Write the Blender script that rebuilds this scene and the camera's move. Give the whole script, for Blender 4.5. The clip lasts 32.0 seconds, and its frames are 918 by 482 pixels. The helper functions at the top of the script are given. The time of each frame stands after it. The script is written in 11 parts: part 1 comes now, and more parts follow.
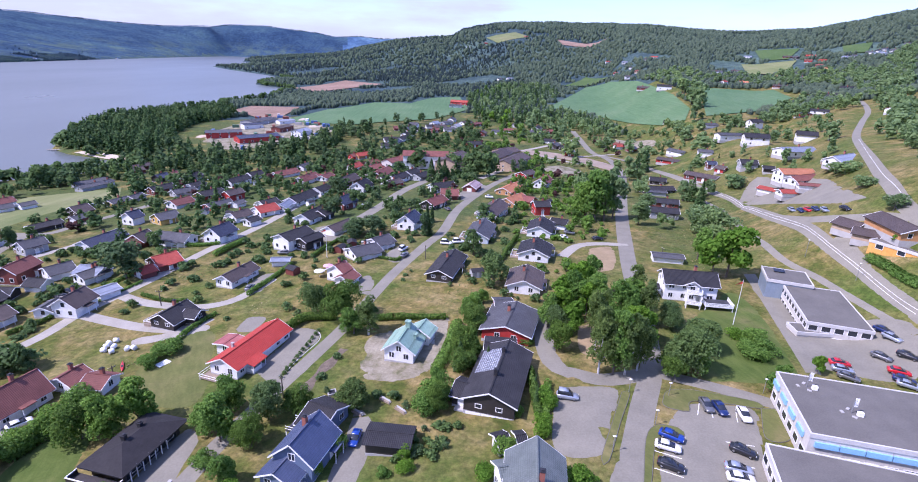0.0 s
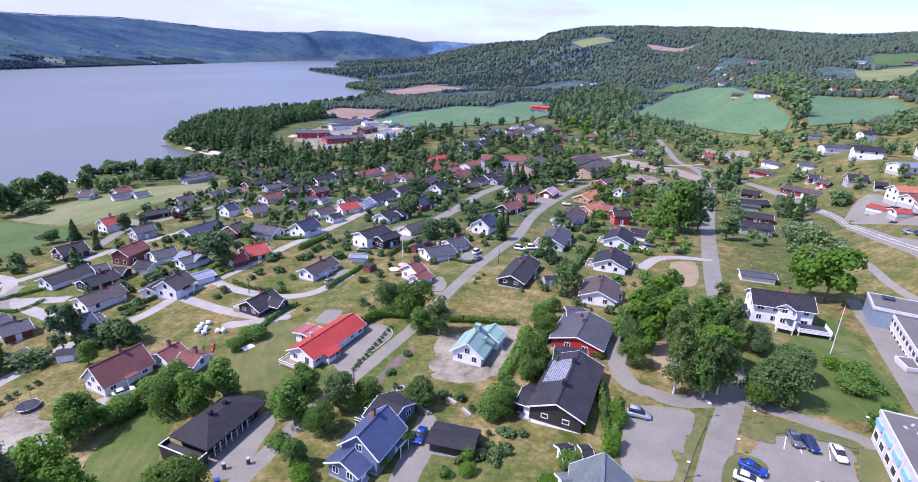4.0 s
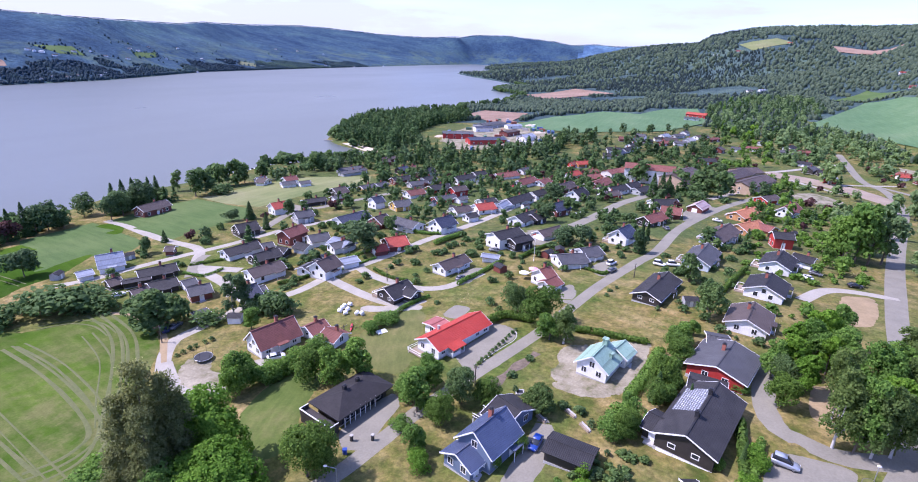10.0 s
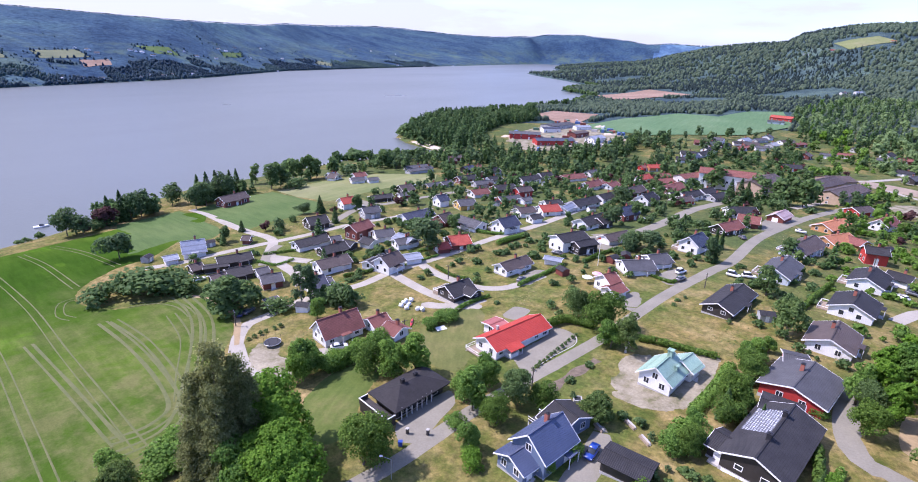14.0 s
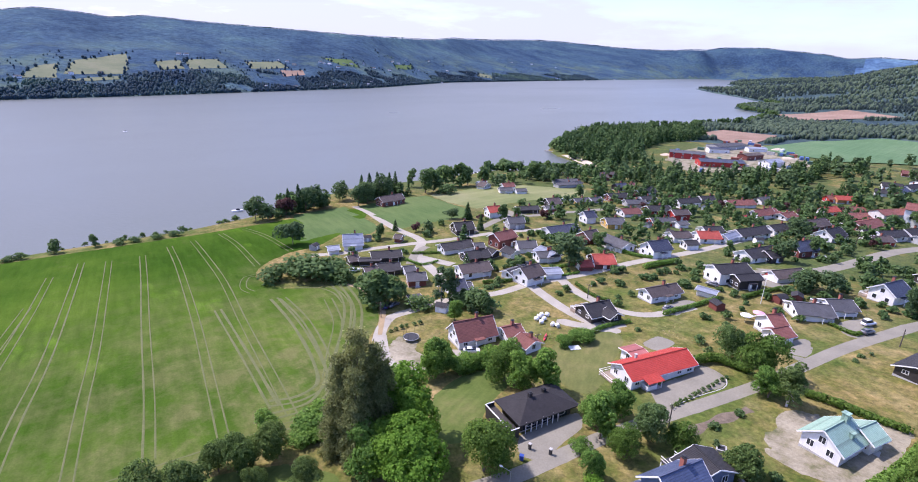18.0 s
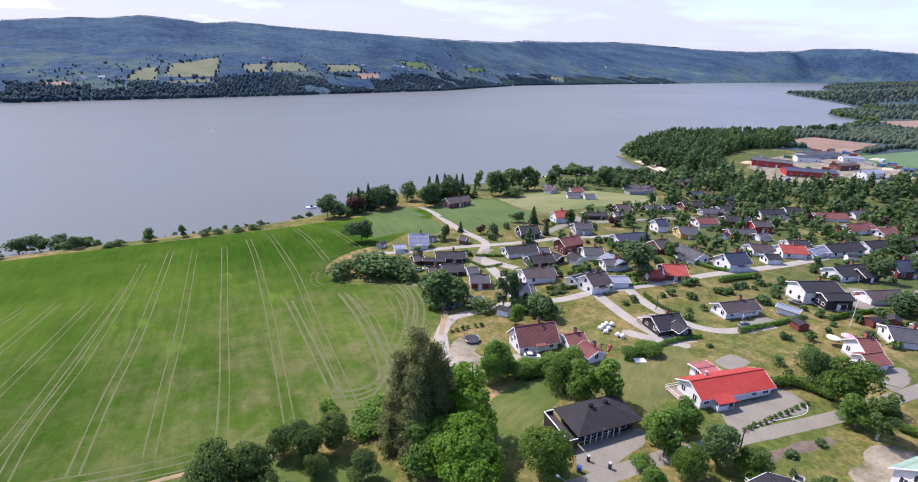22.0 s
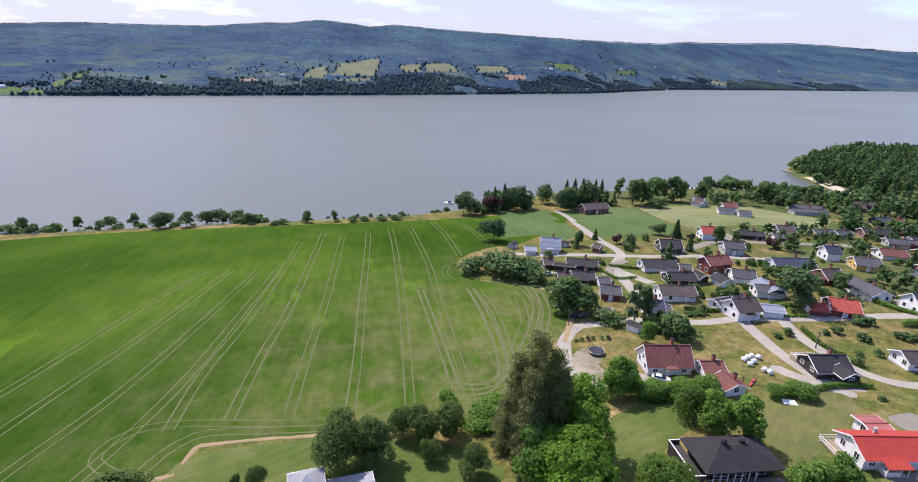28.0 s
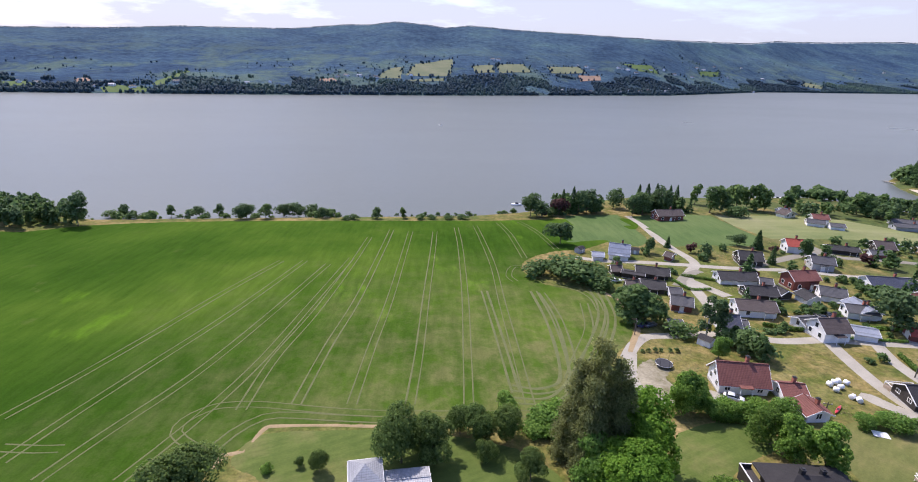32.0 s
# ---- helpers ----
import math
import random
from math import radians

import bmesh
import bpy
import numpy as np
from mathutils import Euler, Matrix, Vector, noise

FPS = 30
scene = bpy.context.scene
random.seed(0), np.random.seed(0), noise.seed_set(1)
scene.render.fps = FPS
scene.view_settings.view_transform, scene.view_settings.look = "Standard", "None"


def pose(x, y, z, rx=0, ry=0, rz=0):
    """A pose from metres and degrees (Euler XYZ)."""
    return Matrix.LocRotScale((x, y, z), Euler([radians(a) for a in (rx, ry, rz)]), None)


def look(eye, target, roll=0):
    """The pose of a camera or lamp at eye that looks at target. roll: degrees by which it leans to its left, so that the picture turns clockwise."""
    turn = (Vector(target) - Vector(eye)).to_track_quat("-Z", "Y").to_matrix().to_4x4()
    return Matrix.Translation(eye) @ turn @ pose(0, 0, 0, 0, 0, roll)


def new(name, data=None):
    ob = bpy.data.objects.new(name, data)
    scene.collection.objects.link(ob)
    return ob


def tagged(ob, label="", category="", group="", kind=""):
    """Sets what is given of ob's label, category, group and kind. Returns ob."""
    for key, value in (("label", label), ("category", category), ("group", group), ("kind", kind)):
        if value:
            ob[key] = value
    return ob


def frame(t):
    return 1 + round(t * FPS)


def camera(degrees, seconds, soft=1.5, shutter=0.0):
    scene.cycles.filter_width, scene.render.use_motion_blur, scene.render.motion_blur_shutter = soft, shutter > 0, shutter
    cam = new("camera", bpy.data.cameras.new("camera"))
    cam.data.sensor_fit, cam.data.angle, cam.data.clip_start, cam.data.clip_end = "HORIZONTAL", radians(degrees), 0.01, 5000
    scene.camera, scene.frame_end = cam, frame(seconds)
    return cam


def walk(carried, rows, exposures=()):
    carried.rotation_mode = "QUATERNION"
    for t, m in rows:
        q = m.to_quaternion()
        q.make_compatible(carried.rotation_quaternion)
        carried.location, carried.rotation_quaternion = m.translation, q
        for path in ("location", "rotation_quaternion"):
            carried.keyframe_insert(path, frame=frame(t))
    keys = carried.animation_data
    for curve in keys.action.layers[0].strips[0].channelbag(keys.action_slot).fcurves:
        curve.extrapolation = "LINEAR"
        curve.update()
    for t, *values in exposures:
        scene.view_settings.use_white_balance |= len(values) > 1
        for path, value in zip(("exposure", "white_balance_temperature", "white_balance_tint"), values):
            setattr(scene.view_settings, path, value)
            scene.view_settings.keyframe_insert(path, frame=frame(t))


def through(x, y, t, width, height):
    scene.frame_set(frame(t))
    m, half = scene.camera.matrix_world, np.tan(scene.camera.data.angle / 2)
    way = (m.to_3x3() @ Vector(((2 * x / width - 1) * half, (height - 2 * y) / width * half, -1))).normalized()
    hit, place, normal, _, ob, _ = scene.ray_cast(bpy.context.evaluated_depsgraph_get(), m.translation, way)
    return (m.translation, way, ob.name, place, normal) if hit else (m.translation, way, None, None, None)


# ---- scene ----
import collections
# ---------------------------------------------------------------- camera
cam = camera(82.43, 32.0, soft=1.0)
walk(cam, [
    (0, pose(0, 0, 82, 70.25, -2.09, 0.73)),
    (0.5, pose(0, 0, 82, 70.19, -2.17, 2.63)),
    (1, pose(0, 0, 82, 70.14, -2.31, 4.64)),
    (1.5, pose(0, 0, 82, 70.27, -2.22, 5.38)),
    (2, pose(0, 0, 82, 70.31, -2.26, 6.63)),
    (2.5, pose(0, 0, 82, 70.32, -2.13, 6.99)),
    (3, pose(0, 0, 82, 70.34, -2.17, 8.65)),
    (3.5, pose(0, 0, 82, 70.39, -2.13, 9.04)),
    (5.5, pose(0, 0, 82, 70.42, -2.23, 12.96)),
    (6, pose(0, 0, 82, 70.40, -2.31, 14.99)),
    (6.5, pose(0, 0, 82, 70.34, -2.43, 16.13)),
    (7, pose(0, 0, 82, 70.29, -2.35, 17.71)),
    (7.5, pose(0, 0, 82, 70.29, -2.13, 19.38)),
    (8, pose(0, 0, 82, 70.25, -2.17, 20.66)),
    (8.5, pose(0, 0, 82, 70.28, -2.02, 21.81)),
    (9, pose(0, 0, 82, 70.26, -2.05, 22.94)),
    (9.5, pose(0, 0, 82, 70.24, -1.98, 24.16)),
    (10, pose(0, 0, 82, 70.22, -1.96, 24.57)),
    (10.5, pose(0, 0, 82, 70.20, -1.93, 25.29)),
    (11, pose(0, 0, 82, 70.18, -1.92, 26.58)),
    (11.5, pose(0, 0, 82, 70.19, -1.91, 26.91)),
    (12, pose(0, 0, 82, 70.10, -1.79, 27.84)),
    (12.5, pose(0, 0, 82, 70.03, -1.85, 29.22)),
    (13, pose(0, 0, 82, 70.07, -1.85, 29.86)),
    (13.5, pose(0, 0, 82, 70.08, -1.85, 30.52)),
    (15.5, pose(0, 0, 82, 70.00, -1.84, 37.59)),
    (16, pose(0, 0, 82, 70.46, -1.81, 39.47)),
    (16.5, pose(0, 0, 82, 70.65, -1.75, 41.44)),
    (17, pose(0, 0, 82, 70.68, -1.84, 44.26)),
    (17.5, pose(0, 0, 82, 70.63, -1.91, 46.69)),
    (18, pose(0, 0, 82, 70.68, -2.03, 48.24)),
    (18.5, pose(0, 0, 82, 70.67, -1.96, 49.74)),
    (19, pose(0, 0, 82, 70.66, -1.92, 50.49)),
    (19.5, pose(0, 0, 82, 70.65, -1.91, 51.03)),
    (20, pose(0, 0, 82, 70.67, -1.83, 51.38)),
    (20.5, pose(0, 0, 82, 70.72, -1.88, 52.04)),
    (21, pose(0, 0, 82, 70.71, -1.90, 53.30)),
    (21.5, pose(0, 0, 82, 70.71, -1.94, 54.06)),
    (22, pose(0, 0, 82, 70.72, -1.86, 55.64)),
    (22.5, pose(0, 0, 82, 70.68, -1.89, 57.00)),
    (23, pose(0, 0, 82, 70.69, -1.99, 58.43)),
    (23.5, pose(0, 0, 82, 70.74, -1.99, 58.86)),
    (24, pose(0, 0, 82, 70.70, -1.93, 59.80)),
    (24.5, pose(0, 0, 82, 70.68, -2.08, 61.49)),
    (25, pose(0, 0, 82, 70.65, -2.00, 62.39)),
    (25.5, pose(0, 0, 82, 70.61, -1.97, 63.85)),
    (26, pose(0, 0, 82, 70.54, -2.07, 66.64)),
    (26.5, pose(0, 0, 82, 70.43, -2.12, 69.06)),
    (28.5, pose(0, 0, 82, 70.34, -2.09, 71.63)),
    (29, pose(0, 0, 82, 70.30, -2.10, 73.03)),
    (29.5, pose(0, 0, 82, 70.24, -2.11, 73.75)),
    (30, pose(0, 0, 82, 70.29, -1.90, 73.70)),
    (30.5, pose(0, 0, 82, 70.27, -1.97, 75.21)),
    (31, pose(0, 0, 82, 70.21, -1.88, 75.37)),
    (31.5, pose(0, 0, 82, 70.19, -1.91, 76.60)),
    (32, pose(0, 0, 82, 70.14, -2.00, 78.46)),
], [(0, 0.54, 5580, 36), (6, 0.65, 5590, 36), (13, 0.74, 5820, 33), (21, 0.59, 6200, 28), (26, 0.48, 6440, 23), (32, 0.46, 6480, 22)])

# ---------------------------------------------------------------- light
SUN_AZ, SUN_EL = 112.0, 52.0          # degrees left of north (+y), degrees up
world = bpy.data.worlds.new("sky")
scene.world = world
world.use_nodes = True
wt = world.node_tree
sky = wt.nodes.new("ShaderNodeTexSky")
sky.sky_type, sky.sun_disc = "NISHITA", False
sky.sun_elevation, sky.sun_rotation = radians(SUN_EL), radians(-SUN_AZ)
sky.air_density, sky.dust_density, sky.ozone_density = 1.0, 1.2, 1.0
back = wt.nodes["Background"]
back.inputs["Strength"].default_value = 0.15
# thin bright cloud over most of the sky, with blue between
tc, sep, flat = wt.nodes.new("ShaderNodeTexCoord"), wt.nodes.new("ShaderNodeSeparateXYZ"), wt.nodes.new("ShaderNodeMapping")
wt.links.new(tc.outputs["Generated"], sep.inputs[0])
flat.inputs["Scale"].default_value = (2.2, 2.2, 11.0)
wt.links.new(tc.outputs["Generated"], flat.inputs["Vector"])
puff = wt.nodes.new("ShaderNodeTexNoise")
puff.inputs["Scale"].default_value, puff.inputs["Detail"].default_value, puff.inputs["Roughness"].default_value = 1.6, 7.0, 0.58
wt.links.new(flat.outputs[0], puff.inputs["Vector"])
west = wt.nodes.new("ShaderNodeMapRange")     # more cloud over the lake than over the eastern hills
west.inputs["From Min"].default_value, west.inputs["From Max"].default_value = 0.35, -0.75
west.inputs["To Min"].default_value, west.inputs["To Max"].default_value = -0.08, 0.19
wt.links.new(sep.outputs["X"], west.inputs["Value"])
more = wt.nodes.new("ShaderNodeMath")
wt.links.new(puff.outputs["Fac"], more.inputs[0])
wt.links.new(west.outputs["Result"], more.inputs[1])
cover = wt.nodes.new("ShaderNodeMapRange")
cover.inputs["From Min"].default_value, cover.inputs["From Max"].default_value = 0.44, 0.66
cover.inputs["To Max"].default_value = 0.9
wt.links.new(more.outputs[0], cover.inputs["Value"])
blend = wt.nodes.new("ShaderNodeMixRGB")
blend.inputs["Color2"].default_value = (3.35, 3.66, 4.2, 1)
wt.links.new(cover.outputs["Result"], blend.inputs["Fac"])
tint = wt.nodes.new("ShaderNodeMixRGB")
tint.blend_type, tint.inputs["Fac"].default_value, tint.inputs["Color2"].default_value = "MULTIPLY", 1.0, (0.94, 1.08, 1.48, 1)
wt.links.new(sky.outputs["Color"], tint.inputs["Color1"])
wt.links.new(tint.outputs["Color"], blend.inputs["Color1"])
wt.links.new(blend.outputs["Color"], back.inputs["Color"])

sun = new("sun", bpy.data.lights.new("sun", "SUN"))
sun.data.energy, sun.data.angle, sun.data.color = 4.5, radians(0.53), (1.0, 0.95, 0.87)
sun.matrix_world = look((0, 0, 0), (math.sin(radians(SUN_AZ)) * math.cos(radians(SUN_EL)), -math.cos(radians(SUN_AZ)) * math.cos(radians(SUN_EL)), -math.sin(radians(SUN_EL))))


# ---------------------------------------------------------------- the lie of the land
SHORE_Y = (-3000, -900, -400, -176, -120, 60, 90, 165, 212, 290, 318, 345, 368, 385, 405, 486, 560, 690, 770, 900, 1108, 1210, 1330, 1400, 1640, 1880, 2060, 2200, 2500, 2839, 4478, 4900)
SHORE_X = (-700, -480, -360, -300, -268, -258, -262, -288, -284, -280, -250, -228, -245, -292, -320, -366, -372, -325, -352, -330, -365, -470, -480, -440, -610, -820, -950, -900, -960, -1150, -1720, -1900)
FAR_Y = (-3000, -513, -186, 221, 409, 764, 1205, 1739, 3353, 4114, 4900)
FAR_X = (-860, -948, -985, -1055, -1100, -1180, -1400, -1480, -1663, -1680, -1890)

# the skylines, degrees left of north and height in degrees: the hills on this side, and the long ridge across the lake
HILL_AZ = (-180, -60, -38, -34, -32, -27.5, -22.6, -18, -12, -9, -5, -3.3, -1, 0.4, 1.5, 2.4, 5.8, 8, 11.3, 12, 14, 20, 180)
HILL_EL = (3, 4, 3.5, 2.8, 2.55, 2.35, 2.5, 2.75, 2.95, 3.0, 2.9, 2.75, 2.4, 2.1, 1.45, 1.4, 1.15, 0.92, 0.2, -0.1, -0.5, -0.9, -1)
RIDGE_AZ = (-180, 6, 8.5, 10.5, 11.5, 13.5, 15, 18, 19.5, 22.7, 25, 28.5, 32, 35, 38.5, 41, 46, 49, 51, 54, 58, 62, 66, 73, 77.3, 80, 82, 85, 87.5, 90, 95, 100, 105, 110, 117, 150, 180)
RIDGE_EL = (-1, -1, -0.4, 0.4, 0.75, 1.1, 1.35, 1.6, 1.75, 1.7, 1.4, 1.25, 1.35, 1.55, 1.8, 1.85, 1.7, 1.75, 1.5, 1.55, 1.6, 1.75, 1.9, 2.15, 2.4, 2.1, 2.35, 2.5, 2.1, 2.0, 1.45, 1.3, 1.2, 0.8, 0.5, 1, 2)


def smooth(a, lo, hi):
    k = np.clip((a - lo) / (hi - lo), 0.0, 1.0)
    return k * k * (3 - 2 * k)


def wobble(x, y, size, seed):
    a, b = x / size + seed * 1.7, y / size - seed * 2.3
    return (np.sin(a * 1.3 + 1.9 * np.sin(b * 0.7)) + np.sin(b * 1.1 + 1.6 * np.sin(a * 0.9 + seed)) + 0.5 * np.sin(a * 2.7 - b * 2.1)) / 2.5


def ground(x, y):
    """Height of the land over the lake, for numbers or arrays."""
    x, y = np.asarray(x, float), np.asarray(y, float)
    s = x - np.interp(y, SHORE_Y, SHORE_X)
    sf = np.interp(y, FAR_Y, FAR_X) - x
    low = smooth(y, 60.0, 420.0)
    bank = smooth(s, -2.0, 16.0) * (5.0 - 2.5 * low) - 4.0 * smooth(-s, 0.0, 14.0)
    slope = 0.075 * np.clip(s - 14.0, 0.0, 270.0) * (1.0 - 0.6 * low)
    north = 9.0 * smooth(y, 420.0, 900.0) * smooth(s, 60.0, 300.0)
    u = x - 0.45 * np.clip(y - 100.0, 0.0, None)
    v = x - 0.2 * np.clip(y - 100.0, 0.0, None)
    shelf = (24.0 * smooth(v, 70.0, 140.0) + 0.055 * np.clip(y - 400.0, 0.0, 900.0) * smooth(v, 30.0, 140.0)) * smooth(y, 180.0, 300.0)
    east = np.maximum(28.0 * smooth(u - 28.0 * (1.0 - smooth(y, 95.0, 165.0)), 55.0, 120.0), shelf) + 0.2 * np.clip(u - 100.0, 0.0, 420.0) * smooth(y, 60.0, 160.0)
    r, az = np.hypot(x, y), np.degrees(np.arctan2(-x, y))
    crest = np.interp(az, RIDGE_AZ, RIDGE_EL)
    top = 82.0 + 2800.0 * np.tan(np.radians(np.interp(az, HILL_AZ, HILL_EL)))
    low = bank + slope + north + east
    rise = smooth(r, 650.0, 2800.0) * smooth(s, 40.0, 900.0)
    near = low + (top - low) * rise + (7.0 * wobble(x, y, 260.0, 3) + 5.0 * wobble(x, y, 120.0, 6)) * smooth(r, 900.0, 1500.0) * (1.0 - smooth(r, 2300.0, 2800.0)) * smooth(s, 80.0, 500.0)
    rf = 1950.0 + 2500.0 * smooth(60.0 - az, 0.0, 25.0)
    climb = np.clip((sf - 10.0) / np.maximum(200.0, sf + rf - r), 0.0, 1.0)
    gully = 9.0 * wobble(x, y, 210.0, 2) + 16.0 * wobble(x + 0.5 * y, y, 430.0, 5) + 5.0 * wobble(x, y, 85.0, 4)
    far = smooth(sf, -8.0, 30.0) * 3.0 + (82.0 + rf * np.tan(np.radians(crest))) * climb ** 0.9 + gully * smooth(sf, 60.0, 300.0) * (1.0 - smooth(r, rf - 500.0, rf))
    end = (82.0 + 4750.0 * np.tan(np.radians(np.maximum(crest, 1.12 + 0.06 * np.sin(az * 1.3))))) * smooth(r, 4200.0, 4750.0) * smooth(az, 3.0, 7.0) * (1.0 - smooth(az, 24.0, 30.0))
    return np.maximum(np.where(sf > -20.0, far - 4.0 * smooth(-sf, 0.0, 20.0), near), end - 3.0)


# ---------------------------------------------------------------- materials
def nodes_of(name):
    m = bpy.data.materials.new(name)
    m.use_nodes = True
    t = m.node_tree
    return m, t, t.nodes["Principled BSDF"]


def noise_tex(t, scale, detail=4.0, rough=0.55, coord="Object", stretch=(1, 1, 1), turn=0.0):
    tc, mp, n = t.nodes.new("ShaderNodeTexCoord"), t.nodes.new("ShaderNodeMapping"), t.nodes.new("ShaderNodeTexNoise")
    mp.inputs["Scale"].default_value, mp.inputs["Rotation"].default_value = stretch, (0, 0, turn)
    if turn:
        mp.vector_type, mp.inputs["Scale"].default_value = "TEXTURE", tuple(1 / v for v in stretch)
    n.inputs["Scale"].default_value, n.inputs["Detail"].default_value, n.inputs["Roughness"].default_value = scale, detail, rough
    t.links.new(tc.outputs[coord], mp.inputs["Vector"])
    t.links.new(mp.outputs["Vector"], n.inputs["Vector"])
    return n.outputs["Fac"]


def ramp(t, fac, stops):
    r = t.nodes.new("ShaderNodeValToRGB")
    while len(r.color_ramp.elements) < len(stops):
        r.color_ramp.elements.new(0.5)
    for e, (p, c) in zip(r.color_ramp.elements, stops):
        e.position, e.color = p, (*c, 1)
    t.links.new(fac, r.inputs["Fac"])
    return r.outputs["Color"]


def mix(t, fac, a, b, how="MIX"):
    m = t.nodes.new("ShaderNodeMix")
    m.data_type, m.blend_type = "RGBA", how
    for k, v in (("Factor", fac), ("A", a), ("B", b)):
        s = next(i for i in m.inputs if i.name == k and i.type == ("VALUE" if k == "Factor" else "RGBA"))
        if isinstance(v, (int, float)):
            s.default_value = v
        elif isinstance(v, tuple):
            s.default_value = (*v, 1)
        else:
            t.links.new(v, s)
    return next(o for o in m.outputs if o.type == "RGBA")


def bump(t, b, height, strength, distance):
    n = t.nodes.new("ShaderNodeBump")
    n.inputs["Strength"].default_value, n.inputs["Distance"].default_value = strength, distance
    t.links.new(height, n.inputs["Height"])
    t.links.new(n.outputs["Normal"], b.inputs["Normal"])


def simple(name, dark, light, rough=0.7, scale=1.5, fine=30.0, metal=0.0, bumpy=0.15, dist=0.02, coord="Object", stretch=(1, 1, 1), spec=0.5):
    """A plain coat with stains at one scale and grain at another."""
    m, t, b = nodes_of(name)
    a = noise_tex(t, scale, 5.0, 0.6, coord, stretch)
    g = noise_tex(t, fine, 3.0, 0.6, coord, stretch)
    c = ramp(t, a, [(0.3, dark), (0.7, light)])
    mid = tuple(0.5 * (p + q) for p, q in zip(dark, light))
    c = mix(t, 0.35, c, ramp(t, g, [(0.3, tuple(v * 0.7 for v in mid)), (0.7, tuple(min(1.0, v * 1.3) for v in mid))]))
    t.links.new(c, b.inputs["Base Color"])
    b.inputs["Roughness"].default_value, b.inputs["Metallic"].default_value = rough, metal
    b.inputs["Specular IOR Level"].default_value = spec
    if bumpy:
        bump(t, b, g, bumpy, dist)
    return m


# meadow, lawns and woodland floor, dry in patches
MAT_GROUND, t, b = nodes_of("grassland")
n1, n2, n3, n4 = noise_tex(t, 0.03, 6, 0.65), noise_tex(t, 0.15, 7, 0.72), noise_tex(t, 1.1, 6, 0.75), noise_tex(t, 0.4, 5, 0.7)
c = ramp(t, n2, [(0.30, (0.052, 0.080, 0.014)), (0.42, (0.112, 0.112, 0.030)), (0.52, (0.182, 0.150, 0.056)), (0.66, (0.285, 0.222, 0.105))])
c = mix(t, ramp(t, n1, [(0.44, (0, 0, 0)), (0.62, (0.72, 0.72, 0.72))]), c, (0.058, 0.104, 0.020))
tcg, sg, gardens = t.nodes.new("ShaderNodeTexCoord"), t.nodes.new("ShaderNodeSeparateXYZ"), t.nodes.new("ShaderNodeMapRange")
t.links.new(tcg.outputs["Object"], sg.inputs[0])
t.links.new(sg.outputs["Y"], gardens.inputs["Value"])
gardens.inputs["From Min"].default_value, gardens.inputs["From Max"].default_value = 130.0, 210.0
gardens_east = t.nodes.new("ShaderNodeMapRange")
t.links.new(sg.outputs["X"], gardens_east.inputs["Value"])
gardens_east.inputs["From Min"].default_value, gardens_east.inputs["From Max"].default_value = 210.0, 35.0
c = mix(t, mix(t, 1.0, ramp(t, noise_tex(t, 0.055, 5, 0.7), [(0.40, (0, 0, 0)), (0.50, (0.85, 0.85, 0.85))]), mix(t, 1.0, gardens.outputs["Result"], gardens_east.outputs["Result"], "MULTIPLY"), "MULTIPLY"), c, (0.062, 0.092, 0.032))
c = mix(t, 0.55, c, ramp(t, n4, [(0.3, (0.42, 0.52, 0.48)), (0.7, (1.55, 1.38, 1.3))]), "MULTIPLY")
c = mix(t, 0.75, c, ramp(t, n3, [(0.30, (0.38, 0.40, 0.40)), (0.70, (1.48, 1.45, 1.38))]), "MULTIPLY")
t.links.new(c, b.inputs["Base Color"])
b.inputs["Roughness"].default_value = 0.95
b.inputs["Specular IOR Level"].default_value = 0.1
bump(t, b, n3, 0.6, 0.25)

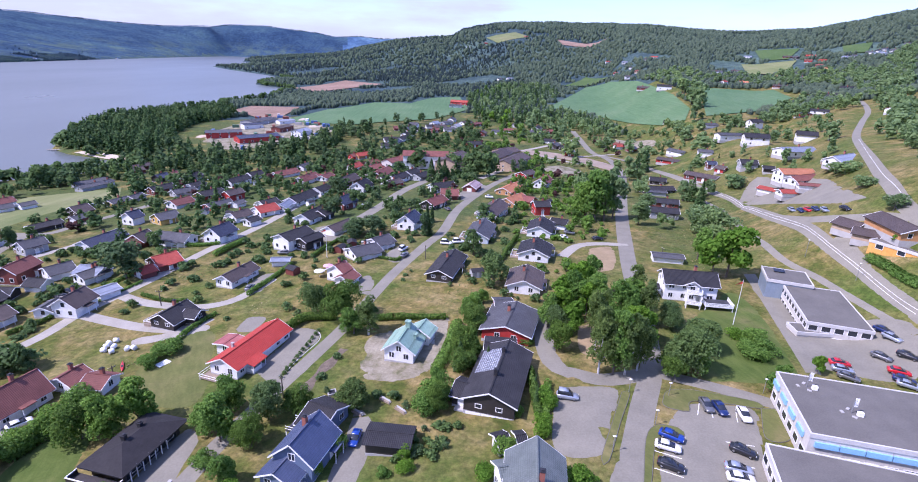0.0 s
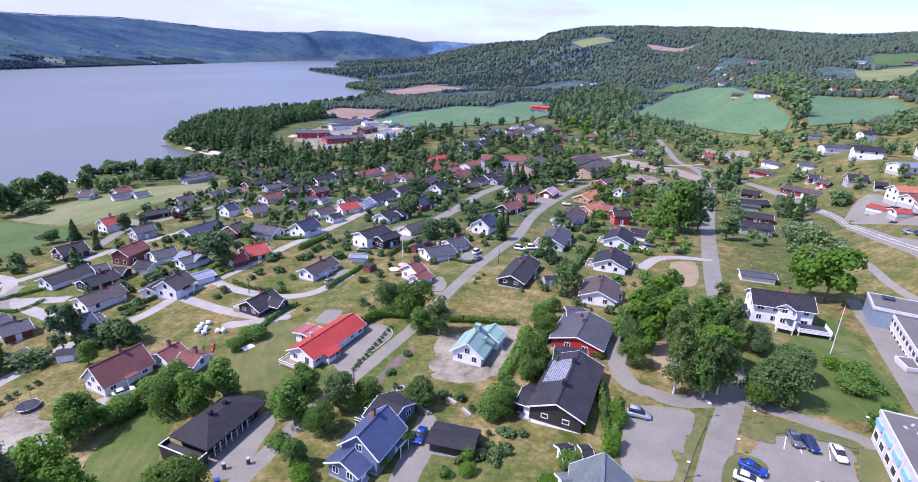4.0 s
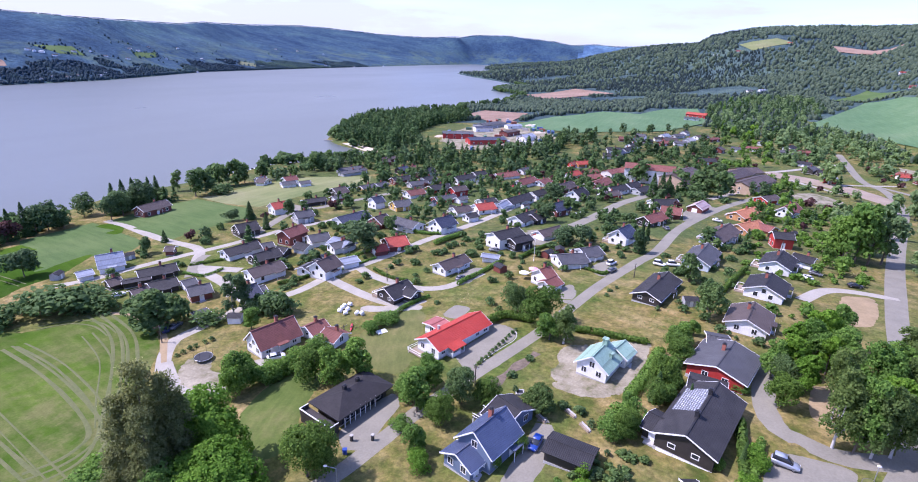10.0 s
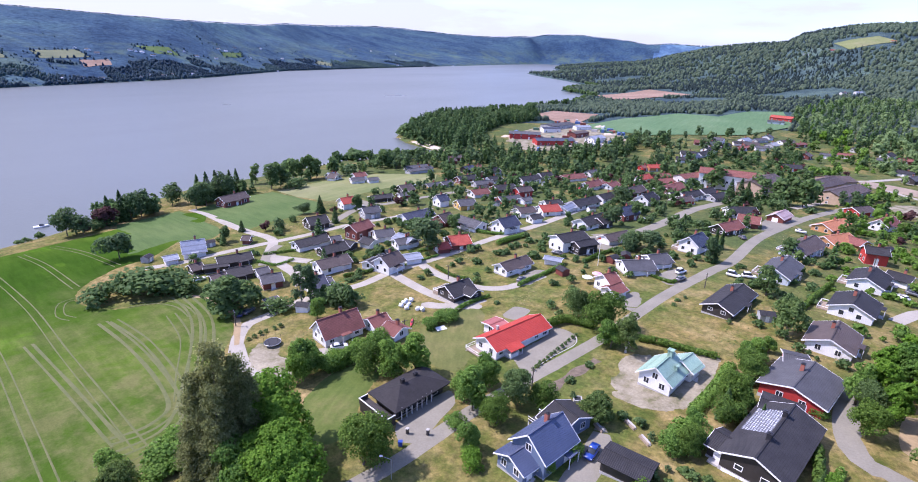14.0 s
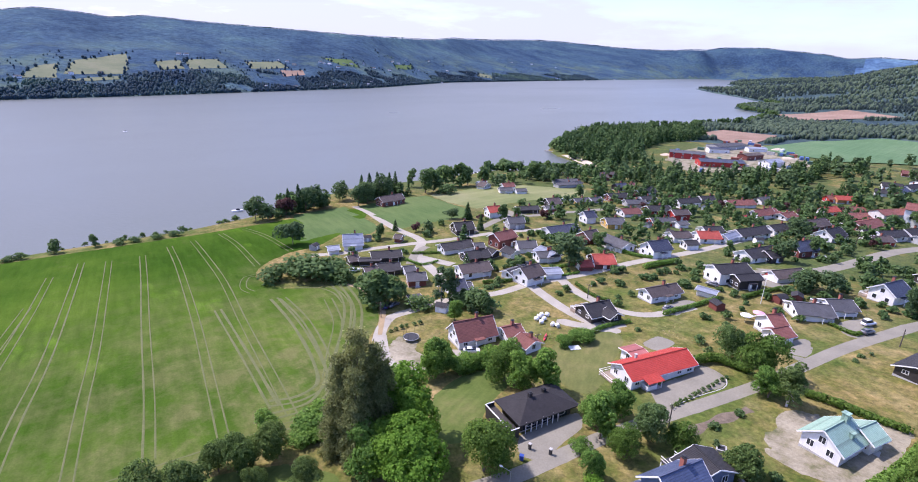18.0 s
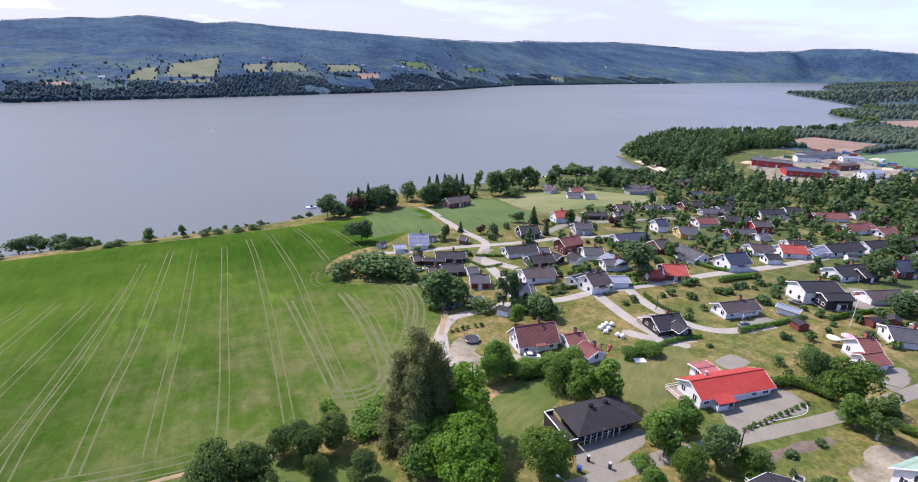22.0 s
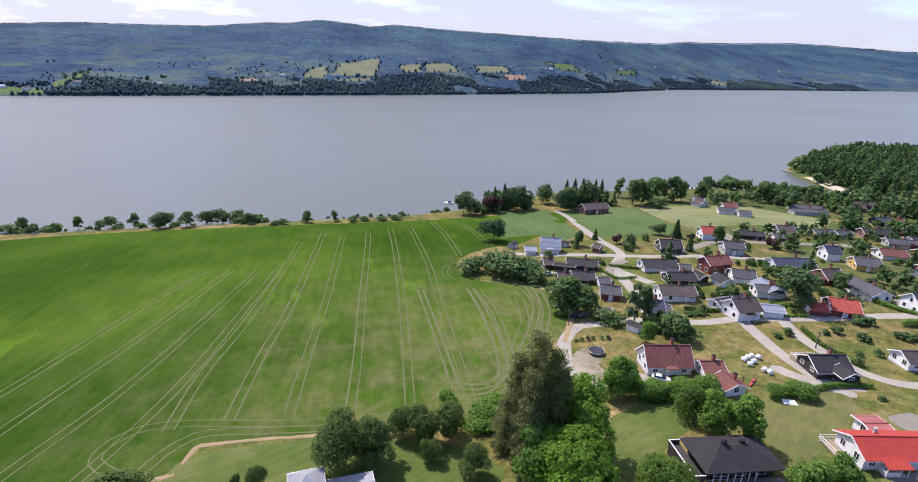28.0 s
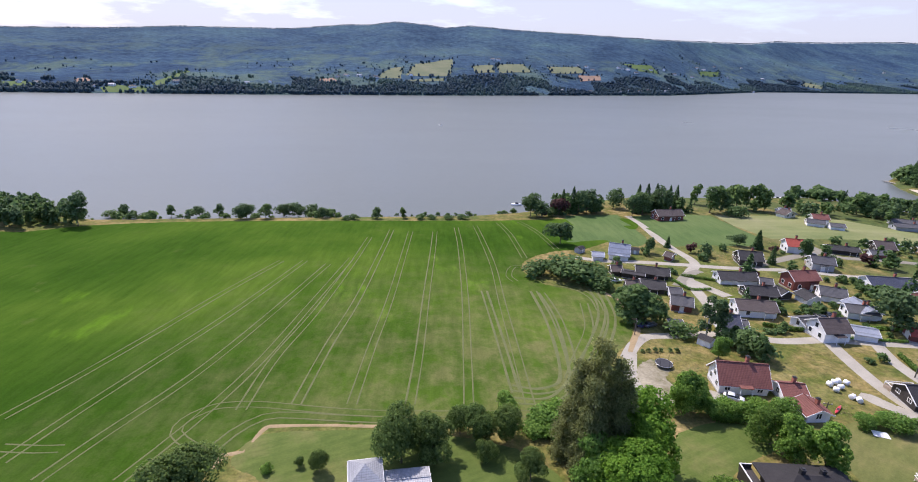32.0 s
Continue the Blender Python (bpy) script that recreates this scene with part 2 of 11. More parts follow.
# closed canopy of the hill woods where single trees no longer show; blue distance haze is mixed into its colours
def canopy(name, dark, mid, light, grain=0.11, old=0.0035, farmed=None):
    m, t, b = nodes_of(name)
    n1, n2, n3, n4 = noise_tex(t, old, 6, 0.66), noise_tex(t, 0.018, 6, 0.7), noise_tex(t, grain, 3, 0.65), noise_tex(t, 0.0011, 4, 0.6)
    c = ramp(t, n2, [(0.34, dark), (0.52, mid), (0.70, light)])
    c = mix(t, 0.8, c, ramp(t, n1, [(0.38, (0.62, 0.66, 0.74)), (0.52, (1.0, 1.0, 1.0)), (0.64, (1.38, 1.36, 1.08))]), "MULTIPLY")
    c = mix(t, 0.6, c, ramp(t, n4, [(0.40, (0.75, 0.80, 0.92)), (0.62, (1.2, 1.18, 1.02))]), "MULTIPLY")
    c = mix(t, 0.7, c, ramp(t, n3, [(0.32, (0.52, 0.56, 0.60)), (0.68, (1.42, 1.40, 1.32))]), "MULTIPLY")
    if farmed:  # meadows and young birches low on the slope
        tc, sz, low = t.nodes.new("ShaderNodeTexCoord"), t.nodes.new("ShaderNodeSeparateXYZ"), t.nodes.new("ShaderNodeMapRange")
        t.links.new(tc.outputs["Object"], sz.inputs[0])
        t.links.new(sz.outputs["Z"], low.inputs["Value"])
        low.inputs["From Min"].default_value, low.inputs["From Max"].default_value = 105.0, 45.0
        c = mix(t, mix(t, 1.0, ramp(t, noise_tex(t, 0.0085, 6, 0.72), [(0.48, (0, 0, 0)), (0.60, (0.65, 0.65, 0.65))]), low.outputs["Result"], "MULTIPLY"), c, farmed)
    t.links.new(c, b.inputs["Base Color"])
    b.inputs["Roughness"].default_value, b.inputs["Specular IOR Level"].default_value = 1.0, 0.03
    bump(t, b, n3, 1.0, 5.0)
    return m


# blue haze painted into the base colours, strongest on the distant ridge
MAT_FLOOR = canopy("hazed_hill_canopy", (0.044, 0.072, 0.078), (0.060, 0.094, 0.094), (0.090, 0.128, 0.104))
MAT_FARFLOOR = canopy("hazed_spruce_canopy", (0.034, 0.066, 0.108), (0.043, 0.080, 0.122), (0.056, 0.096, 0.126), 0.075, 0.0048, (0.092, 0.135, 0.098))
MAT_HAZEWOOD = canopy("hazed_ridge_canopy", (0.075, 0.135, 0.215), (0.085, 0.150, 0.232), (0.100, 0.170, 0.245), 0.03)

# lake
MAT_WATER, t, b = nodes_of("lake_water")
b.inputs["Base Color"].default_value = (0.106, 0.122, 0.116, 1)
b.inputs["Roughness"].default_value = 0.22
b.inputs["IOR"].default_value = 1.33
n1, n2 = noise_tex(t, 0.6, 4, 0.6, stretch=(1, 0.5, 1)), noise_tex(t, 0.004, 4, 0.6, stretch=(1, 0.35, 1))
r = t.nodes.new("ShaderNodeMapRange")
r.inputs["To Min"].default_value, r.inputs["To Max"].default_value = 0.22, 0.38
t.links.new(n2, r.inputs["Value"])
t.links.new(r.outputs["Result"], b.inputs["Roughness"])
bump(t, b, n1, 0.35, 0.25)

MAT_ROOF_DARK = simple("dark_roof", (0.03, 0.03, 0.034), (0.055, 0.055, 0.06), 0.6, 0.6, 9.0)


# ---------------------------------------------------------------- mesh helpers
def mesh_of(name, verts, faces, material, smooth_shade=False):
    me = bpy.data.meshes.new(name)
    me.from_pydata([tuple(v) for v in verts], [], [tuple(f) for f in faces])
    for m in (material if isinstance(material, (list, tuple)) else [material]):
        me.materials.append(m)
    if smooth_shade:
        me.polygons.foreach_set("use_smooth", [True] * len(me.polygons))
    me.update()
    return me


def grid_mesh(name, P, material, wrap=False, smooth_shade=True):
    """A sheet from an array of points, rows by columns."""
    n, m = P.shape[:2]
    i, j = np.meshgrid(np.arange(n - 1), np.arange(m if wrap else m - 1), indexing="ij")
    a, b_ = i * m + j, i * m + (j + 1) % m
    quads = np.stack([a, b_, b_ + m, a + m], -1).reshape(-1, 4)
    me = bpy.data.meshes.new(name)
    me.vertices.add(n * m)
    me.vertices.foreach_set("co", P.reshape(-1).astype(np.float32))
    me.loops.add(quads.size)
    me.loops.foreach_set("vertex_index", quads.reshape(-1).astype(np.int32))
    me.polygons.add(len(quads))
    me.polygons.foreach_set("loop_start", np.arange(0, quads.size, 4, dtype=np.int32))
    me.polygons.foreach_set("use_smooth", np.full(len(quads), smooth_shade))
    me.materials.append(material)
    me.update(calc_edges=True)
    return me


# ---------------------------------------------------------------- ground and lake
rr = np.concatenate([np.linspace(0.0, 60, 25), 60 * (4900 / 60) ** (np.arange(1, 281) / 280)])
aa = np.linspace(0, 2 * math.pi, 721)[:-1]
A, R_ = np.meshgrid(aa, rr)
GX, GY = R_ * np.cos(A), R_ * np.sin(A)
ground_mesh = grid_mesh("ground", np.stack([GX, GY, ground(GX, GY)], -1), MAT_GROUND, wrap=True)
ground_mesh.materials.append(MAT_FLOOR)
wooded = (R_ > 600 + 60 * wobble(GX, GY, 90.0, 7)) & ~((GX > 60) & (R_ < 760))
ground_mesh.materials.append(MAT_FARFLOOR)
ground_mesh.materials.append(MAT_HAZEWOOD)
# the farther the woods, the more haze their canopy colour holds
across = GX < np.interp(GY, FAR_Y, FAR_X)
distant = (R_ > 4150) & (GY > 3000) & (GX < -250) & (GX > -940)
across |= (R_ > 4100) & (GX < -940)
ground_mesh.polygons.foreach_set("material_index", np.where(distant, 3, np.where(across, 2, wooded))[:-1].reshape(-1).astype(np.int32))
tagged(new("ground", ground_mesh), "dry summer grass and woodland floor of a lakeside valley", "ground", kind="structure")
wa = np.linspace(0, 2 * math.pi, 97)[:-1]
WA, WR = np.meshgrid(wa, np.array([1.0, 300, 900, 2200, 4900]))
tagged(new("water", grid_mesh("water", np.stack([WR * np.cos(WA), WR * np.sin(WA), 0 * WR], -1), MAT_WATER, wrap=True)), "calm grey-blue water of a wide lake", "lake", kind="structure")
# ---------------------------------------------------------------- more materials
def roof_mat(name, dark, light, rough=0.7, pan=0.30, course=0.36, depth=0.5, metal=0.0):
    """Tiles laid in courses: x runs along the eaves, y down the slope."""
    m, t, b = nodes_of(name)
    tc = t.nodes.new("ShaderNodeTexCoord")
    waves = []
    for direction, size in (("X", pan), ("Y", course)):
        w = t.nodes.new("ShaderNodeTexWave")
        w.bands_direction, w.wave_profile = direction, "SIN" if direction == "X" else "SAW"
        w.inputs["Scale"].default_value, w.inputs["Distortion"].default_value = 0.314 / size, 0.0
        t.links.new(tc.outputs["Object"], w.inputs["Vector"])
        waves.append(w.outputs["Fac"])
    add = t.nodes.new("ShaderNodeMath")
    add.operation = "ADD"
    t.links.new(waves[0], add.inputs[0])
    t.links.new(waves[1], add.inputs[1])
    a, g = noise_tex(t, 0.35, 5, 0.65), noise_tex(t, 3.0, 4, 0.7)
    rnd = t.nodes.new("ShaderNodeObjectInfo")
    c = ramp(t, a, [(0.28, dark), (0.72, light)])
    c = mix(t, 0.5, c, ramp(t, g, [(0.3, (0.7, 0.7, 0.7)), (0.7, (1.25, 1.25, 1.25))]), "MULTIPLY")
    c = mix(t, 0.55, c, ramp(t, rnd.outputs["Random"], [(0.0, (0.75, 0.75, 0.78)), (1.0, (1.3, 1.27, 1.22))]), "MULTIPLY")
    c = mix(t, 0.5, c, ramp(t, waves[1], [(0.0, (0.3, 0.3, 0.3)), (0.3, (1.1, 1.1, 1.1))]), "MULTIPLY")
    t.links.new(c, b.inputs["Base Color"])
    b.inputs["Roughness"].default_value, b.inputs["Metallic"].default_value = rough, metal
    b.inputs["Specular IOR Level"].default_value = 0.3
    bump(t, b, add.outputs[0], depth * 1.5, 0.06)
    return m


def board_mat(name, dark, light, rough=0.6, width=0.16, depth=0.35):
    """Painted upright boards, a little weathered."""
    m, t, b = nodes_of(name)
    tc, sep, add = t.nodes.new("ShaderNodeTexCoord"), t.nodes.new("ShaderNodeSeparateXYZ"), t.nodes.new("ShaderNodeMath")
    t.links.new(tc.outputs["Object"], sep.inputs[0])
    t.links.new(sep.outputs["X"], add.inputs[0])
    t.links.new(sep.outputs["Y"], add.inputs[1])
    w = t.nodes.new("ShaderNodeTexWave")
    w.bands_direction, w.wave_profile = "X", "SAW"
    w.inputs["Scale"].default_value = 0.314 / width
    comb = t.nodes.new("ShaderNodeCombineXYZ")
    t.links.new(add.outputs[0], comb.inputs[0])
    t.links.new(comb.outputs[0], w.inputs["Vector"])
    a, g = noise_tex(t, 0.5, 5, 0.65), noise_tex(t, 7.0, 3, 0.6, stretch=(1, 1, 0.15))
    c = ramp(t, a, [(0.3, dark), (0.7, light)])
    c = mix(t, 0.35, c, ramp(t, g, [(0.3, (0.75, 0.75, 0.75)), (0.7, (1.1, 1.1, 1.1))]), "MULTIPLY")
    c = mix(t, 0.3, c, ramp(t, w.outputs["Fac"], [(0.0, (0.4, 0.4, 0.4)), (0.14, (1, 1, 1))]), "MULTIPLY")
    t.links.new(c, b.inputs["Base Color"])
    b.inputs["Roughness"].default_value = rough
    bump(t, b, w.outputs["Fac"], depth, 0.03)
    return m


ROOFS = {
    "k": roof_mat("charcoal_tiles", (0.018, 0.018, 0.0195), (0.038, 0.037, 0.0385)),
    "b": roof_mat("brown_tiles", (0.056, 0.044, 0.040), (0.095, 0.075, 0.067)),
    "g": roof_mat("grey_tiles", (0.05, 0.051, 0.055), (0.088, 0.09, 0.096)),
    "u": roof_mat("pale_metal_sheets", (0.17, 0.195, 0.235), (0.25, 0.275, 0.315), 0.4, 0.4, 2.0, 0.3),
    "n": roof_mat("blue_black_tiles", (0.028, 0.034, 0.055), (0.05, 0.058, 0.085), 0.45),
    "d": roof_mat("dark_red_tiles", (0.135, 0.050, 0.040), (0.205, 0.080, 0.062)),
    "r": roof_mat("red_tiles", (0.26, 0.045, 0.03), (0.37, 0.075, 0.05)),
    "Z": roof_mat("bright_red_tiles", (0.31, 0.030, 0.020), (0.40, 0.052, 0.034), 0.55),
    "f": roof_mat("faded_red_sheets", (0.27, 0.085, 0.075), (0.36, 0.13, 0.115), 0.6, 0.5, 2.0, 0.3),
    "a": roof_mat("black_shingles", (0.020, 0.019, 0.020), (0.034, 0.032, 0.033), 0.85, 0.9, 0.14, 0.10),
    "o": roof_mat("orange_clay_tiles", (0.34, 0.13, 0.06), (0.48, 0.20, 0.10)),
    "p": roof_mat("weathered_pink_sheets", (0.30, 0.20, 0.19), (0.42, 0.33, 0.31), 0.5, 0.9, 3.0),
    "t": roof_mat("teal_metal_sheets", (0.20, 0.325, 0.250), (0.275, 0.405, 0.315), 0.42, 0.35, 2.5, 0.5),
    "s": roof_mat("blue_steel_tiles", (0.045, 0.062, 0.115), (0.075, 0.098, 0.165), 0.32, 0.22, 0.38, 0.6),
    "q": roof_mat("grey_green_slates", (0.085, 0.105, 0.098), (0.150, 0.172, 0.160), 0.6, 0.35, 0.35, 0.4),
    "h": roof_mat("pale_slates", (0.24, 0.25, 0.26), (0.36, 0.37, 0.38), 0.6, 0.35, 0.35, 0.4),
}
WALLS = {
    "W": board_mat("white_painted_boards", (0.70, 0.70, 0.68), (0.82, 0.82, 0.80)),
    "K": board_mat("black_stained_boards", (0.022, 0.019, 0.018), (0.045, 0.038, 0.034)),
    "R": board_mat("red_painted_boards", (0.33, 0.025, 0.02), (0.45, 0.045, 0.035)),
    "V": board_mat("dark_red_boards", (0.13, 0.035, 0.028), (0.20, 0.055, 0.04)),
    "G": board_mat("grey_boards", (0.30, 0.31, 0.32), (0.42, 0.43, 0.43)),
    "Y": board_mat("ochre_boards", (0.50, 0.30, 0.07), (0.62, 0.40, 0.11)),
    "B": board_mat("pale_blue_boards", (0.42, 0.48, 0.52), (0.54, 0.60, 0.63)),
    "O": board_mat("pine_boards", (0.42, 0.20, 0.08), (0.55, 0.29, 0.12)),
    "C": board_mat("cream_render", (0.50, 0.475, 0.43), (0.62, 0.59, 0.54), 0.8, 3.0, 0.05),
    "T": board_mat("tan_brickwork", (0.36, 0.26, 0.17), (0.47, 0.35, 0.24), 0.8, 0.25, 0.2),
    "N": board_mat("slate_blue_boards", (0.10, 0.14, 0.21), (0.15, 0.20, 0.28)),
}
MAT_TRIM = simple("white_trim_paint", (0.74, 0.74, 0.72), (0.84, 0.84, 0.82), 0.5, 2.0, 20.0)
MAT_GLASS = simple("window_glass", (0.02, 0.025, 0.03), (0.035, 0.04, 0.05), 0.06, 1.0, 3.0, bumpy=0.0)
MAT_CONCRETE = simple("concrete", (0.32, 0.31, 0.29), (0.44, 0.43, 0.41), 0.85, 0.7, 12.0)
MAT_BRICK = simple("chimney_brick", (0.26, 0.085, 0.055), (0.36, 0.13, 0.09), 0.85, 2.0, 14.0)
MAT_PIPE = simple("galvanised_steel", (0.36, 0.37, 0.38), (0.5, 0.51, 0.52), 0.4, 2.0, 20.0, metal=0.7)
MAT_DARK = simple("black_painted_metal", (0.018, 0.018, 0.02), (0.03, 0.03, 0.034), 0.5, 2.0, 20.0)
MAT_TIMBER = simple("weathered_timber", (0.20, 0.15, 0.10), (0.32, 0.26, 0.19), 0.8, 1.5, 14.0, stretch=(1, 1, 0.2))
MAT_ASPHALT = simple("worn_asphalt", (0.150, 0.141, 0.108), (0.220, 0.206, 0.158), 0.9, 0.22, 3.0, bumpy=0.2)
MAT_GRAVEL = simple("pale_gravel", (0.235, 0.218, 0.176), (0.340, 0.318, 0.262), 0.95, 0.25, 3.5, bumpy=0.4, dist=0.05)


# ---------------------------------------------------------------- building helpers
def part(name, me, parent, m=None, label=""):
    ob = new(name, me)
    ob.parent = parent
    if m is not None:
        ob.matrix_local = m
    if label:
        tagged(ob, label)
    return ob


def thing(name, x, y, z, turn, label, category, group=""):
    ob = new(name)
    ob.matrix_world = pose(x, y, z, 0, 0, turn)
    return tagged(ob, label, category, group)


def box_faces(x0, x1, y0, y1, z0, z1):
    v = [(x0, y0, z0), (x1, y0, z0), (x1, y1, z0), (x0, y1, z0), (x0, y0, z1), (x1, y0, z1), (x1, y1, z1), (x0, y1, z1)]
    f = [(0, 3, 2, 1), (4, 5, 6, 7), (0, 1, 5, 4), (1, 2, 6, 5), (2, 3, 7, 6), (3, 0, 4, 7)]
    return v, f


def boxes(name, spec, material):
    """One mesh of several boxes (x0, x1, y0, y1, z0, z1)."""
    V, Fc = [], []
    for s in spec:
        v, f = box_faces(*s)
        Fc += [tuple(i + len(V) for i in q) for q in f]
        V += v
    return mesh_of(name, V, Fc, material)


CACHE = {}


def shared(key, make):
    if key not in CACHE:
        CACHE[key] = make()
    return CACHE[key]


def window_at(parent, x, y, z, turn, w=1.1, h=1.15, whole=False):
    """A window with its casing and glass; it faces along its own -y."""
    if whole:
        def make():
            me = boxes("window", [(-w / 2, w / 2, -.025, .015, -h / 2, h / 2), (-w / 2 - .1, w / 2 + .1, -.06, .02, -h / 2 - .1, -h / 2), (-w / 2 - .1, w / 2 + .1, -.06, .02, h / 2, h / 2 + .1), (-w / 2 - .1, -w / 2, -.06, .02, -h / 2, h / 2), (w / 2, w / 2 + .1, -.06, .02, -h / 2, h / 2)], [MAT_GLASS, MAT_TRIM])
            me.polygons.foreach_set("material_index", [0] * 6 + [1] * 24)
            return me
        return part("window", shared(("whole", w, h), make), parent, pose(x, y, z, 0, 0, turn))
    fr = shared(("frame", w, h), lambda: boxes("window", [(-w / 2 - .09, w / 2 + .09, -.06, .02, -h / 2 - .09, -h / 2), (-w / 2 - .09, w / 2 + .09, -.06, .02, h / 2, h / 2 + .09), (-w / 2 - .09, -w / 2, -.06, .02, -h / 2, h / 2), (w / 2, w / 2 + .09, -.06, .02, -h / 2, h / 2), (-.035, .035, -.05, .02, -h / 2, h / 2)], MAT_TRIM))
    gl = shared(("pane", w, h), lambda: boxes("pane", [(-w / 2, w / 2, -.025, .015, -h / 2, h / 2)], MAT_GLASS))
    ob = part("window", fr, parent, pose(x, y, z, 0, 0, turn))
    part("pane", gl, ob)
    return ob


def gable_body(L, w, e, s, base=-1.2):
    """House body with its ridge along x."""
    a, b, r = L / 2, w / 2, e + w / 2 * s - 0.05
    v = [(-a, -b, base), (a, -b, base), (a, b, base), (-a, b, base), (-a, -b, e), (a, -b, e), (a, b, e), (-a, b, e), (-a, 0, r), (a, 0, r)]
    f = [(0, 1, 5, 4), (2, 3, 7, 6), (1, 2, 6, 9, 5), (3, 0, 4, 8, 7), (4, 5, 9, 8), (6, 7, 8, 9)]
    return v, f


def roof_slopes(ob, L, w, e, s, mat, over=0.55, gable=0.45, trim=True, thick=0.16, sides=(1, -1), name="roof_slope"):
    """Two slabs that meet at the ridge, with boards on their ends and gutters."""
    half = w / 2 + over
    ang = math.atan(s)
    sl = half / math.cos(ang)
    top = e + w / 2 * s
    for side in sides:
        key = ("slope", round(L, 1), round(sl, 2), mat.name)
        me = shared(key, lambda: boxes("roof_slope", [(-L / 2 - gable, L / 2 + gable, 0, sl, 0, thick)], mat))
        turn = 0 if side > 0 else 180
        m = pose(0, 0, top, 0, 0, turn) @ pose(0, 0, 0, -math.degrees(ang), 0, 0)
        sp = part(name, me, ob, m)
        if trim:
            bd = shared(("barge", round(sl, 2)), lambda: boxes("bargeboard", [(-.03, .03, 0, sl + .02, -.05, thick + .02)], MAT_TRIM))
            for k in (-1, 1):
                part("bargeboard", bd, sp, pose(k * (L / 2 + gable + .032), 0, 0))
        if trim and trim > 1:
            gu = shared(("gutter", round(L, 1)), lambda: boxes("gutter", [(-L / 2 - gable, L / 2 + gable, 0, .12, -.06, .06)], MAT_TRIM))
            part("gutter", gu, sp, pose(0, sl, 0))
    rc = shared(("ridge", round(L, 1), mat.name), lambda: boxes("ridge_cap", [(-L / 2 - gable, L / 2 + gable, -.14, .14, -.02, .10)], mat))
    part("ridge_cap", rc, ob, pose(0, 0, top + thick * 0.95))


def chimney_on(ob, x, y, z, h=1.3, material=None):
    c = part("chimney", shared(("chim", h, material), lambda: boxes("chimney", [(-.32, .32, -.32, .32, -.8, h)], material or MAT_BRICK)), ob, pose(x, y, z), "black metal-clad chimney" if material else "red brick chimney")
    part("chimney_cap", shared("chimcap", lambda: boxes("chimney_cap", [(-.4, .4, -.4, .4, 0, .1), (-.2, .2, -.2, .2, .1, .26)], MAT_DARK)), c, pose(0, 0, h))


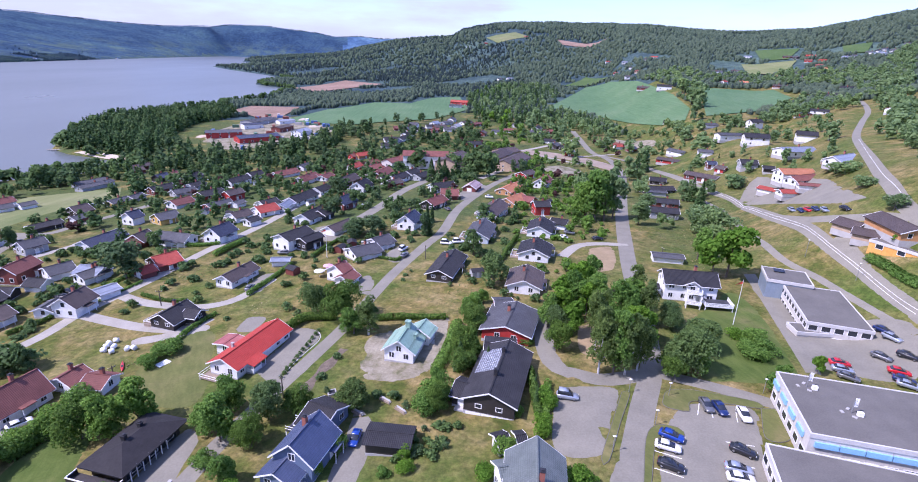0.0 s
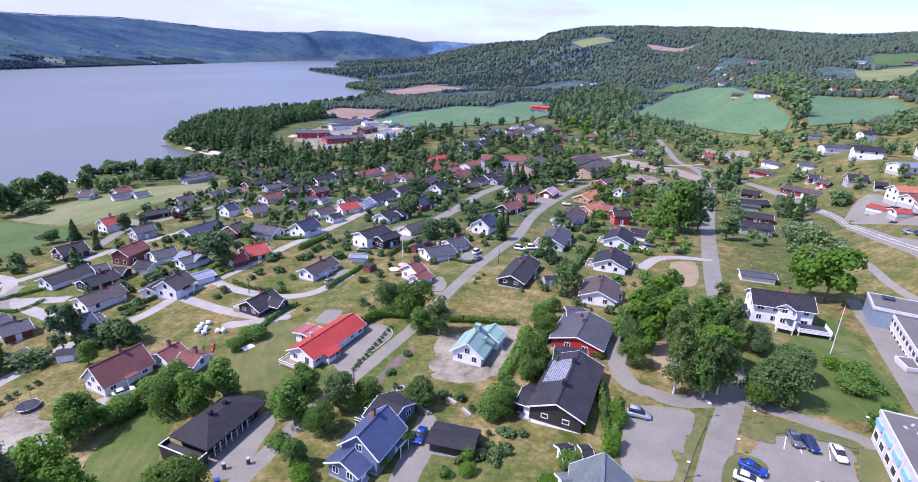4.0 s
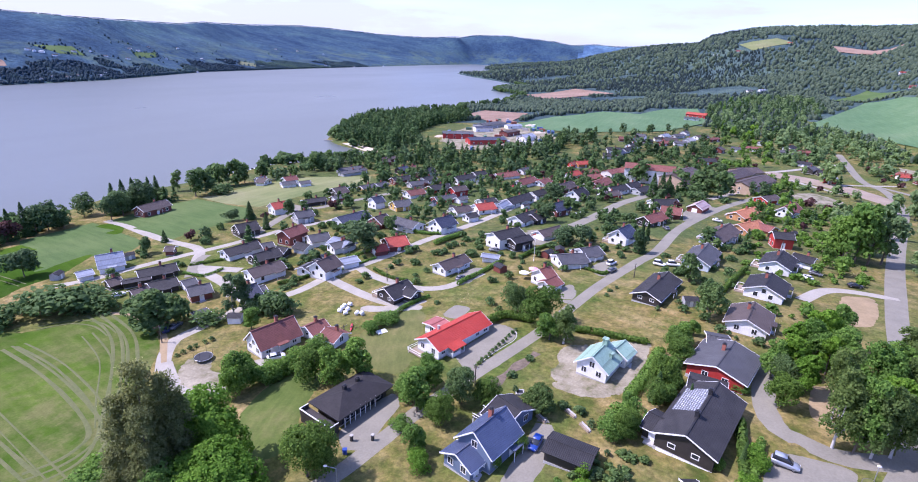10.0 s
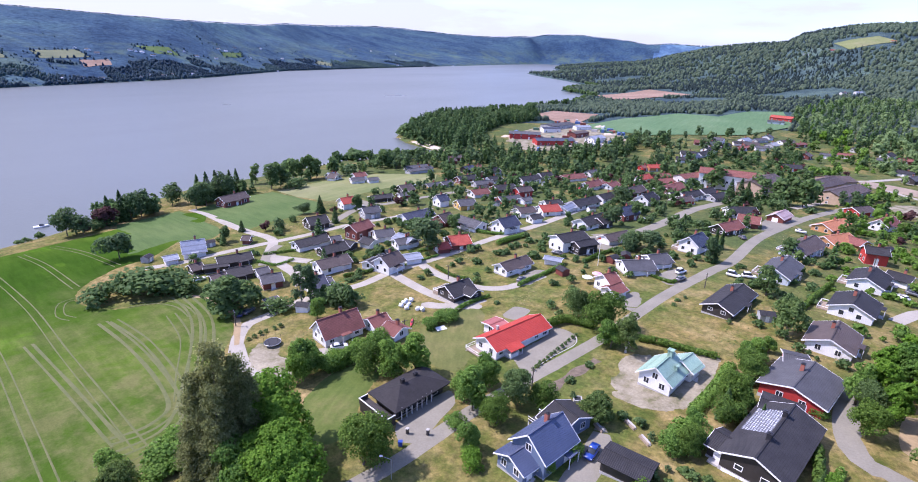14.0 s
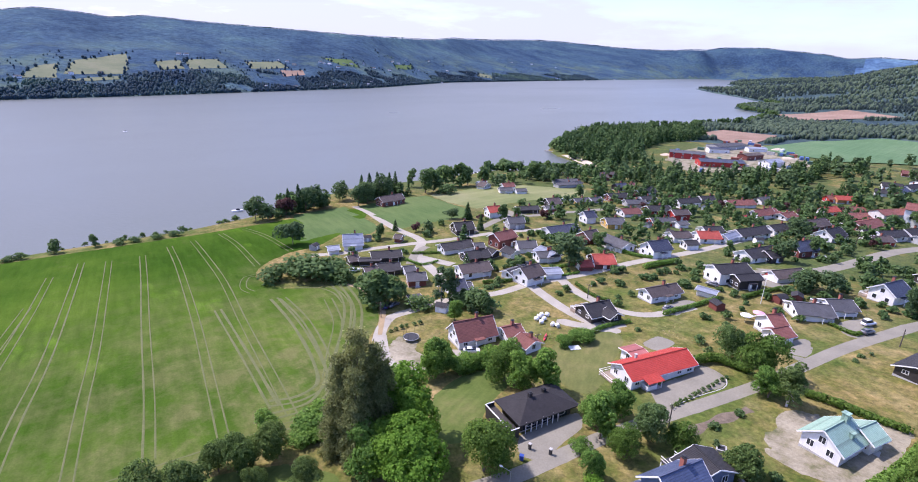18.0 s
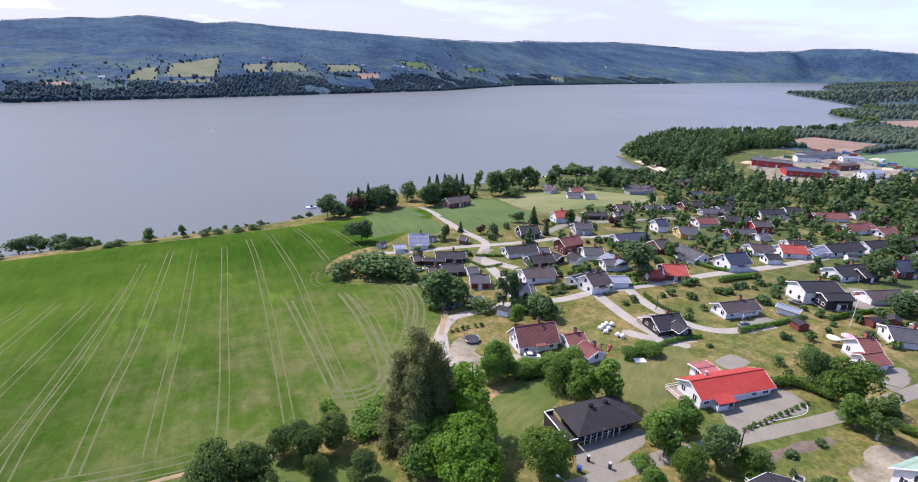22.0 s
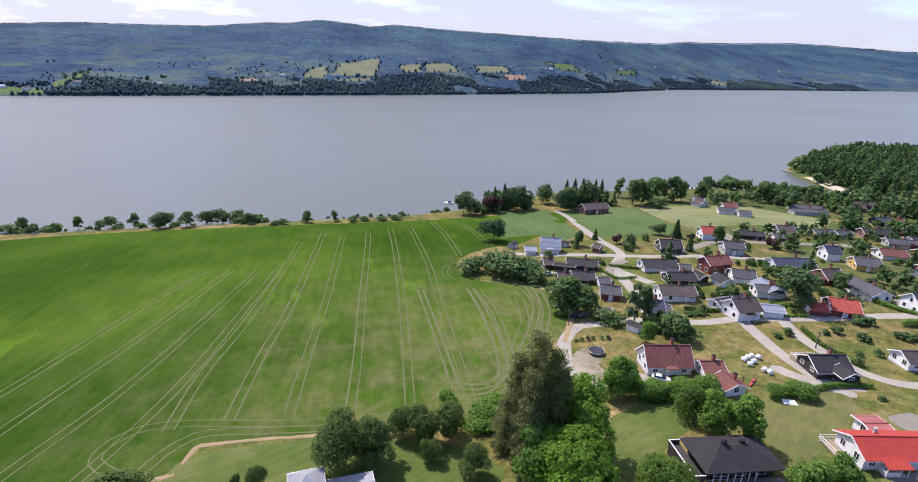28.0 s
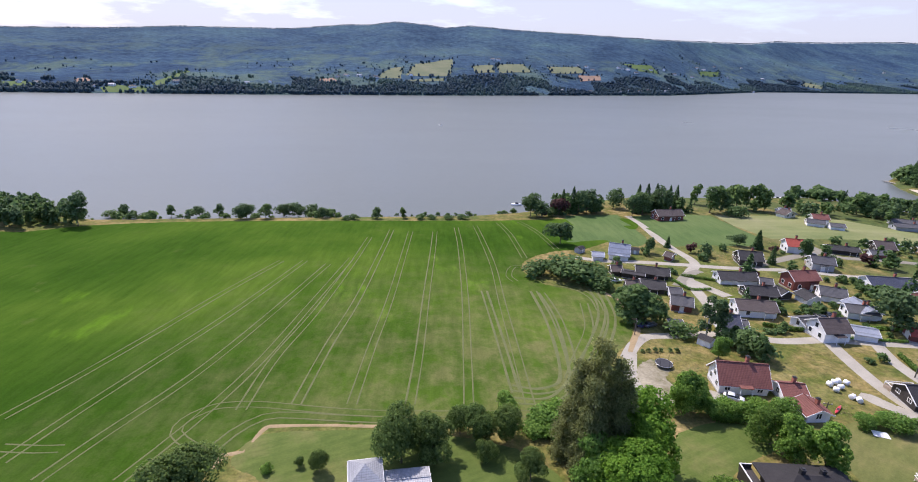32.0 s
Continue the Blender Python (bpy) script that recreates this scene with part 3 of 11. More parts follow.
def house(x, y, turn, L, w, e, s, wall, roof, det, kind, label, chimney=True, porch=True):
    """A gabled building with its ridge along its own x; L and w are taken over the eaves."""
    L, w = (max(L - 0.9, 0.82 * L), max(w - 1.3, 0.78 * w)) if det == 2 else (L, max(w - 0.6, 0.9 * w))
    z = float(ground(x, y))
    ob = thing(kind, x, y, z, turn, label, kind, "buildings of the village")
    v, f = gable_body(L, w, e, s)
    part("wall", mesh_of("wall", v, f, WALLS[wall]), ob)
    part("foundation", boxes("foundation", [(-L / 2 - .04, L / 2 + .04, -w / 2 - .04, w / 2 + .04, -1.5, 0.25)], MAT_CONCRETE), ob)
    roof_slopes(ob, L, w, e, s, ROOFS[roof], trim=det)
    if chimney:
        chimney_on(ob, L * 0.12, w * 0.08, e + w / 2 * s)
    if kind == "garage":
        gd = shared(("gdoor",), lambda: boxes("garage_door", [(-1.2, 1.2, -.05, .02, 0, 2.05)] + [(-1.2, 1.2, -.07, -.05, .05 + .5 * k, .48 + .5 * k) for k in range(4)], MAT_TRIM))
        part("garage_door", gd, ob, pose(-L / 2, 0, 0.1, 0, 0, -90), "white panelled garage door")
        return ob
    rows = [1.55] if e < 4.5 else [1.55, 4.1] if e < 7.5 else [1.6, 4.6, 7.4] if e > 9 else [1.6, 4.8]
    step = 2.6 if det == 2 else 3.6 if det == 1 else 5.5
    n = max(1, int((L - 1.2) / step))
    door = False
    for zz in rows:
        if zz + 0.7 > e:
            continue
        for side in (-1, 1):
            for i in range(n):
                xx = (i + 0.5) * L / n - L / 2
                if side < 0 and i == n // 2 and not door:
                    door = True
                    dm = shared("door", lambda: boxes("door", [(-.5, .5, -.05, .02, 0, 2.05), (-.6, -.5, -.07, .02, 0, 2.15), (.5, .6, -.07, .02, 0, 2.15), (-.6, .6, -.07, .02, 2.05, 2.15)], MAT_TRIM))
                    d = part("door", dm, ob, pose(xx, -w / 2, 0.25), "white painted entrance door")
                    part("step", shared("step", lambda: boxes("step", [(-.9, .9, -1.2, 0, -.6, 0)], MAT_CONCRETE)), d, pose(0, 0, 0))
                    continue
                window_at(ob, xx, side * w / 2, zz, 0 if side < 0 else 180, 1.3 if (i + rows.index(zz)) % 2 else 1.0, whole=det < 2)
    if porch and kind == "house" and det and L > 6.5 and e > 1.9:
        pz = min(2.45, e - 0.1)
        part("porch_roof", shared(("porch", roof, round(pz, 1)), lambda: boxes("porch_roof", [(-1.3, 1.3, -1.5, 0.1, pz, pz + 0.14)], ROOFS[roof])), ob, pose((n // 2 + 0.5) * L / n - L / 2, -w / 2, 0), "small roof over the entrance")
        for px in (-1.15, 1.15):
            part("porch_post", shared(("porchp", round(pz, 1)), lambda: boxes("porch_post", [(-.05, .05, -.05, .05, -.6, pz)], MAT_TRIM)), ob, pose((n // 2 + 0.5) * L / n - L / 2 + px, -w / 2 - 1.4, 0))
        if int(abs(x) * 3) % 3:
            k = min(L - 2.0, 5.5)
            dk = part("deck", shared(("deck", round(k, 1)), lambda: boxes("deck", [(-k / 2, k / 2, 0.0, 2.6, -.6, 0.35)], MAT_TIMBER)), ob, pose(-L * 0.1, w / 2, 0), "weathered timber terrace")
            part("railing", shared(("deckr", round(k, 1)), lambda: boxes("railing", [(-k / 2, k / 2, 2.54, 2.6, 0.95, 1.1), (-k / 2, -k / 2 + .06, 0.05, 2.54, 0.95, 1.1), (k / 2 - .06, k / 2, 0.05, 2.54, 0.95, 1.1), (-k / 2, k / 2, 2.54, 2.6, 0.55, 0.7)] + [(-k / 2 + j * (k - .08) / 3, -k / 2 + .08 + j * (k - .08) / 3, 2.52, 2.6, 0.35, 1.0) for j in range(4)], MAT_TRIM)), dk)
    gz = rows if kind == "building" else rows + ([e + 0.35] if w / 2 * s > 1.9 else [])
    for zz in gz:
        lim = w / 2 - max(0.0, (zz + 0.7 - e)) / s
        for side in (-1, 1):
            if det == 0 and side > 0:
                continue
            m = 2 if lim > 2.2 and det else 1
            for i in range(m):
                yy = 0 if m == 1 else (i - 0.5) * min(3.6, lim)
                if zz + 0.7 < e + s * (w / 2 - abs(yy)):
                    window_at(ob, side * L / 2, yy, zz, 90 if side > 0 else -90, 1.0, 0.7 if wall == "K" else 1.15, whole=det < 2)
    return ob


def spline(pts, step):
    """Points every few metres on a smooth line through pts."""
    p = np.array(pts, float)
    p = np.vstack([2 * p[0] - p[1], p, 2 * p[-1] - p[-2]])
    out = []
    for i in range(1, len(p) - 2):
        n = max(2, int(np.hypot(*(p[i + 1] - p[i])) / step))
        for k in np.arange(n) / n:
            out.append(0.5 * (2 * p[i] + (p[i + 1] - p[i - 1]) * k + (2 * p[i - 1] - 5 * p[i] + 4 * p[i + 1] - p[i + 2]) * k ** 2 + (3 * p[i] - p[i - 1] - 3 * p[i + 1] + p[i + 2]) * k ** 3))
    out.append(p[-2])
    return np.array(out)


LIFT = [0.035]


def strip(name, pts, width, material, step=2.5, lift=None, cols=5, wob=0.0):
    c = spline(pts, step)
    d = np.gradient(c, axis=0)
    d /= np.maximum(1e-6, np.hypot(d[:, 0], d[:, 1]))[:, None]
    nrm = np.stack([-d[:, 1], d[:, 0]], 1)
    k = np.linspace(-0.5, 0.5, cols)
    w = width * (1 + wob * np.sin(np.arange(len(c)) * 0.9) * 0.5)
    P = c[:, None, :] + nrm[:, None, :] * (k[None, :, None] * (w[:, None, None]))
    if lift is None:
        LIFT[0] += 0.0009
        lift = LIFT[0]
    far = np.hypot(P[..., 0], P[..., 1])
    edge = np.where(np.abs(k) > 0.49, -0.06, 0.0)[None, :]
    Z = ground(P[..., 0], P[..., 1]) + lift * np.clip(far / 120.0, 1.0, 6.0) + edge
    return grid_mesh(name, np.concatenate([P, Z[..., None]], -1), material)


ROAD_LINES = []


def road(width, material, pts):
    ROAD_LINES.append((np.array(spline(pts, 1.7)), width))
    ob = new("road", strip("road", pts, width, material))
    asphalt = material is MAT_ASPHALT
    return tagged(ob, "worn grey asphalt village street with soft edges" if asphalt else "pale gravel lane between gardens and fields", "road" if asphalt else "gravel lane", kind="structure")


def drape(name, outline, material, spacing=4.0, lift=0.07, round_off=True, rag=0.0, rough=0.0, sink=True):
    """A patch of ground cover inside an outline, laid on the land."""
    from mathutils.geometry import delaunay_2d_cdt
    o = np.array(outline, float)
    if round_off:
        o = spline(list(o) + [o[0]], min(spacing, 1.1) if rag else spacing)[:-1]
        if rag:
            o = o + rag * np.stack([wobble(o[:, 0], o[:, 1], 1.3, 4) + wobble(o[:, 0], o[:, 1], 3.1, 2), wobble(o[:, 0], o[:, 1], 1.4, 7) + wobble(o[:, 0], o[:, 1], 2.8, 5)], 1)
    else:
        o = np.concatenate([a + (b2 - a) * np.linspace(0, 1, max(2, int(np.hypot(*(b2 - a)) / (8.0 if rough else spacing)) + 1))[:-1, None] for a, b2 in zip(o, np.roll(o, -1, 0))])
        if rough:
            o = o + rough * np.stack([wobble(o[:, 0], o[:, 1], 16.0, 4), wobble(o[:, 0], o[:, 1], 16.0, 7)], 1)
    area = 0.5 * np.sum(o[:, 0] * np.roll(o[:, 1], -1) - np.roll(o[:, 0], -1) * o[:, 1])
    if area < 0:
        o = o[::-1]
    x0, y0 = o.min(0)
    x1, y1 = o.max(0)
    gx, gy = np.meshgrid(np.arange(x0, x1, spacing), np.arange(y0, y1, spacing))
    q = np.stack([gx.ravel(), gy.ravel()], 1)
    inside = np.zeros(len(q), bool)
    for (ax, ay), (bx, by) in zip(o, np.roll(o, -1, 0)):
        cross = (ay > q[:, 1]) != (by > q[:, 1])
        inside ^= cross & (q[:, 0] < (bx - ax) * (q[:, 1] - ay) / (by - ay + 1e-12) + ax)
    q = q[inside]
    pts = [Vector(p) for p in o] + [Vector(p) for p in q]
    n = len(o)
    res = delaunay_2d_cdt(pts, [(i, (i + 1) % n) for i in range(n)], [list(range(n))], 1, 1e-4)
    V = np.array([(p[0], p[1]) for p in res[0]])
    far = np.clip(np.hypot(V[:, 0], V[:, 1]) / 120.0, 1.0, 8.0)
    Z = np.maximum(ground(V[:, 0], V[:, 1]), 0.0) + lift * far
    if sink:  # the edge runs into the ground
        Z[:n] -= (lift * far[:n] + 0.012) * (np.hypot(V[:n, 0], V[:n, 1]) < 400)
    return mesh_of(name, np.column_stack([V, Z]), res[2], material, True)


# ---------------------------------------------------------------- houses of the village
red_house = house(-42.6, 95.8, 72, 17.8, 7.7, 2.5, 0.50, "W", "Z", 2, "house", "white wooden house with a bright red tiled gable roof", chimney=False, porch=False)
porch = part("porch", boxes("porch", [(-1.9, 1.9, -1.9, 0, -1.0, 0.35)], MAT_CONCRETE), red_house, pose(-4.1, -3.2, 0), "raised entrance porch")
part("porch_roof", boxes("porch_roof", [(-2.1, 2.1, -2.3, 0.1, 0, 0.12)], ROOFS["Z"]), porch, pose(0, 0, 2.55, 11, 0, 0), "lean-to porch roof with red tiles")
for k in (-1.8, 0.5, 1.8):
    part("porch_post", boxes("porch_post", [(-.06, .06, -1.86, -1.74, 0.3, 2.3)], MAT_TRIM), porch, pose(k, 0, 0))
part("railing", boxes("railing", [(-1.86, 0.5, -1.85, -1.78, 0.42, 1.25), (-1.86, -1.79, -1.8, 0, 0.42, 1.25)], MAT_TRIM), porch, None, "white boarded porch railing")
for k in range(3):
    part("step", boxes("step", [(0.6, 1.8, -2.2 - 0.3 * k, -1.9 - 0.3 * k, -1.0, 0.2 - 0.17 * k)], MAT_CONCRETE), porch)
part("roof_vent", boxes("roof_vent", [(-.22, .22, -.22, .22, -.5, .8), (-.3, .3, -.3, .3, .8, .88)], MAT_CONCRETE), red_house, pose(-3.2, 2.0, 3.4), "pale grey roof vent")
house(-79.9, 78.6, 73, 10.6, 7.6, 2.7, 0.95, "W", "d", 2, "house", "white wooden house with a dark red tiled gable roof")
house(-74.4, 86.2, 75, 5.4, 5.9, 2.1, 0.5, "W", "d", 2, "house", "white wooden house with a dark red tiled gable roof")
house(-68.0, 85.1, -7, 5.2, 5.9, 2, 0.45, "W", "d", 2, "house", "white wooden house with a dark red tiled gable roof")
house(-67.4, 111.4, 74, 8.7, 7.9, 2.2, 0.55, "K", "k", 2, "house", "black-stained wooden house with a charcoal tiled gable roof")
house(-62.9, 111.9, -12, 3.9, 5, 2.1, 0.5, "K", "k", 2, "house", "black-stained wooden house with a charcoal tiled gable roof", chimney=False)
house(-62.3, 135.8, 72, 11.8, 6.7, 2.3, 0.5, "W", "b", 2, "house", "white wooden house with a brown tiled gable roof")
house(-32.9, 134.7, 61, 4.5, 7.6, 3, 0.6, "W", "d", 2, "house", "white wooden house with a dark red tiled gable roof")
house(-30.3, 131.5, 69, 5.8, 5.9, 2.1, 0.5, "W", "d", 2, "house", "white wooden house with a dark red tiled gable roof", chimney=False)
house(-29.8, 153.2, 40, 8.8, 8.4, 2.1, 0.35, "W", "g", 1, "house", "white wooden house with a grey tiled gable roof")
house(-25.8, 162.0, 50, 6.6, 7.6, 2.1, 0.4, "W", "g", 1, "house", "white wooden house with a grey tiled gable roof")
house(-18.4, 185.1, 73, 8.3, 7.1, 3.5, 0.7, "W", "n", 1, "house", "white wooden house with a navy blue-black tiled gable roof")
house(-3.1, 139.0, 76, 17.6, 8.2, 2.1, 0.42, "K", "k", 2, "house", "black-stained wooden house with a charcoal tiled gable roof")
house(23.9, 153.5, 77, 10.7, 9.7, 2.5, 0.42, "W", "k", 1, "house", "white wooden house with a charcoal tiled gable roof")
house(18.1, 128.0, 79, 11.7, 9.7, 2.3, 0.42, "W", "b", 2, "house", "white wooden house with a brown tiled gable roof")
house(29.5, 180.9, 75, 12.0, 8.8, 2.5, 0.45, "W", "k", 1, "house", "white wooden house with a charcoal tiled gable roof")
house(37.8, 189.8, -23, 5.7, 6.3, 2.3, 0.4, "W", "k", 1, "house", "white wooden house with a charcoal tiled gable roof")
house(13.4, 206.2, 70, 18.1, 8.4, 2.6, 0.55, "B", "b", 1, "house", "pale blue-grey wooden house with a brown tiled gable roof")
house(7.4, 172.6, 78, 15.0, 8.4, 2.5, 0.5, "B", "g", 1, "house", "pale blue-grey wooden house with a grey tiled gable roof")
house(-55.4, 165.1, 62, 11.3, 7.6, 4.1, 0.4, "W", "k", 1, "house", "white wooden house with a charcoal tiled gable roof")
house(-49.4, 163.2, 59, 7.6, 5, 3.3, 0.4, "K", "k", 1, "house", "black-stained wooden house with a charcoal tiled gable roof", chimney=False)
house(-53.8, 147.3, 8, 4.9, 3.4, 1.8, 0.3, "W", "u", 1, "shed", "white wooden shed with a pale blue-grey metal gable roof", chimney=False)
house(-44.1, 181.5, 64, 11.3, 5.9, 2.1, 0.5, "W", "b", 1, "garage", "white wooden garage with a brown tiled gable roof", chimney=False)
house(-167.8, 98.2, 62, 6.9, 7.6, 2.5, 0.85, "W", "u", 1, "house", "white wooden house with a pale blue-grey metal gable roof")
house(-167.7, 89.6, 70, 3.7, 4.6, 1.9, 0.4, "W", "u", 1, "garage", "white wooden garage with a pale blue-grey metal gable roof", chimney=False)
house(-146.6, 99.0, 65, 10.2, 6.3, 2, 0.45, "K", "k", 1, "house", "black-stained wooden house with a charcoal tiled gable roof")
house(-151.0, 88.0, 79, 3.2, 5, 2, 0.5, "K", "b", 1, "house", "black-stained wooden house with a brown tiled gable roof")
house(-146.5, 92.1, 59, 6.9, 3.4, 1.8, 0.12, "K", "k", 1, "shed", "black-stained wooden shed with a charcoal tiled gable roof", chimney=False)
house(-136.1, 85.8, 74, 3.9, 5.9, 2, 0.4, "K", "b", 1, "house", "black-stained wooden house with a brown tiled gable roof")
house(-134.9, 92.1, 66, 6.8, 6.7, 2, 0.4, "K", "k", 1, "house", "black-stained wooden house with a charcoal tiled gable roof")
house(-128.9, 96.0, 71, 3.2, 5, 1.9, 0.35, "K", "g", 1, "garage", "black-stained wooden garage with a grey tiled gable roof", chimney=False)
house(-120.3, 92.4, 62, 5.4, 6.7, 2.3, 0.4, "V", "g", 1, "house", "dark red-brown wooden house with a grey tiled gable roof")
house(-105.0, 95.6, 72, 5.3, 7.6, 2.5, 0.6, "W", "n", 2, "house", "white wooden house with a navy blue-black tiled gable roof")
house(-104.6, 99.2, 65, 3.2, 5, 2, 0.3, "W", "g", 2, "garage", "white wooden garage with a grey tiled gable roof", chimney=False)
house(-107.4, 82.3, 70, 3.8, 4.2, 1.9, 0.1, "W", "g", 2, "garage", "white wooden garage with a grey tiled gable roof", chimney=False)
house(-136.8, 123.5, 77, 12.1, 6.7, 2.1, 0.45, "W", "k", 1, "house", "white wooden house with a charcoal tiled gable roof")
house(-131.4, 130.2, 62, 3.3, 5, 1.9, 0.4, "K", "g", 1, "garage", "black-stained wooden garage with a grey tiled gable roof", chimney=False)
house(-123.7, 121.3, 75, 8.8, 6.7, 2.1, 0.45, "K", "k", 1, "house", "black-stained wooden house with a charcoal tiled gable roof")
house(-122.2, 128.0, 4, 3.8, 4.6, 2, 0.5, "K", "k", 1, "garage", "black-stained wooden garage with a charcoal tiled gable roof", chimney=False)
house(-113.1, 110.2, 73, 10.2, 7.1, 2.6, 0.45, "W", "b", 1, "house", "white wooden house with a brown tiled gable roof")
house(-117.7, 133.3, -5, 5.0, 5, 2, 0.5, "W", "k", 1, "garage", "white wooden garage with a charcoal tiled gable roof", chimney=False)
house(-129.3, 141.0, 87, 9.0, 6.7, 3.8, 0.6, "V", "d", 1, "house", "dark red-brown wooden house with a dark red tiled gable roof")
house(-130.4, 143.5, 72, 6.1, 3.4, 1.8, 0.3, "V", "d", 1, "garage", "dark red-brown wooden garage with a dark red tiled gable roof", chimney=False)
house(-153.5, 142.3, 69, 7.7, 7.6, 2.6, 0.6, "K", "k", 1, "house", "black-stained wooden house with a charcoal tiled gable roof")
house(-165.2, 172.4, 71, 6.3, 6.7, 3.3, 0.6, "W", "r", 1, "house", "white wooden house with a red tiled gable roof")
house(-144.5, 164.7, 63, 6.9, 6.7, 3, 0.5, "G", "g", 1, "house", "grey wooden house with a grey tiled gable roof")
house(-162.1, 193.1, 65, 10.7, 5.9, 2, 0.35, "K", "k", 1, "house", "black-stained wooden house with a charcoal tiled gable roof")
house(-163.7, 214.7, 67, 6.9, 8.4, 2.5, 0.5, "K", "b", 1, "house", "black-stained wooden house with a brown tiled gable roof")
house(-156.2, 203.1, 71, 5.1, 5, 2, 0.4, "V", "g", 1, "garage", "dark red-brown wooden garage with a grey tiled gable roof", chimney=False)
house(-203.7, 279.0, 65, 15.9, 6.7, 2, 0.3, "G", "g", 0, "house", "grey wooden house with a grey tiled gable roof")
house(-208.1, 228.1, 72, 7.3, 5.9, 3.4, 0.6, "W", "d", 1, "house", "white wooden house with a dark red tiled gable roof")
house(-204.6, 222.9, 58, 7.4, 5, 2.1, 0.5, "W", "g", 1, "house", "white wooden house with a grey tiled gable roof", chimney=False)
house(-198.0, 228.6, 63, 6.0, 5, 2, 0.4, "W", "g", 1, "garage", "white wooden garage with a grey tiled gable roof", chimney=False)
house(-226.4, 224.6, 69, 5.2, 7.6, 2.1, 0.5, "W", "u", 1, "house", "white wooden house with a pale blue-grey metal gable roof")
house(-158.8, 233.0, 71, 8.8, 5.9, 2, 0.4, "Y", "g", 1, "house", "ochre yellow wooden house with a grey tiled gable roof")
house(-155.5, 241.2, 80, 7.4, 5.9, 2, 0.4, "G", "g", 1, "house", "grey wooden house with a grey tiled gable roof")
house(-123.8, 169.8, 74, 14.2, 7.6, 2.5, 0.45, "W", "n", 1, "house", "white wooden house with a navy blue-black tiled gable roof")
house(-110.2, 170.2, 80, 6.1, 7.6, 2.5, 0.6, "V", "b", 1, "house", "dark red-brown wooden house with a brown tiled gable roof")
house(-111.4, 165.4, 83, 4.5, 5.9, 2.1, 0.5, "V", "d", 1, "house", "dark red-brown wooden house with a dark red tiled gable roof", chimney=False)
house(-118.8, 142.5, 56, 6.5, 7.6, 2.3, 0.4, "W", "g", 1, "house", "white wooden house with a grey tiled gable roof")
house(-107.1, 140.7, -13, 7.6, 6.7, 2.3, 0.4, "W", "u", 1, "house", "white wooden house with a pale blue-grey metal gable roof")
house(-106.3, 138.9, 66, 7.5, 5.9, 2.3, 0.4, "W", "g", 1, "house", "white wooden house with a grey tiled gable roof")
house(-96.5, 118.3, 84, 7.0, 7.1, 3.3, 0.65, "W", "b", 1, "house", "white wooden house with a brown tiled gable roof")
house(-102.5, 117.7, 90, 5.1, 5.5, 2, 0.4, "W", "g", 1, "house", "white wooden house with a grey tiled gable roof", chimney=False)
house(-94.7, 127.3, 60, 5.1, 5.5, 2, 0.3, "W", "u", 1, "garage", "white wooden garage with a pale blue-grey metal gable roof", chimney=False)
house(-89.8, 148.0, 54, 6.9, 8, 2.3, 0.5, "V", "r", 1, "house", "dark red-brown wooden house with a red tiled gable roof")
house(-91.8, 140.9, 56, 4.0, 5.9, 2, 0.4, "V", "r", 1, "garage", "dark red-brown wooden garage with a red tiled gable roof", chimney=False)
house(-83.8, 173.3, 71, 8.3, 7.6, 3.4, 0.65, "W", "n", 1, "house", "white wooden house with a navy blue-black tiled gable roof")
house(-97.6, 170.1, -11, 10.8, 7.6, 2.5, 0.45, "W", "g", 1, "house", "white wooden house with a grey tiled gable roof")
house(-118.4, 200.6, 57, 7.9, 7.6, 2.5, 0.5, "Y", "g", 1, "house", "ochre yellow wooden house with a grey tiled gable roof")
house(-131.0, 199.3, 70, 5.0, 6.7, 3.3, 0.6, "W", "n", 1, "house", "white wooden house with a navy blue-black tiled gable roof")
house(-81.6, 210.4, 53, 8.8, 7.6, 2.5, 0.5, "W", "r", 1, "house", "white wooden house with a red tiled gable roof")
house(-80.7, 193.5, 61, 5.0, 5, 2.3, 0.4, "W", "k", 1, "house", "white wooden house with a charcoal tiled gable roof", chimney=False)
house(-88.9, 201.7, 60, 7.9, 6.7, 2.5, 0.45, "W", "b", 1, "house", "white wooden house with a brown tiled gable roof")
house(-73.4, 233.4, 72, 17.0, 7.6, 2.5, 0.5, "W", "k", 1, "house", "white wooden house with a charcoal tiled gable roof")
house(-76.4, 220.1, 84, 9.6, 5, 2.1, 0.5, "W", "u", 1, "house", "white wooden house with a pale blue-grey metal gable roof", chimney=False)
house(-58.9, 199.3, 73, 13.7, 7.6, 2.6, 0.5, "W", "k", 1, "house", "white wooden house with a charcoal tiled gable roof")
house(-170.2, 290.1, 77, 8.0, 6.7, 2.5, 0.5, "K", "n", 0, "house", "black-stained wooden house with a navy blue-black tiled gable roof")
house(-168.4, 300.0, 78, 5.1, 5.9, 2.5, 0.5, "O", "d", 0, "house", "orange pine house with a dark red tiled gable roof")
house(-150.5, 285.7, 81, 11.8, 6.7, 3, 0.6, "W", "k", 1, "house", "white wooden house with a charcoal tiled gable roof")
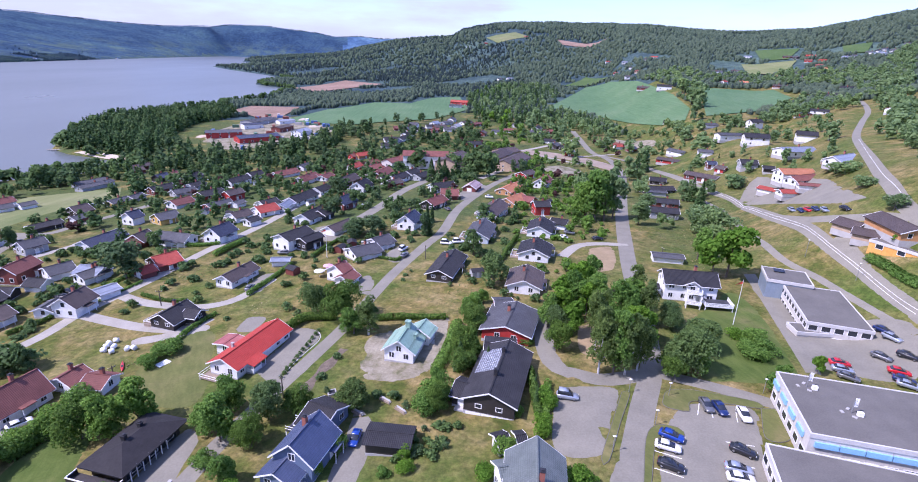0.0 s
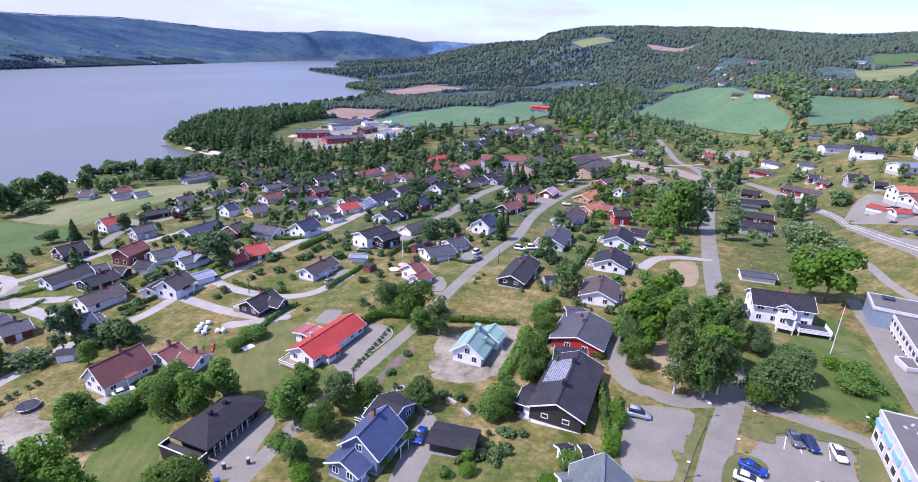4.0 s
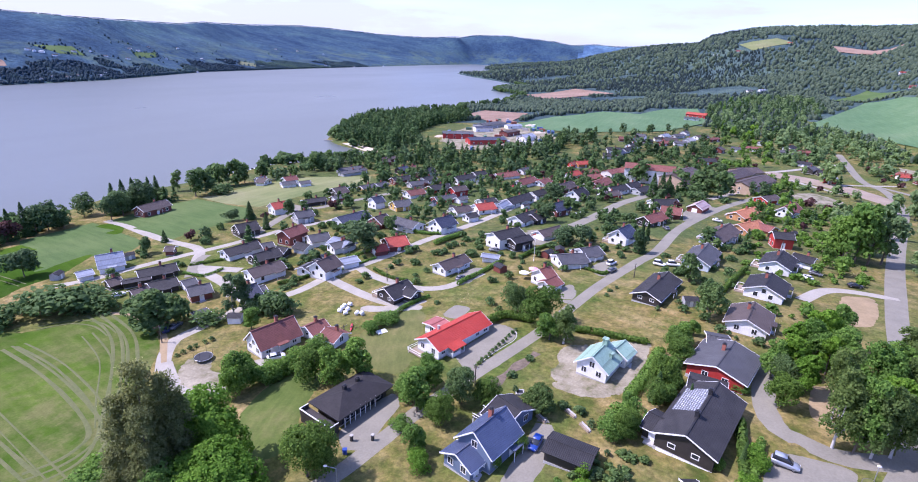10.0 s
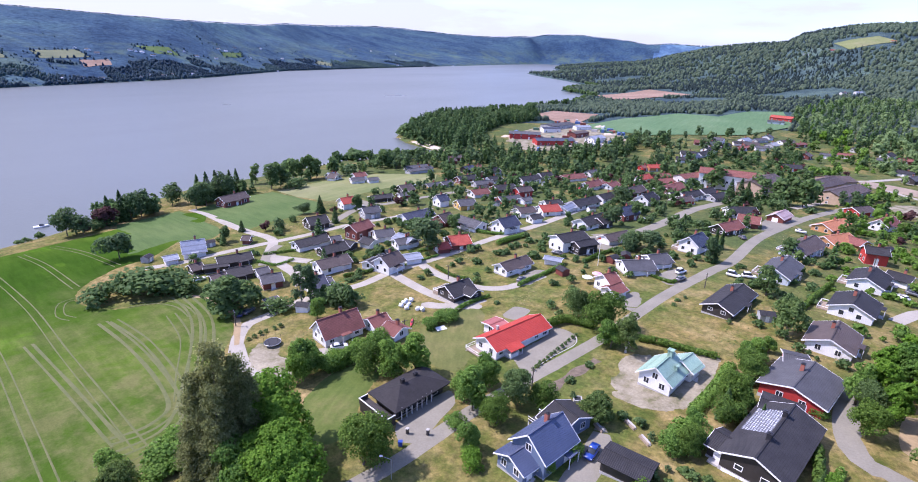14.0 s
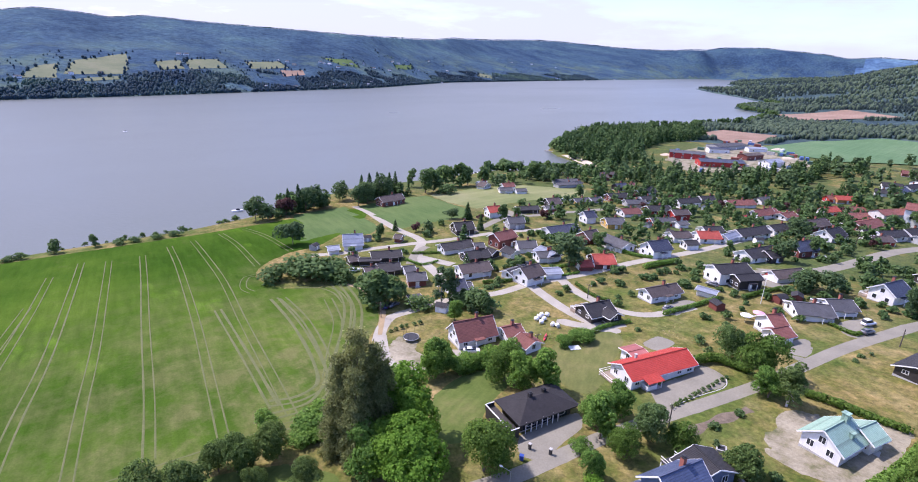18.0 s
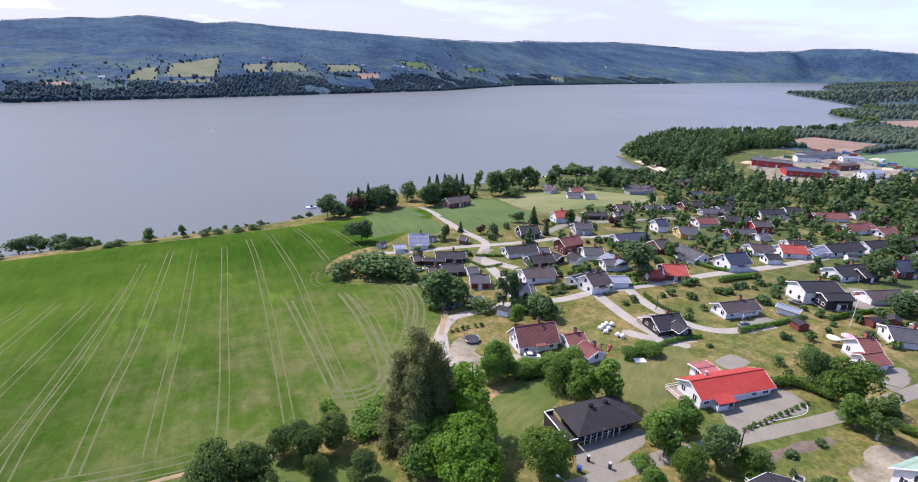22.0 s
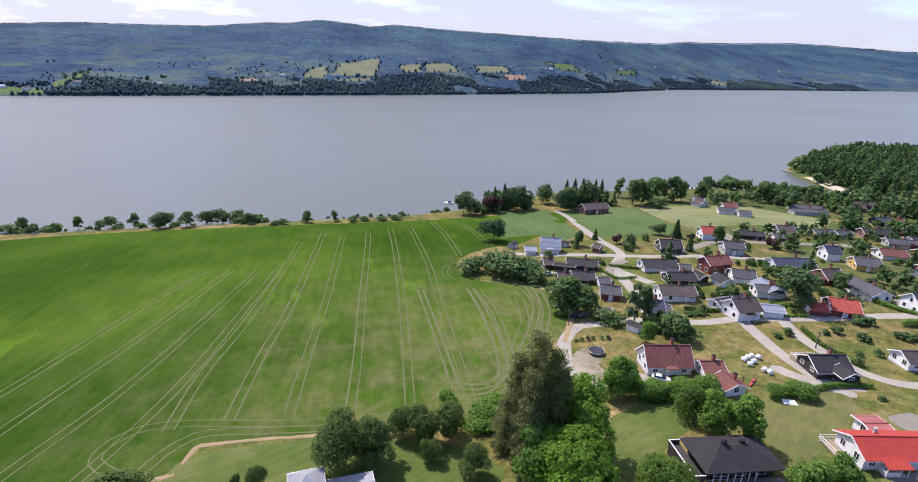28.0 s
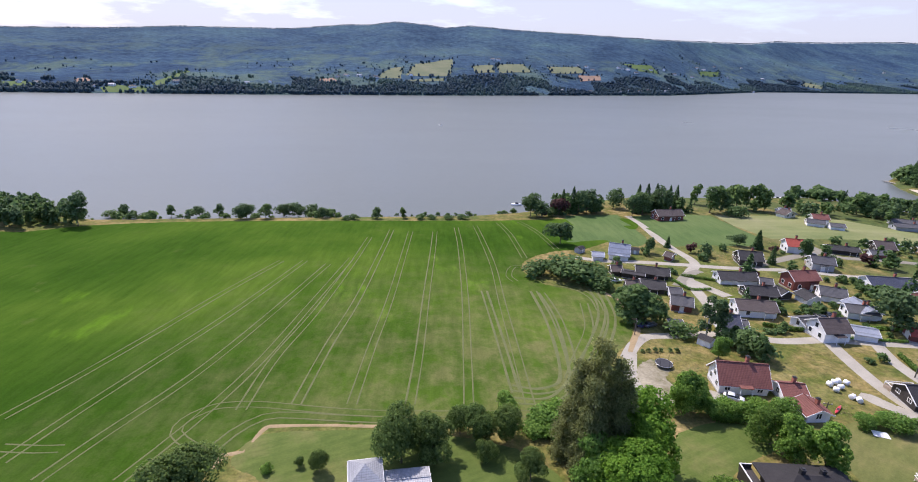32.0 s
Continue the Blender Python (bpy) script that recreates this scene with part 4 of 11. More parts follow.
house(-152.8, 258.6, 66, 11.8, 6.7, 2.5, 0.5, "V", "k", 1, "house", "dark red-brown wooden house with a charcoal tiled gable roof")
house(-138.5, 253.1, 58, 10.9, 6.7, 2.1, 0.4, "G", "g", 1, "house", "grey wooden house with a grey tiled gable roof")
house(-139.3, 267.2, 74, 9.5, 6.7, 2.3, 0.45, "W", "k", 1, "house", "white wooden house with a charcoal tiled gable roof")
house(-127.1, 228.5, 65, 9.5, 7.6, 2.1, 0.45, "W", "d", 1, "house", "white wooden house with a dark red tiled gable roof")
house(-121.8, 246.1, 61, 11.7, 7.6, 2.3, 0.45, "R", "k", 1, "house", "bright red wooden house with a charcoal tiled gable roof")
house(-108.4, 241.3, 61, 8.2, 6.7, 3.3, 0.5, "R", "b", 1, "house", "bright red wooden house with a brown tiled gable roof")
house(-107.3, 223.0, 58, 11.2, 6.7, 2.1, 0.4, "R", "g", 1, "house", "bright red wooden house with a grey tiled gable roof")
house(-99.8, 225.9, 69, 5.1, 5, 2, 0.4, "W", "g", 1, "garage", "white wooden garage with a grey tiled gable roof", chimney=False)
house(-120.8, 276.1, 68, 14.2, 6.7, 3.1, 0.5, "W", "k", 1, "house", "white wooden house with a charcoal tiled gable roof")
house(-119.3, 299.3, 62, 11.3, 6.7, 2.5, 0.5, "W", "k", 1, "house", "white wooden house with a charcoal tiled gable roof")
house(-104.8, 305.8, 60, 16.4, 7.6, 2.1, 0.5, "W", "d", 1, "house", "white wooden house with a dark red tiled gable roof")
house(-85.6, 282.8, 74, 13.4, 6.7, 2.5, 0.65, "W", "d", 1, "house", "white wooden house with a dark red tiled gable roof")
house(-85.6, 224.4, 56, 8.1, 6.7, 2.3, 0.4, "W", "k", 1, "house", "white wooden house with a charcoal tiled gable roof")
house(-101.1, 333.2, 68, 9.8, 6.7, 2.5, 0.5, "W", "g", 0, "house", "white wooden house with a grey tiled gable roof")
house(-84.8, 290.5, 71, 7.0, 6.7, 2.5, 0.5, "W", "d", 1, "house", "white wooden house with a dark red tiled gable roof")
house(-77.2, 291.8, 78, 10.1, 6.7, 2.1, 0.4, "W", "d", 1, "house", "white wooden house with a dark red tiled gable roof")
house(-68.7, 254.7, 71, 13.5, 6.7, 2.5, 0.5, "W", "k", 1, "house", "white wooden house with a charcoal tiled gable roof")
house(-50.9, 220.7, 67, 9.6, 7.6, 3.1, 0.65, "V", "n", 1, "house", "dark red-brown wooden house with a navy blue-black tiled gable roof")
house(-55.1, 202.0, 70, 6.2, 6.7, 2.5, 0.5, "K", "k", 1, "house", "black-stained wooden house with a charcoal tiled gable roof")
house(-50.5, 259.8, 75, 10.3, 7.6, 3, 0.65, "W", "k", 1, "house", "white wooden house with a charcoal tiled gable roof")
house(-61.9, 277.5, 71, 15.2, 7.6, 2.5, 0.6, "V", "b", 1, "house", "dark red-brown wooden house with a brown tiled gable roof")
house(-69.1, 333.0, 70, 11.5, 6.7, 2.5, 0.6, "W", "r", 0, "house", "white wooden house with a red tiled gable roof")
house(-55.1, 328.2, 56, 18.8, 9.2, 2.5, 0.4, "V", "d", 0, "house", "dark red-brown wooden house with a dark red tiled gable roof")
house(-46.9, 305.2, 74, 20.0, 10.1, 2.5, 0.4, "V", "d", 1, "house", "dark red-brown wooden house with a dark red tiled gable roof")
house(-35.9, 271.3, 56, 9.2, 6.7, 2.1, 0.45, "R", "b", 1, "house", "bright red wooden house with a brown tiled gable roof")
house(-34.8, 284.1, 62, 13.4, 6.7, 2.8, 0.5, "W", "k", 1, "house", "white wooden house with a charcoal tiled gable roof")
house(-28.9, 299.1, 64, 10.4, 6.7, 3.3, 0.5, "W", "k", 1, "house", "white wooden house with a charcoal tiled gable roof")
house(-23.2, 292.2, 61, 10.8, 7.6, 2.3, 0.4, "G", "k", 1, "house", "grey wooden house with a charcoal tiled gable roof")
house(-9.5, 256.7, 36, 12.4, 7.6, 2.6, 0.5, "W", "k", 1, "house", "white wooden house with a charcoal tiled gable roof")
house(-5.1, 237.7, 0, 7.8, 8.4, 2.5, 0.5, "V", "d", 1, "house", "dark red-brown wooden house with a dark red tiled gable roof")
house(-11.3, 219.8, 63, 12.2, 6.7, 2.5, 0.6, "K", "d", 1, "house", "black-stained wooden house with a dark red tiled gable roof")
house(5.7, 258.8, 72, 10.0, 7.1, 2.3, 0.55, "V", "p", 1, "garage", "dark red-brown wooden garage with a weathered pinkish metal gable roof", chimney=False)
house(24.6, 256.1, 61, 16.2, 8.4, 2.3, 0.45, "O", "o", 1, "house", "orange pine house with a orange clay tiled gable roof")
house(24.0, 228.3, 55, 13.2, 8.4, 2.3, 0.45, "O", "o", 1, "house", "orange pine house with a orange clay tiled gable roof")
house(30.4, 229.9, -35, 6.2, 7.6, 2.3, 0.4, "O", "d", 1, "house", "orange pine house with a dark red tiled gable roof", chimney=False)
house(33.7, 211.4, 10, 6.1, 6.7, 4.1, 0.45, "R", "k", 1, "house", "bright red wooden house with a charcoal tiled gable roof")
house(44.2, 278.0, 66, 13.2, 7.1, 3, 0.7, "W", "d", 1, "house", "white wooden house with a dark red tiled gable roof")
house(38.1, 305.2, 51, 11.0, 8, 2.5, 0.4, "R", "b", 1, "shed", "bright red wooden shed with a brown tiled gable roof", chimney=False)
house(-23.0, 343.5, 4, 31.0, 12, 8.8, 0.4, "W", "d", 0, "building", "cream rendered building with a dark red tiled gable roof", chimney=False)
house(-42.9, 338.5, 61, 20.0, 9, 6, 0.4, "C", "d", 0, "building", "cream rendered building with a dark red tiled gable roof", chimney=False)
house(-5.1, 330.6, 73, 32.5, 14, 8, 0.35, "T", "b", 0, "building", "tan brick building with a brown tiled gable roof", chimney=False)
house(20.5, 352.0, 64, 42.0, 14, 6.6, 0.34, "T", "b", 0, "building", "tan brick building with a brown tiled gable roof", chimney=False)
house(33.5, 343.0, 64, 34.0, 13, 5.6, 0.36, "T", "b", 0, "building", "tan brick wing with a brown tiled gable roof", chimney=False)
house(31.6, 377.6, 38, 15.7, 14, 6, 0.3, "T", "b", 0, "building", "tan brick building with a brown tiled gable roof", chimney=False)
house(-205.9, 453.7, 27, 28.2, 18.5, 4.9, 0.1, "R", "g", 0, "shed", "bright red wooden shed with a grey tiled gable roof", chimney=False)
house(-169.9, 435.0, 41, 33.7, 15.1, 4.1, 0.2, "R", "n", 0, "shed", "bright red wooden shed with a navy blue-black tiled gable roof", chimney=False)
house(-204.4, 532.7, 73, 37.4, 16.8, 4.1, 0.15, "G", "g", 0, "shed", "grey wooden shed with a grey tiled gable roof", chimney=False)
house(-200.0, 501.6, 43, 17.9, 10.1, 4.1, 0.2, "W", "n", 0, "shed", "white wooden shed with a navy blue-black tiled gable roof", chimney=False)
house(-141.6, 462.9, 75, 17.9, 10.1, 4.1, 0.4, "W", "u", 0, "shed", "white wooden shed with a pale blue-grey metal gable roof", chimney=False)
house(-165.7, 485.7, 74, 20.8, 10.1, 4.1, 0.2, "V", "b", 0, "shed", "dark red-brown wooden shed with a brown tiled gable roof", chimney=False)
house(-179.1, 535.2, 43, 16.3, 10.1, 3.3, 0.2, "W", "u", 0, "shed", "white wooden shed with a pale blue-grey metal gable roof", chimney=False)
house(-206.6, 332.1, 69, 13.0, 6.7, 2.5, 0.4, "V", "b", 0, "house", "dark red-brown wooden house with a brown tiled gable roof")
house(-192.1, 277.1, 94, 3.6, 5, 2.5, 0.4, "W", "g", 0, "house", "white wooden house with a grey tiled gable roof")
house(113.8, 298.8, -19, 8.5, 7, 2.3, 0.45, "K", "k", 1, "house", "black-stained wooden house with a charcoal tiled gable roof")
house(103.8, 271.2, 9, 16.8, 7, 2.3, 0.4, "K", "k", 1, "house", "black-stained wooden house with a charcoal tiled gable roof")
house(100.7, 264.4, 168, 9.5, 4.7, 2, 0.15, "G", "g", 1, "shed", "grey wooden shed with a grey tiled gable roof", chimney=False)
house(94.6, 237.4, -14, 12.6, 7, 2.3, 0.4, "V", "k", 1, "house", "dark red-brown wooden house with a charcoal tiled gable roof")
house(86.0, 213.5, -10, 11.0, 7, 3, 0.4, "G", "k", 1, "house", "grey wooden house with a charcoal tiled gable roof")
house(140.5, 355.8, -41, 14.8, 6.2, 2.3, 0.4, "R", "b", 0, "house", "bright red wooden house with a brown tiled gable roof")
house(151.3, 371.3, -64, 13.6, 6.2, 3, 0.4, "W", "g", 0, "house", "white wooden house with a grey tiled gable roof")
house(153.3, 332.5, -15, 8.1, 6.2, 3.4, 0.4, "W", "g", 0, "house", "white wooden house with a grey tiled gable roof")
house(141.9, 297.6, -7, 4.6, 6.2, 2.7, 0.5, "V", "n", 1, "house", "dark red-brown wooden house with a navy blue-black tiled gable roof")
house(140.4, 282.1, -49, 4.6, 5.5, 2.3, 0.5, "R", "b", 1, "house", "bright red wooden house with a brown tiled gable roof")
house(149.1, 273.0, -9, 8.0, 7, 3, 0.5, "G", "k", 1, "house", "grey wooden house with a charcoal tiled gable roof")
house(153.3, 260.8, -21, 4.6, 5.5, 2, 0.4, "K", "k", 1, "garage", "black-stained wooden garage with a charcoal tiled gable roof", chimney=False)
house(130.1, 279.8, -46, 16.6, 8.6, 2.7, 0.3, "V", "b", 1, "shed", "dark red-brown wooden shed with a brown tiled gable roof", chimney=False)
house(174.4, 316.9, -15, 13.1, 10, 5, 0.4, "W", "k", 0, "building", "white wooden building with a charcoal tiled gable roof", chimney=False)
house(178.0, 355.7, 6, 17.1, 8, 3.6, 0.3, "W", "g", 0, "building", "white wooden building with a grey tiled gable roof", chimney=False)
house(224.5, 414.2, 18, 10.6, 7, 4.9, 0.6, "W", "k", 0, "house", "white wooden house with a charcoal tiled gable roof")
house(203.6, 316.3, -24, 10.5, 8, 4.4, 0.5, "W", "k", 0, "building", "white wooden building with a charcoal tiled gable roof", chimney=False)
house(174.8, 277.4, 17, 21.0, 9.4, 3, 0.35, "W", "u", 1, "house", "white wooden house with a pale blue-grey metal gable roof")
house(192.7, 418.7, 17, 11.4, 6.2, 2.3, 0.4, "W", "g", 0, "house", "white wooden house with a grey tiled gable roof")
house(276.9, 440.6, 20, 13.5, 6.2, 2.3, 0.4, "R", "k", 0, "house", "bright red wooden house with a charcoal tiled gable roof")
house(288.8, 439.9, 147, 12.8, 6.2, 2.7, 0.4, "W", "k", 0, "house", "white wooden house with a charcoal tiled gable roof")
house(157.6, 218.2, 33, 17.6, 7, 2.4, 0.5, "W", "u", 1, "house", "white wooden house with a pale blue-grey metal gable roof")
house(345.6, 517.7, 146, 14.5, 7, 3.8, 0.5, "W", "k", 0, "house", "white wooden house with a charcoal tiled gable roof")
house(383.9, 549.2, 127, 14.6, 7, 2.3, 0.5, "W", "k", 0, "house", "white wooden house with a charcoal tiled gable roof")
house(367.1, 639.8, 132, 14.6, 7, 2.3, 0.35, "V", "b", 0, "house", "dark red-brown wooden house with a brown tiled gable roof")
house(294.5, 370.6, 22, 12.9, 7, 3, 0.4, "W", "d", 0, "house", "white wooden house with a dark red tiled gable roof")
house(254.2, 309.4, -27, 7.2, 7, 3, 0.4, "V", "u", 0, "house", "dark red-brown wooden house with a pale blue-grey metal gable roof")
house(65.5, 153.8, -9, 8.9, 4.7, 1.9, 0.2, "W", "g", 1, "garage", "white wooden garage with a grey tiled gable roof", chimney=False)
house(123.8, 467.1, -25, 9.5, 6.2, 2.3, 0.4, "V", "d", 0, "house", "dark red-brown wooden house with a dark red tiled gable roof")
house(131.8, 449.0, -43, 10.1, 6.2, 2.3, 0.5, "R", "d", 0, "house", "bright red wooden house with a dark red tiled gable roof")
house(231.3, 706.9, 144, 15.8, 7.8, 3, 0.5, "V", "b", 0, "house", "dark red-brown wooden house with a brown tiled gable roof")
house(235.3, 646.5, 160, 16.4, 7.8, 4.6, 0.5, "W", "k", 0, "house", "white wooden house with a charcoal tiled gable roof")
house(254.7, 851.6, 172, 15.1, 7.8, 3, 0.5, "W", "g", 0, "house", "white wooden house with a grey tiled gable roof")
house(-60.3, 410.0, 13, 6.5, 7, 2.3, 0.5, "W", "k", 0, "house", "white wooden house with a charcoal tiled gable roof")
house(-54.4, 420.9, 72, 16.4, 7, 2.3, 0.5, "W", "n", 0, "house", "white wooden house with a navy blue-black tiled gable roof")
house(-50.6, 443.2, 72, 14.4, 7, 2.3, 0.5, "W", "k", 0, "house", "white wooden house with a charcoal tiled gable roof")
house(-60.6, 499.6, 16, 9.2, 7, 2.3, 0.5, "V", "d", 0, "house", "dark red-brown wooden house with a dark red tiled gable roof")
house(-50.8, 492.5, 75, 13.1, 6.2, 3, 0.7, "W", "g", 0, "house", "white wooden house with a grey tiled gable roof")
house(-40.6, 496.8, 72, 13.5, 6.2, 2.3, 0.5, "K", "k", 0, "house", "black-stained wooden house with a charcoal tiled gable roof")
house(-31.0, 519.3, 17, 10.9, 7, 2.3, 0.4, "W", "k", 0, "house", "white wooden house with a charcoal tiled gable roof")
house(-26.6, 497.0, 53, 12.0, 6.2, 2.3, 0.4, "V", "d", 0, "house", "dark red-brown wooden house with a dark red tiled gable roof")
house(-13.4, 504.8, 16, 10.7, 7, 2.3, 0.4, "W", "g", 0, "house", "white wooden house with a grey tiled gable roof")
house(-17.5, 549.1, 56, 14.5, 7, 2.3, 0.4, "G", "g", 0, "house", "grey wooden house with a grey tiled gable roof")
house(2.7, 554.4, 53, 15.5, 7, 2.3, 0.4, "W", "b", 0, "house", "white wooden house with a brown tiled gable roof")
house(12.9, 545.8, 55, 14.2, 6.2, 2.3, 0.4, "V", "d", 0, "house", "dark red-brown wooden house with a dark red tiled gable roof")
house(31.8, 501.6, -9, 8.6, 7, 2.3, 0.4, "W", "g", 0, "house", "white wooden house with a grey tiled gable roof")
house(44.2, 511.9, -6, 9.9, 7, 2.3, 0.4, "W", "d", 0, "house", "white wooden house with a dark red tiled gable roof")
house(55.4, 551.6, 53, 15.0, 7, 2.3, 0.4, "G", "g", 0, "house", "grey wooden house with a grey tiled gable roof")
house(-5.7, 719.3, 162, 23.2, 10.9, 3.8, 0.4, "R", "r", 0, "shed", "bright red wooden shed with a red tiled gable roof", chimney=False)
house(-10.5, 685.6, 181, 16.4, 7.8, 3, 0.3, "W", "g", 0, "shed", "white wooden shed with a grey tiled gable roof", chimney=False)
house(-71.1, 375.5, 45, 11.9, 7, 2.3, 0.5, "O", "r", 0, "house", "orange pine house with a red tiled gable roof")
house(-77.4, 372.0, 54, 5.9, 6.2, 2.3, 0.5, "R", "d", 0, "house", "bright red wooden house with a dark red tiled gable roof")
house(-60.7, 351.1, 50, 8.9, 6.2, 2.3, 0.5, "W", "d", 0, "house", "white wooden house with a dark red tiled gable roof")
house(69.3, 507.2, -5, 10.3, 7, 2.3, 0.4, "W", "g", 0, "house", "white wooden house with a grey tiled gable roof")
house(75.7, 460.1, -28, 8.8, 7, 2.3, 0.4, "G", "k", 0, "house", "grey wooden house with a charcoal tiled gable roof")
house(-220.7, 152.2, 89, 13.3, 7.6, 3, 0.55, "V", "b", 1, "house", "dark red-brown wooden house with a brown tiled gable roof")
house(-161.6, 115.5, 33, 2.4, 4.2, 2, 0.5, "V", "b", 1, "shed", "dark red-brown wooden shed with a brown tiled gable roof", chimney=False)
house(-195.6, 269.7, 70, 15.4, 6.7, 2.1, 0.3, "G", "g", 0, "house", "grey wooden house with a grey tiled gable roof")
house(-201.2, 316.7, 57, 8.5, 7.6, 2.5, 0.4, "V", "b", 0, "house", "dark red-brown wooden house with a brown tiled gable roof")
house(-222.9, 223.0, 11, 5.1, 8.4, 2.1, 0.45, "W", "b", 1, "house", "white wooden house with a brown tiled gable roof")
house(146.8, 229.5, 6, 15.2, 7.5, 4.6, 0.45, "W", "o", 1, "building", "white wooden building with a orange clay tiled gable roof", chimney=False)
house(144.3, 219.9, 26, 15.6, 6.2, 2.3, 0.5, "W", "d", 1, "house", "white wooden house with a dark red tiled gable roof", chimney=False)
house(137.3, 202.7, -14, 9.0, 3.9, 1.8, 0.3, "W", "d", 1, "house", "white wooden house with a dark red tiled gable roof", chimney=False)
house(139.4, 233.2, -54, 7.7, 5.5, 1.8, 0.3, "W", "r", 1, "shed", "white wooden shed with a red tiled gable roof", chimney=False)
house(133.2, 206.2, -0, 10.9, 5.5, 1.8, 0.3, "W", "r", 1, "shed", "white wooden shed with a red tiled gable roof", chimney=False)
house(361.8, 795.8, 156, 12.8, 6.2, 2.3, 0.5, "W", "g", 0, "house", "white wooden house with a grey tiled gable roof")
house(364.2, 766.6, 155, 11.5, 6.2, 2.3, 0.5, "W", "g", 0, "house", "white wooden house with a grey tiled gable roof")
house(499.5, 991.7, 135, 12.8, 6.2, 2.3, 0.5, "W", "u", 0, "house", "white wooden house with a pale blue-grey metal gable roof")
house(392.5, 806.0, 136, 11.2, 6.2, 2.3, 0.5, "W", "b", 0, "house", "white wooden house with a brown tiled gable roof")
house(352.8, 697.4, 171, 9.7, 6.2, 2.3, 0.5, "W", "o", 0, "house", "white wooden house with a orange clay tiled gable roof")
house(514.4, 895.6, 159, 12.8, 6.2, 2.3, 0.5, "V", "b", 0, "house", "dark red-brown wooden house with a brown tiled gable roof")
house(512.5, 868.4, -98, 15.5, 6.2, 2.3, 0.5, "K", "b", 0, "house", "black-stained wooden house with a brown tiled gable roof")
house(526.9, 856.9, 157, 12.8, 6.2, 2.3, 0.5, "R", "r", 0, "house", "bright red wooden house with a red tiled gable roof")
house(497.9, 811.9, 139, 9.8, 6.2, 2.3, 0.5, "R", "d", 0, "house", "bright red wooden house with a dark red tiled gable roof")
house(502.1, 783.6, 129, 12.8, 6.2, 2.3, 0.5, "O", "r", 0, "house", "orange pine house with a red tiled gable roof")
house(475.3, 749.0, 130, 8.1, 6.2, 2.3, 0.5, "O", "d", 0, "house", "orange pine house with a dark red tiled gable roof")
house(460.0, 708.0, 165, 5.8, 6.2, 2.3, 0.5, "W", "o", 0, "house", "white wooden house with a orange clay tiled gable roof")
house(427.9, 710.6, 131, 8.5, 6.2, 2.3, 0.5, "W", "k", 0, "house", "white wooden house with a charcoal tiled gable roof")
house(410.9, 672.1, 140, 9.8, 6.2, 2.3, 0.5, "W", "g", 0, "house", "white wooden house with a grey tiled gable roof")
house(556.7, 774.1, -84, 12.9, 6.2, 2.3, 0.5, "W", "g", 0, "house", "white wooden house with a grey tiled gable roof")
house(554.3, 746.3, -86, 9.6, 6.2, 2.3, 0.5, "W", "u", 0, "house", "white wooden house with a pale blue-grey metal gable roof")
house(578.1, 776.8, -75, 7.4, 6.2, 2.3, 0.5, "G", "g", 0, "house", "grey wooden house with a grey tiled gable roof")
house(571.5, 752.8, -78, 7.3, 6.2, 2.3, 0.5, "G", "g", 0, "house", "grey wooden house with a grey tiled gable roof")
house(609.6, 781.5, -63, 6.8, 6.2, 2.3, 0.5, "W", "g", 0, "house", "white wooden house with a grey tiled gable roof")
house(567.5, 775.0, -79, 5.4, 6.2, 2.3, 0.5, "W", "k", 0, "house", "white wooden house with a charcoal tiled gable roof")
house(272.6, 999.4, 174, 8.5, 6.2, 2.3, 0.5, "R", "d", 0, "house", "bright red wooden house with a dark red tiled gable roof")
house(278.6, 930.2, 145, 6.8, 6.2, 2.3, 0.5, "W", "g", 0, "house", "white wooden house with a grey tiled gable roof")
house(267.1, 856.2, 145, 8.2, 6.2, 2.3, 0.5, "T", "d", 0, "house", "tan brick house with a dark red tiled gable roof")
house(305.0, 1185.7, 184, 12.8, 6.2, 2.3, 0.5, "W", "r", 0, "house", "white wooden house with a red tiled gable roof")
house(297.1, 1034.5, 164, 12.8, 6.2, 2.3, 0.5, "W", "u", 0, "house", "white wooden house with a pale blue-grey metal gable roof")
house(332.4, 985.9, 143, 12.8, 6.2, 2.3, 0.5, "W", "r", 0, "house", "white wooden house with a red tiled gable roof")
house(306.3, 945.1, 144, 8.1, 6.2, 2.3, 0.5, "W", "g", 0, "house", "white wooden house with a grey tiled gable roof")
house(72.1, 1130.1, 39, 12.4, 6.2, 2.3, 0.5, "W", "g", 0, "house", "white wooden house with a grey tiled gable roof")
house(91.8, 1135.7, 40, 12.8, 6.2, 2.3, 0.5, "W", "u", 0, "house", "white wooden house with a pale blue-grey metal gable roof")
house(7.0, 1707.3, 162, 12.8, 6.2, 2.3, 0.5, "W", "u", 0, "house", "white wooden house with a pale blue-grey metal gable roof")
house(59.6, 1714.7, 169, 12.8, 6.2, 2.3, 0.5, "R", "d", 0, "house", "bright red wooden house with a dark red tiled gable roof")
house(188.0, 1790.9, 174, 12.8, 6.2, 2.3, 0.5, "W", "r", 0, "house", "white wooden house with a red tiled gable roof")
house(350.3, 1781.7, 151, 12.8, 6.2, 2.3, 0.5, "R", "r", 0, "house", "bright red wooden house with a red tiled gable roof")
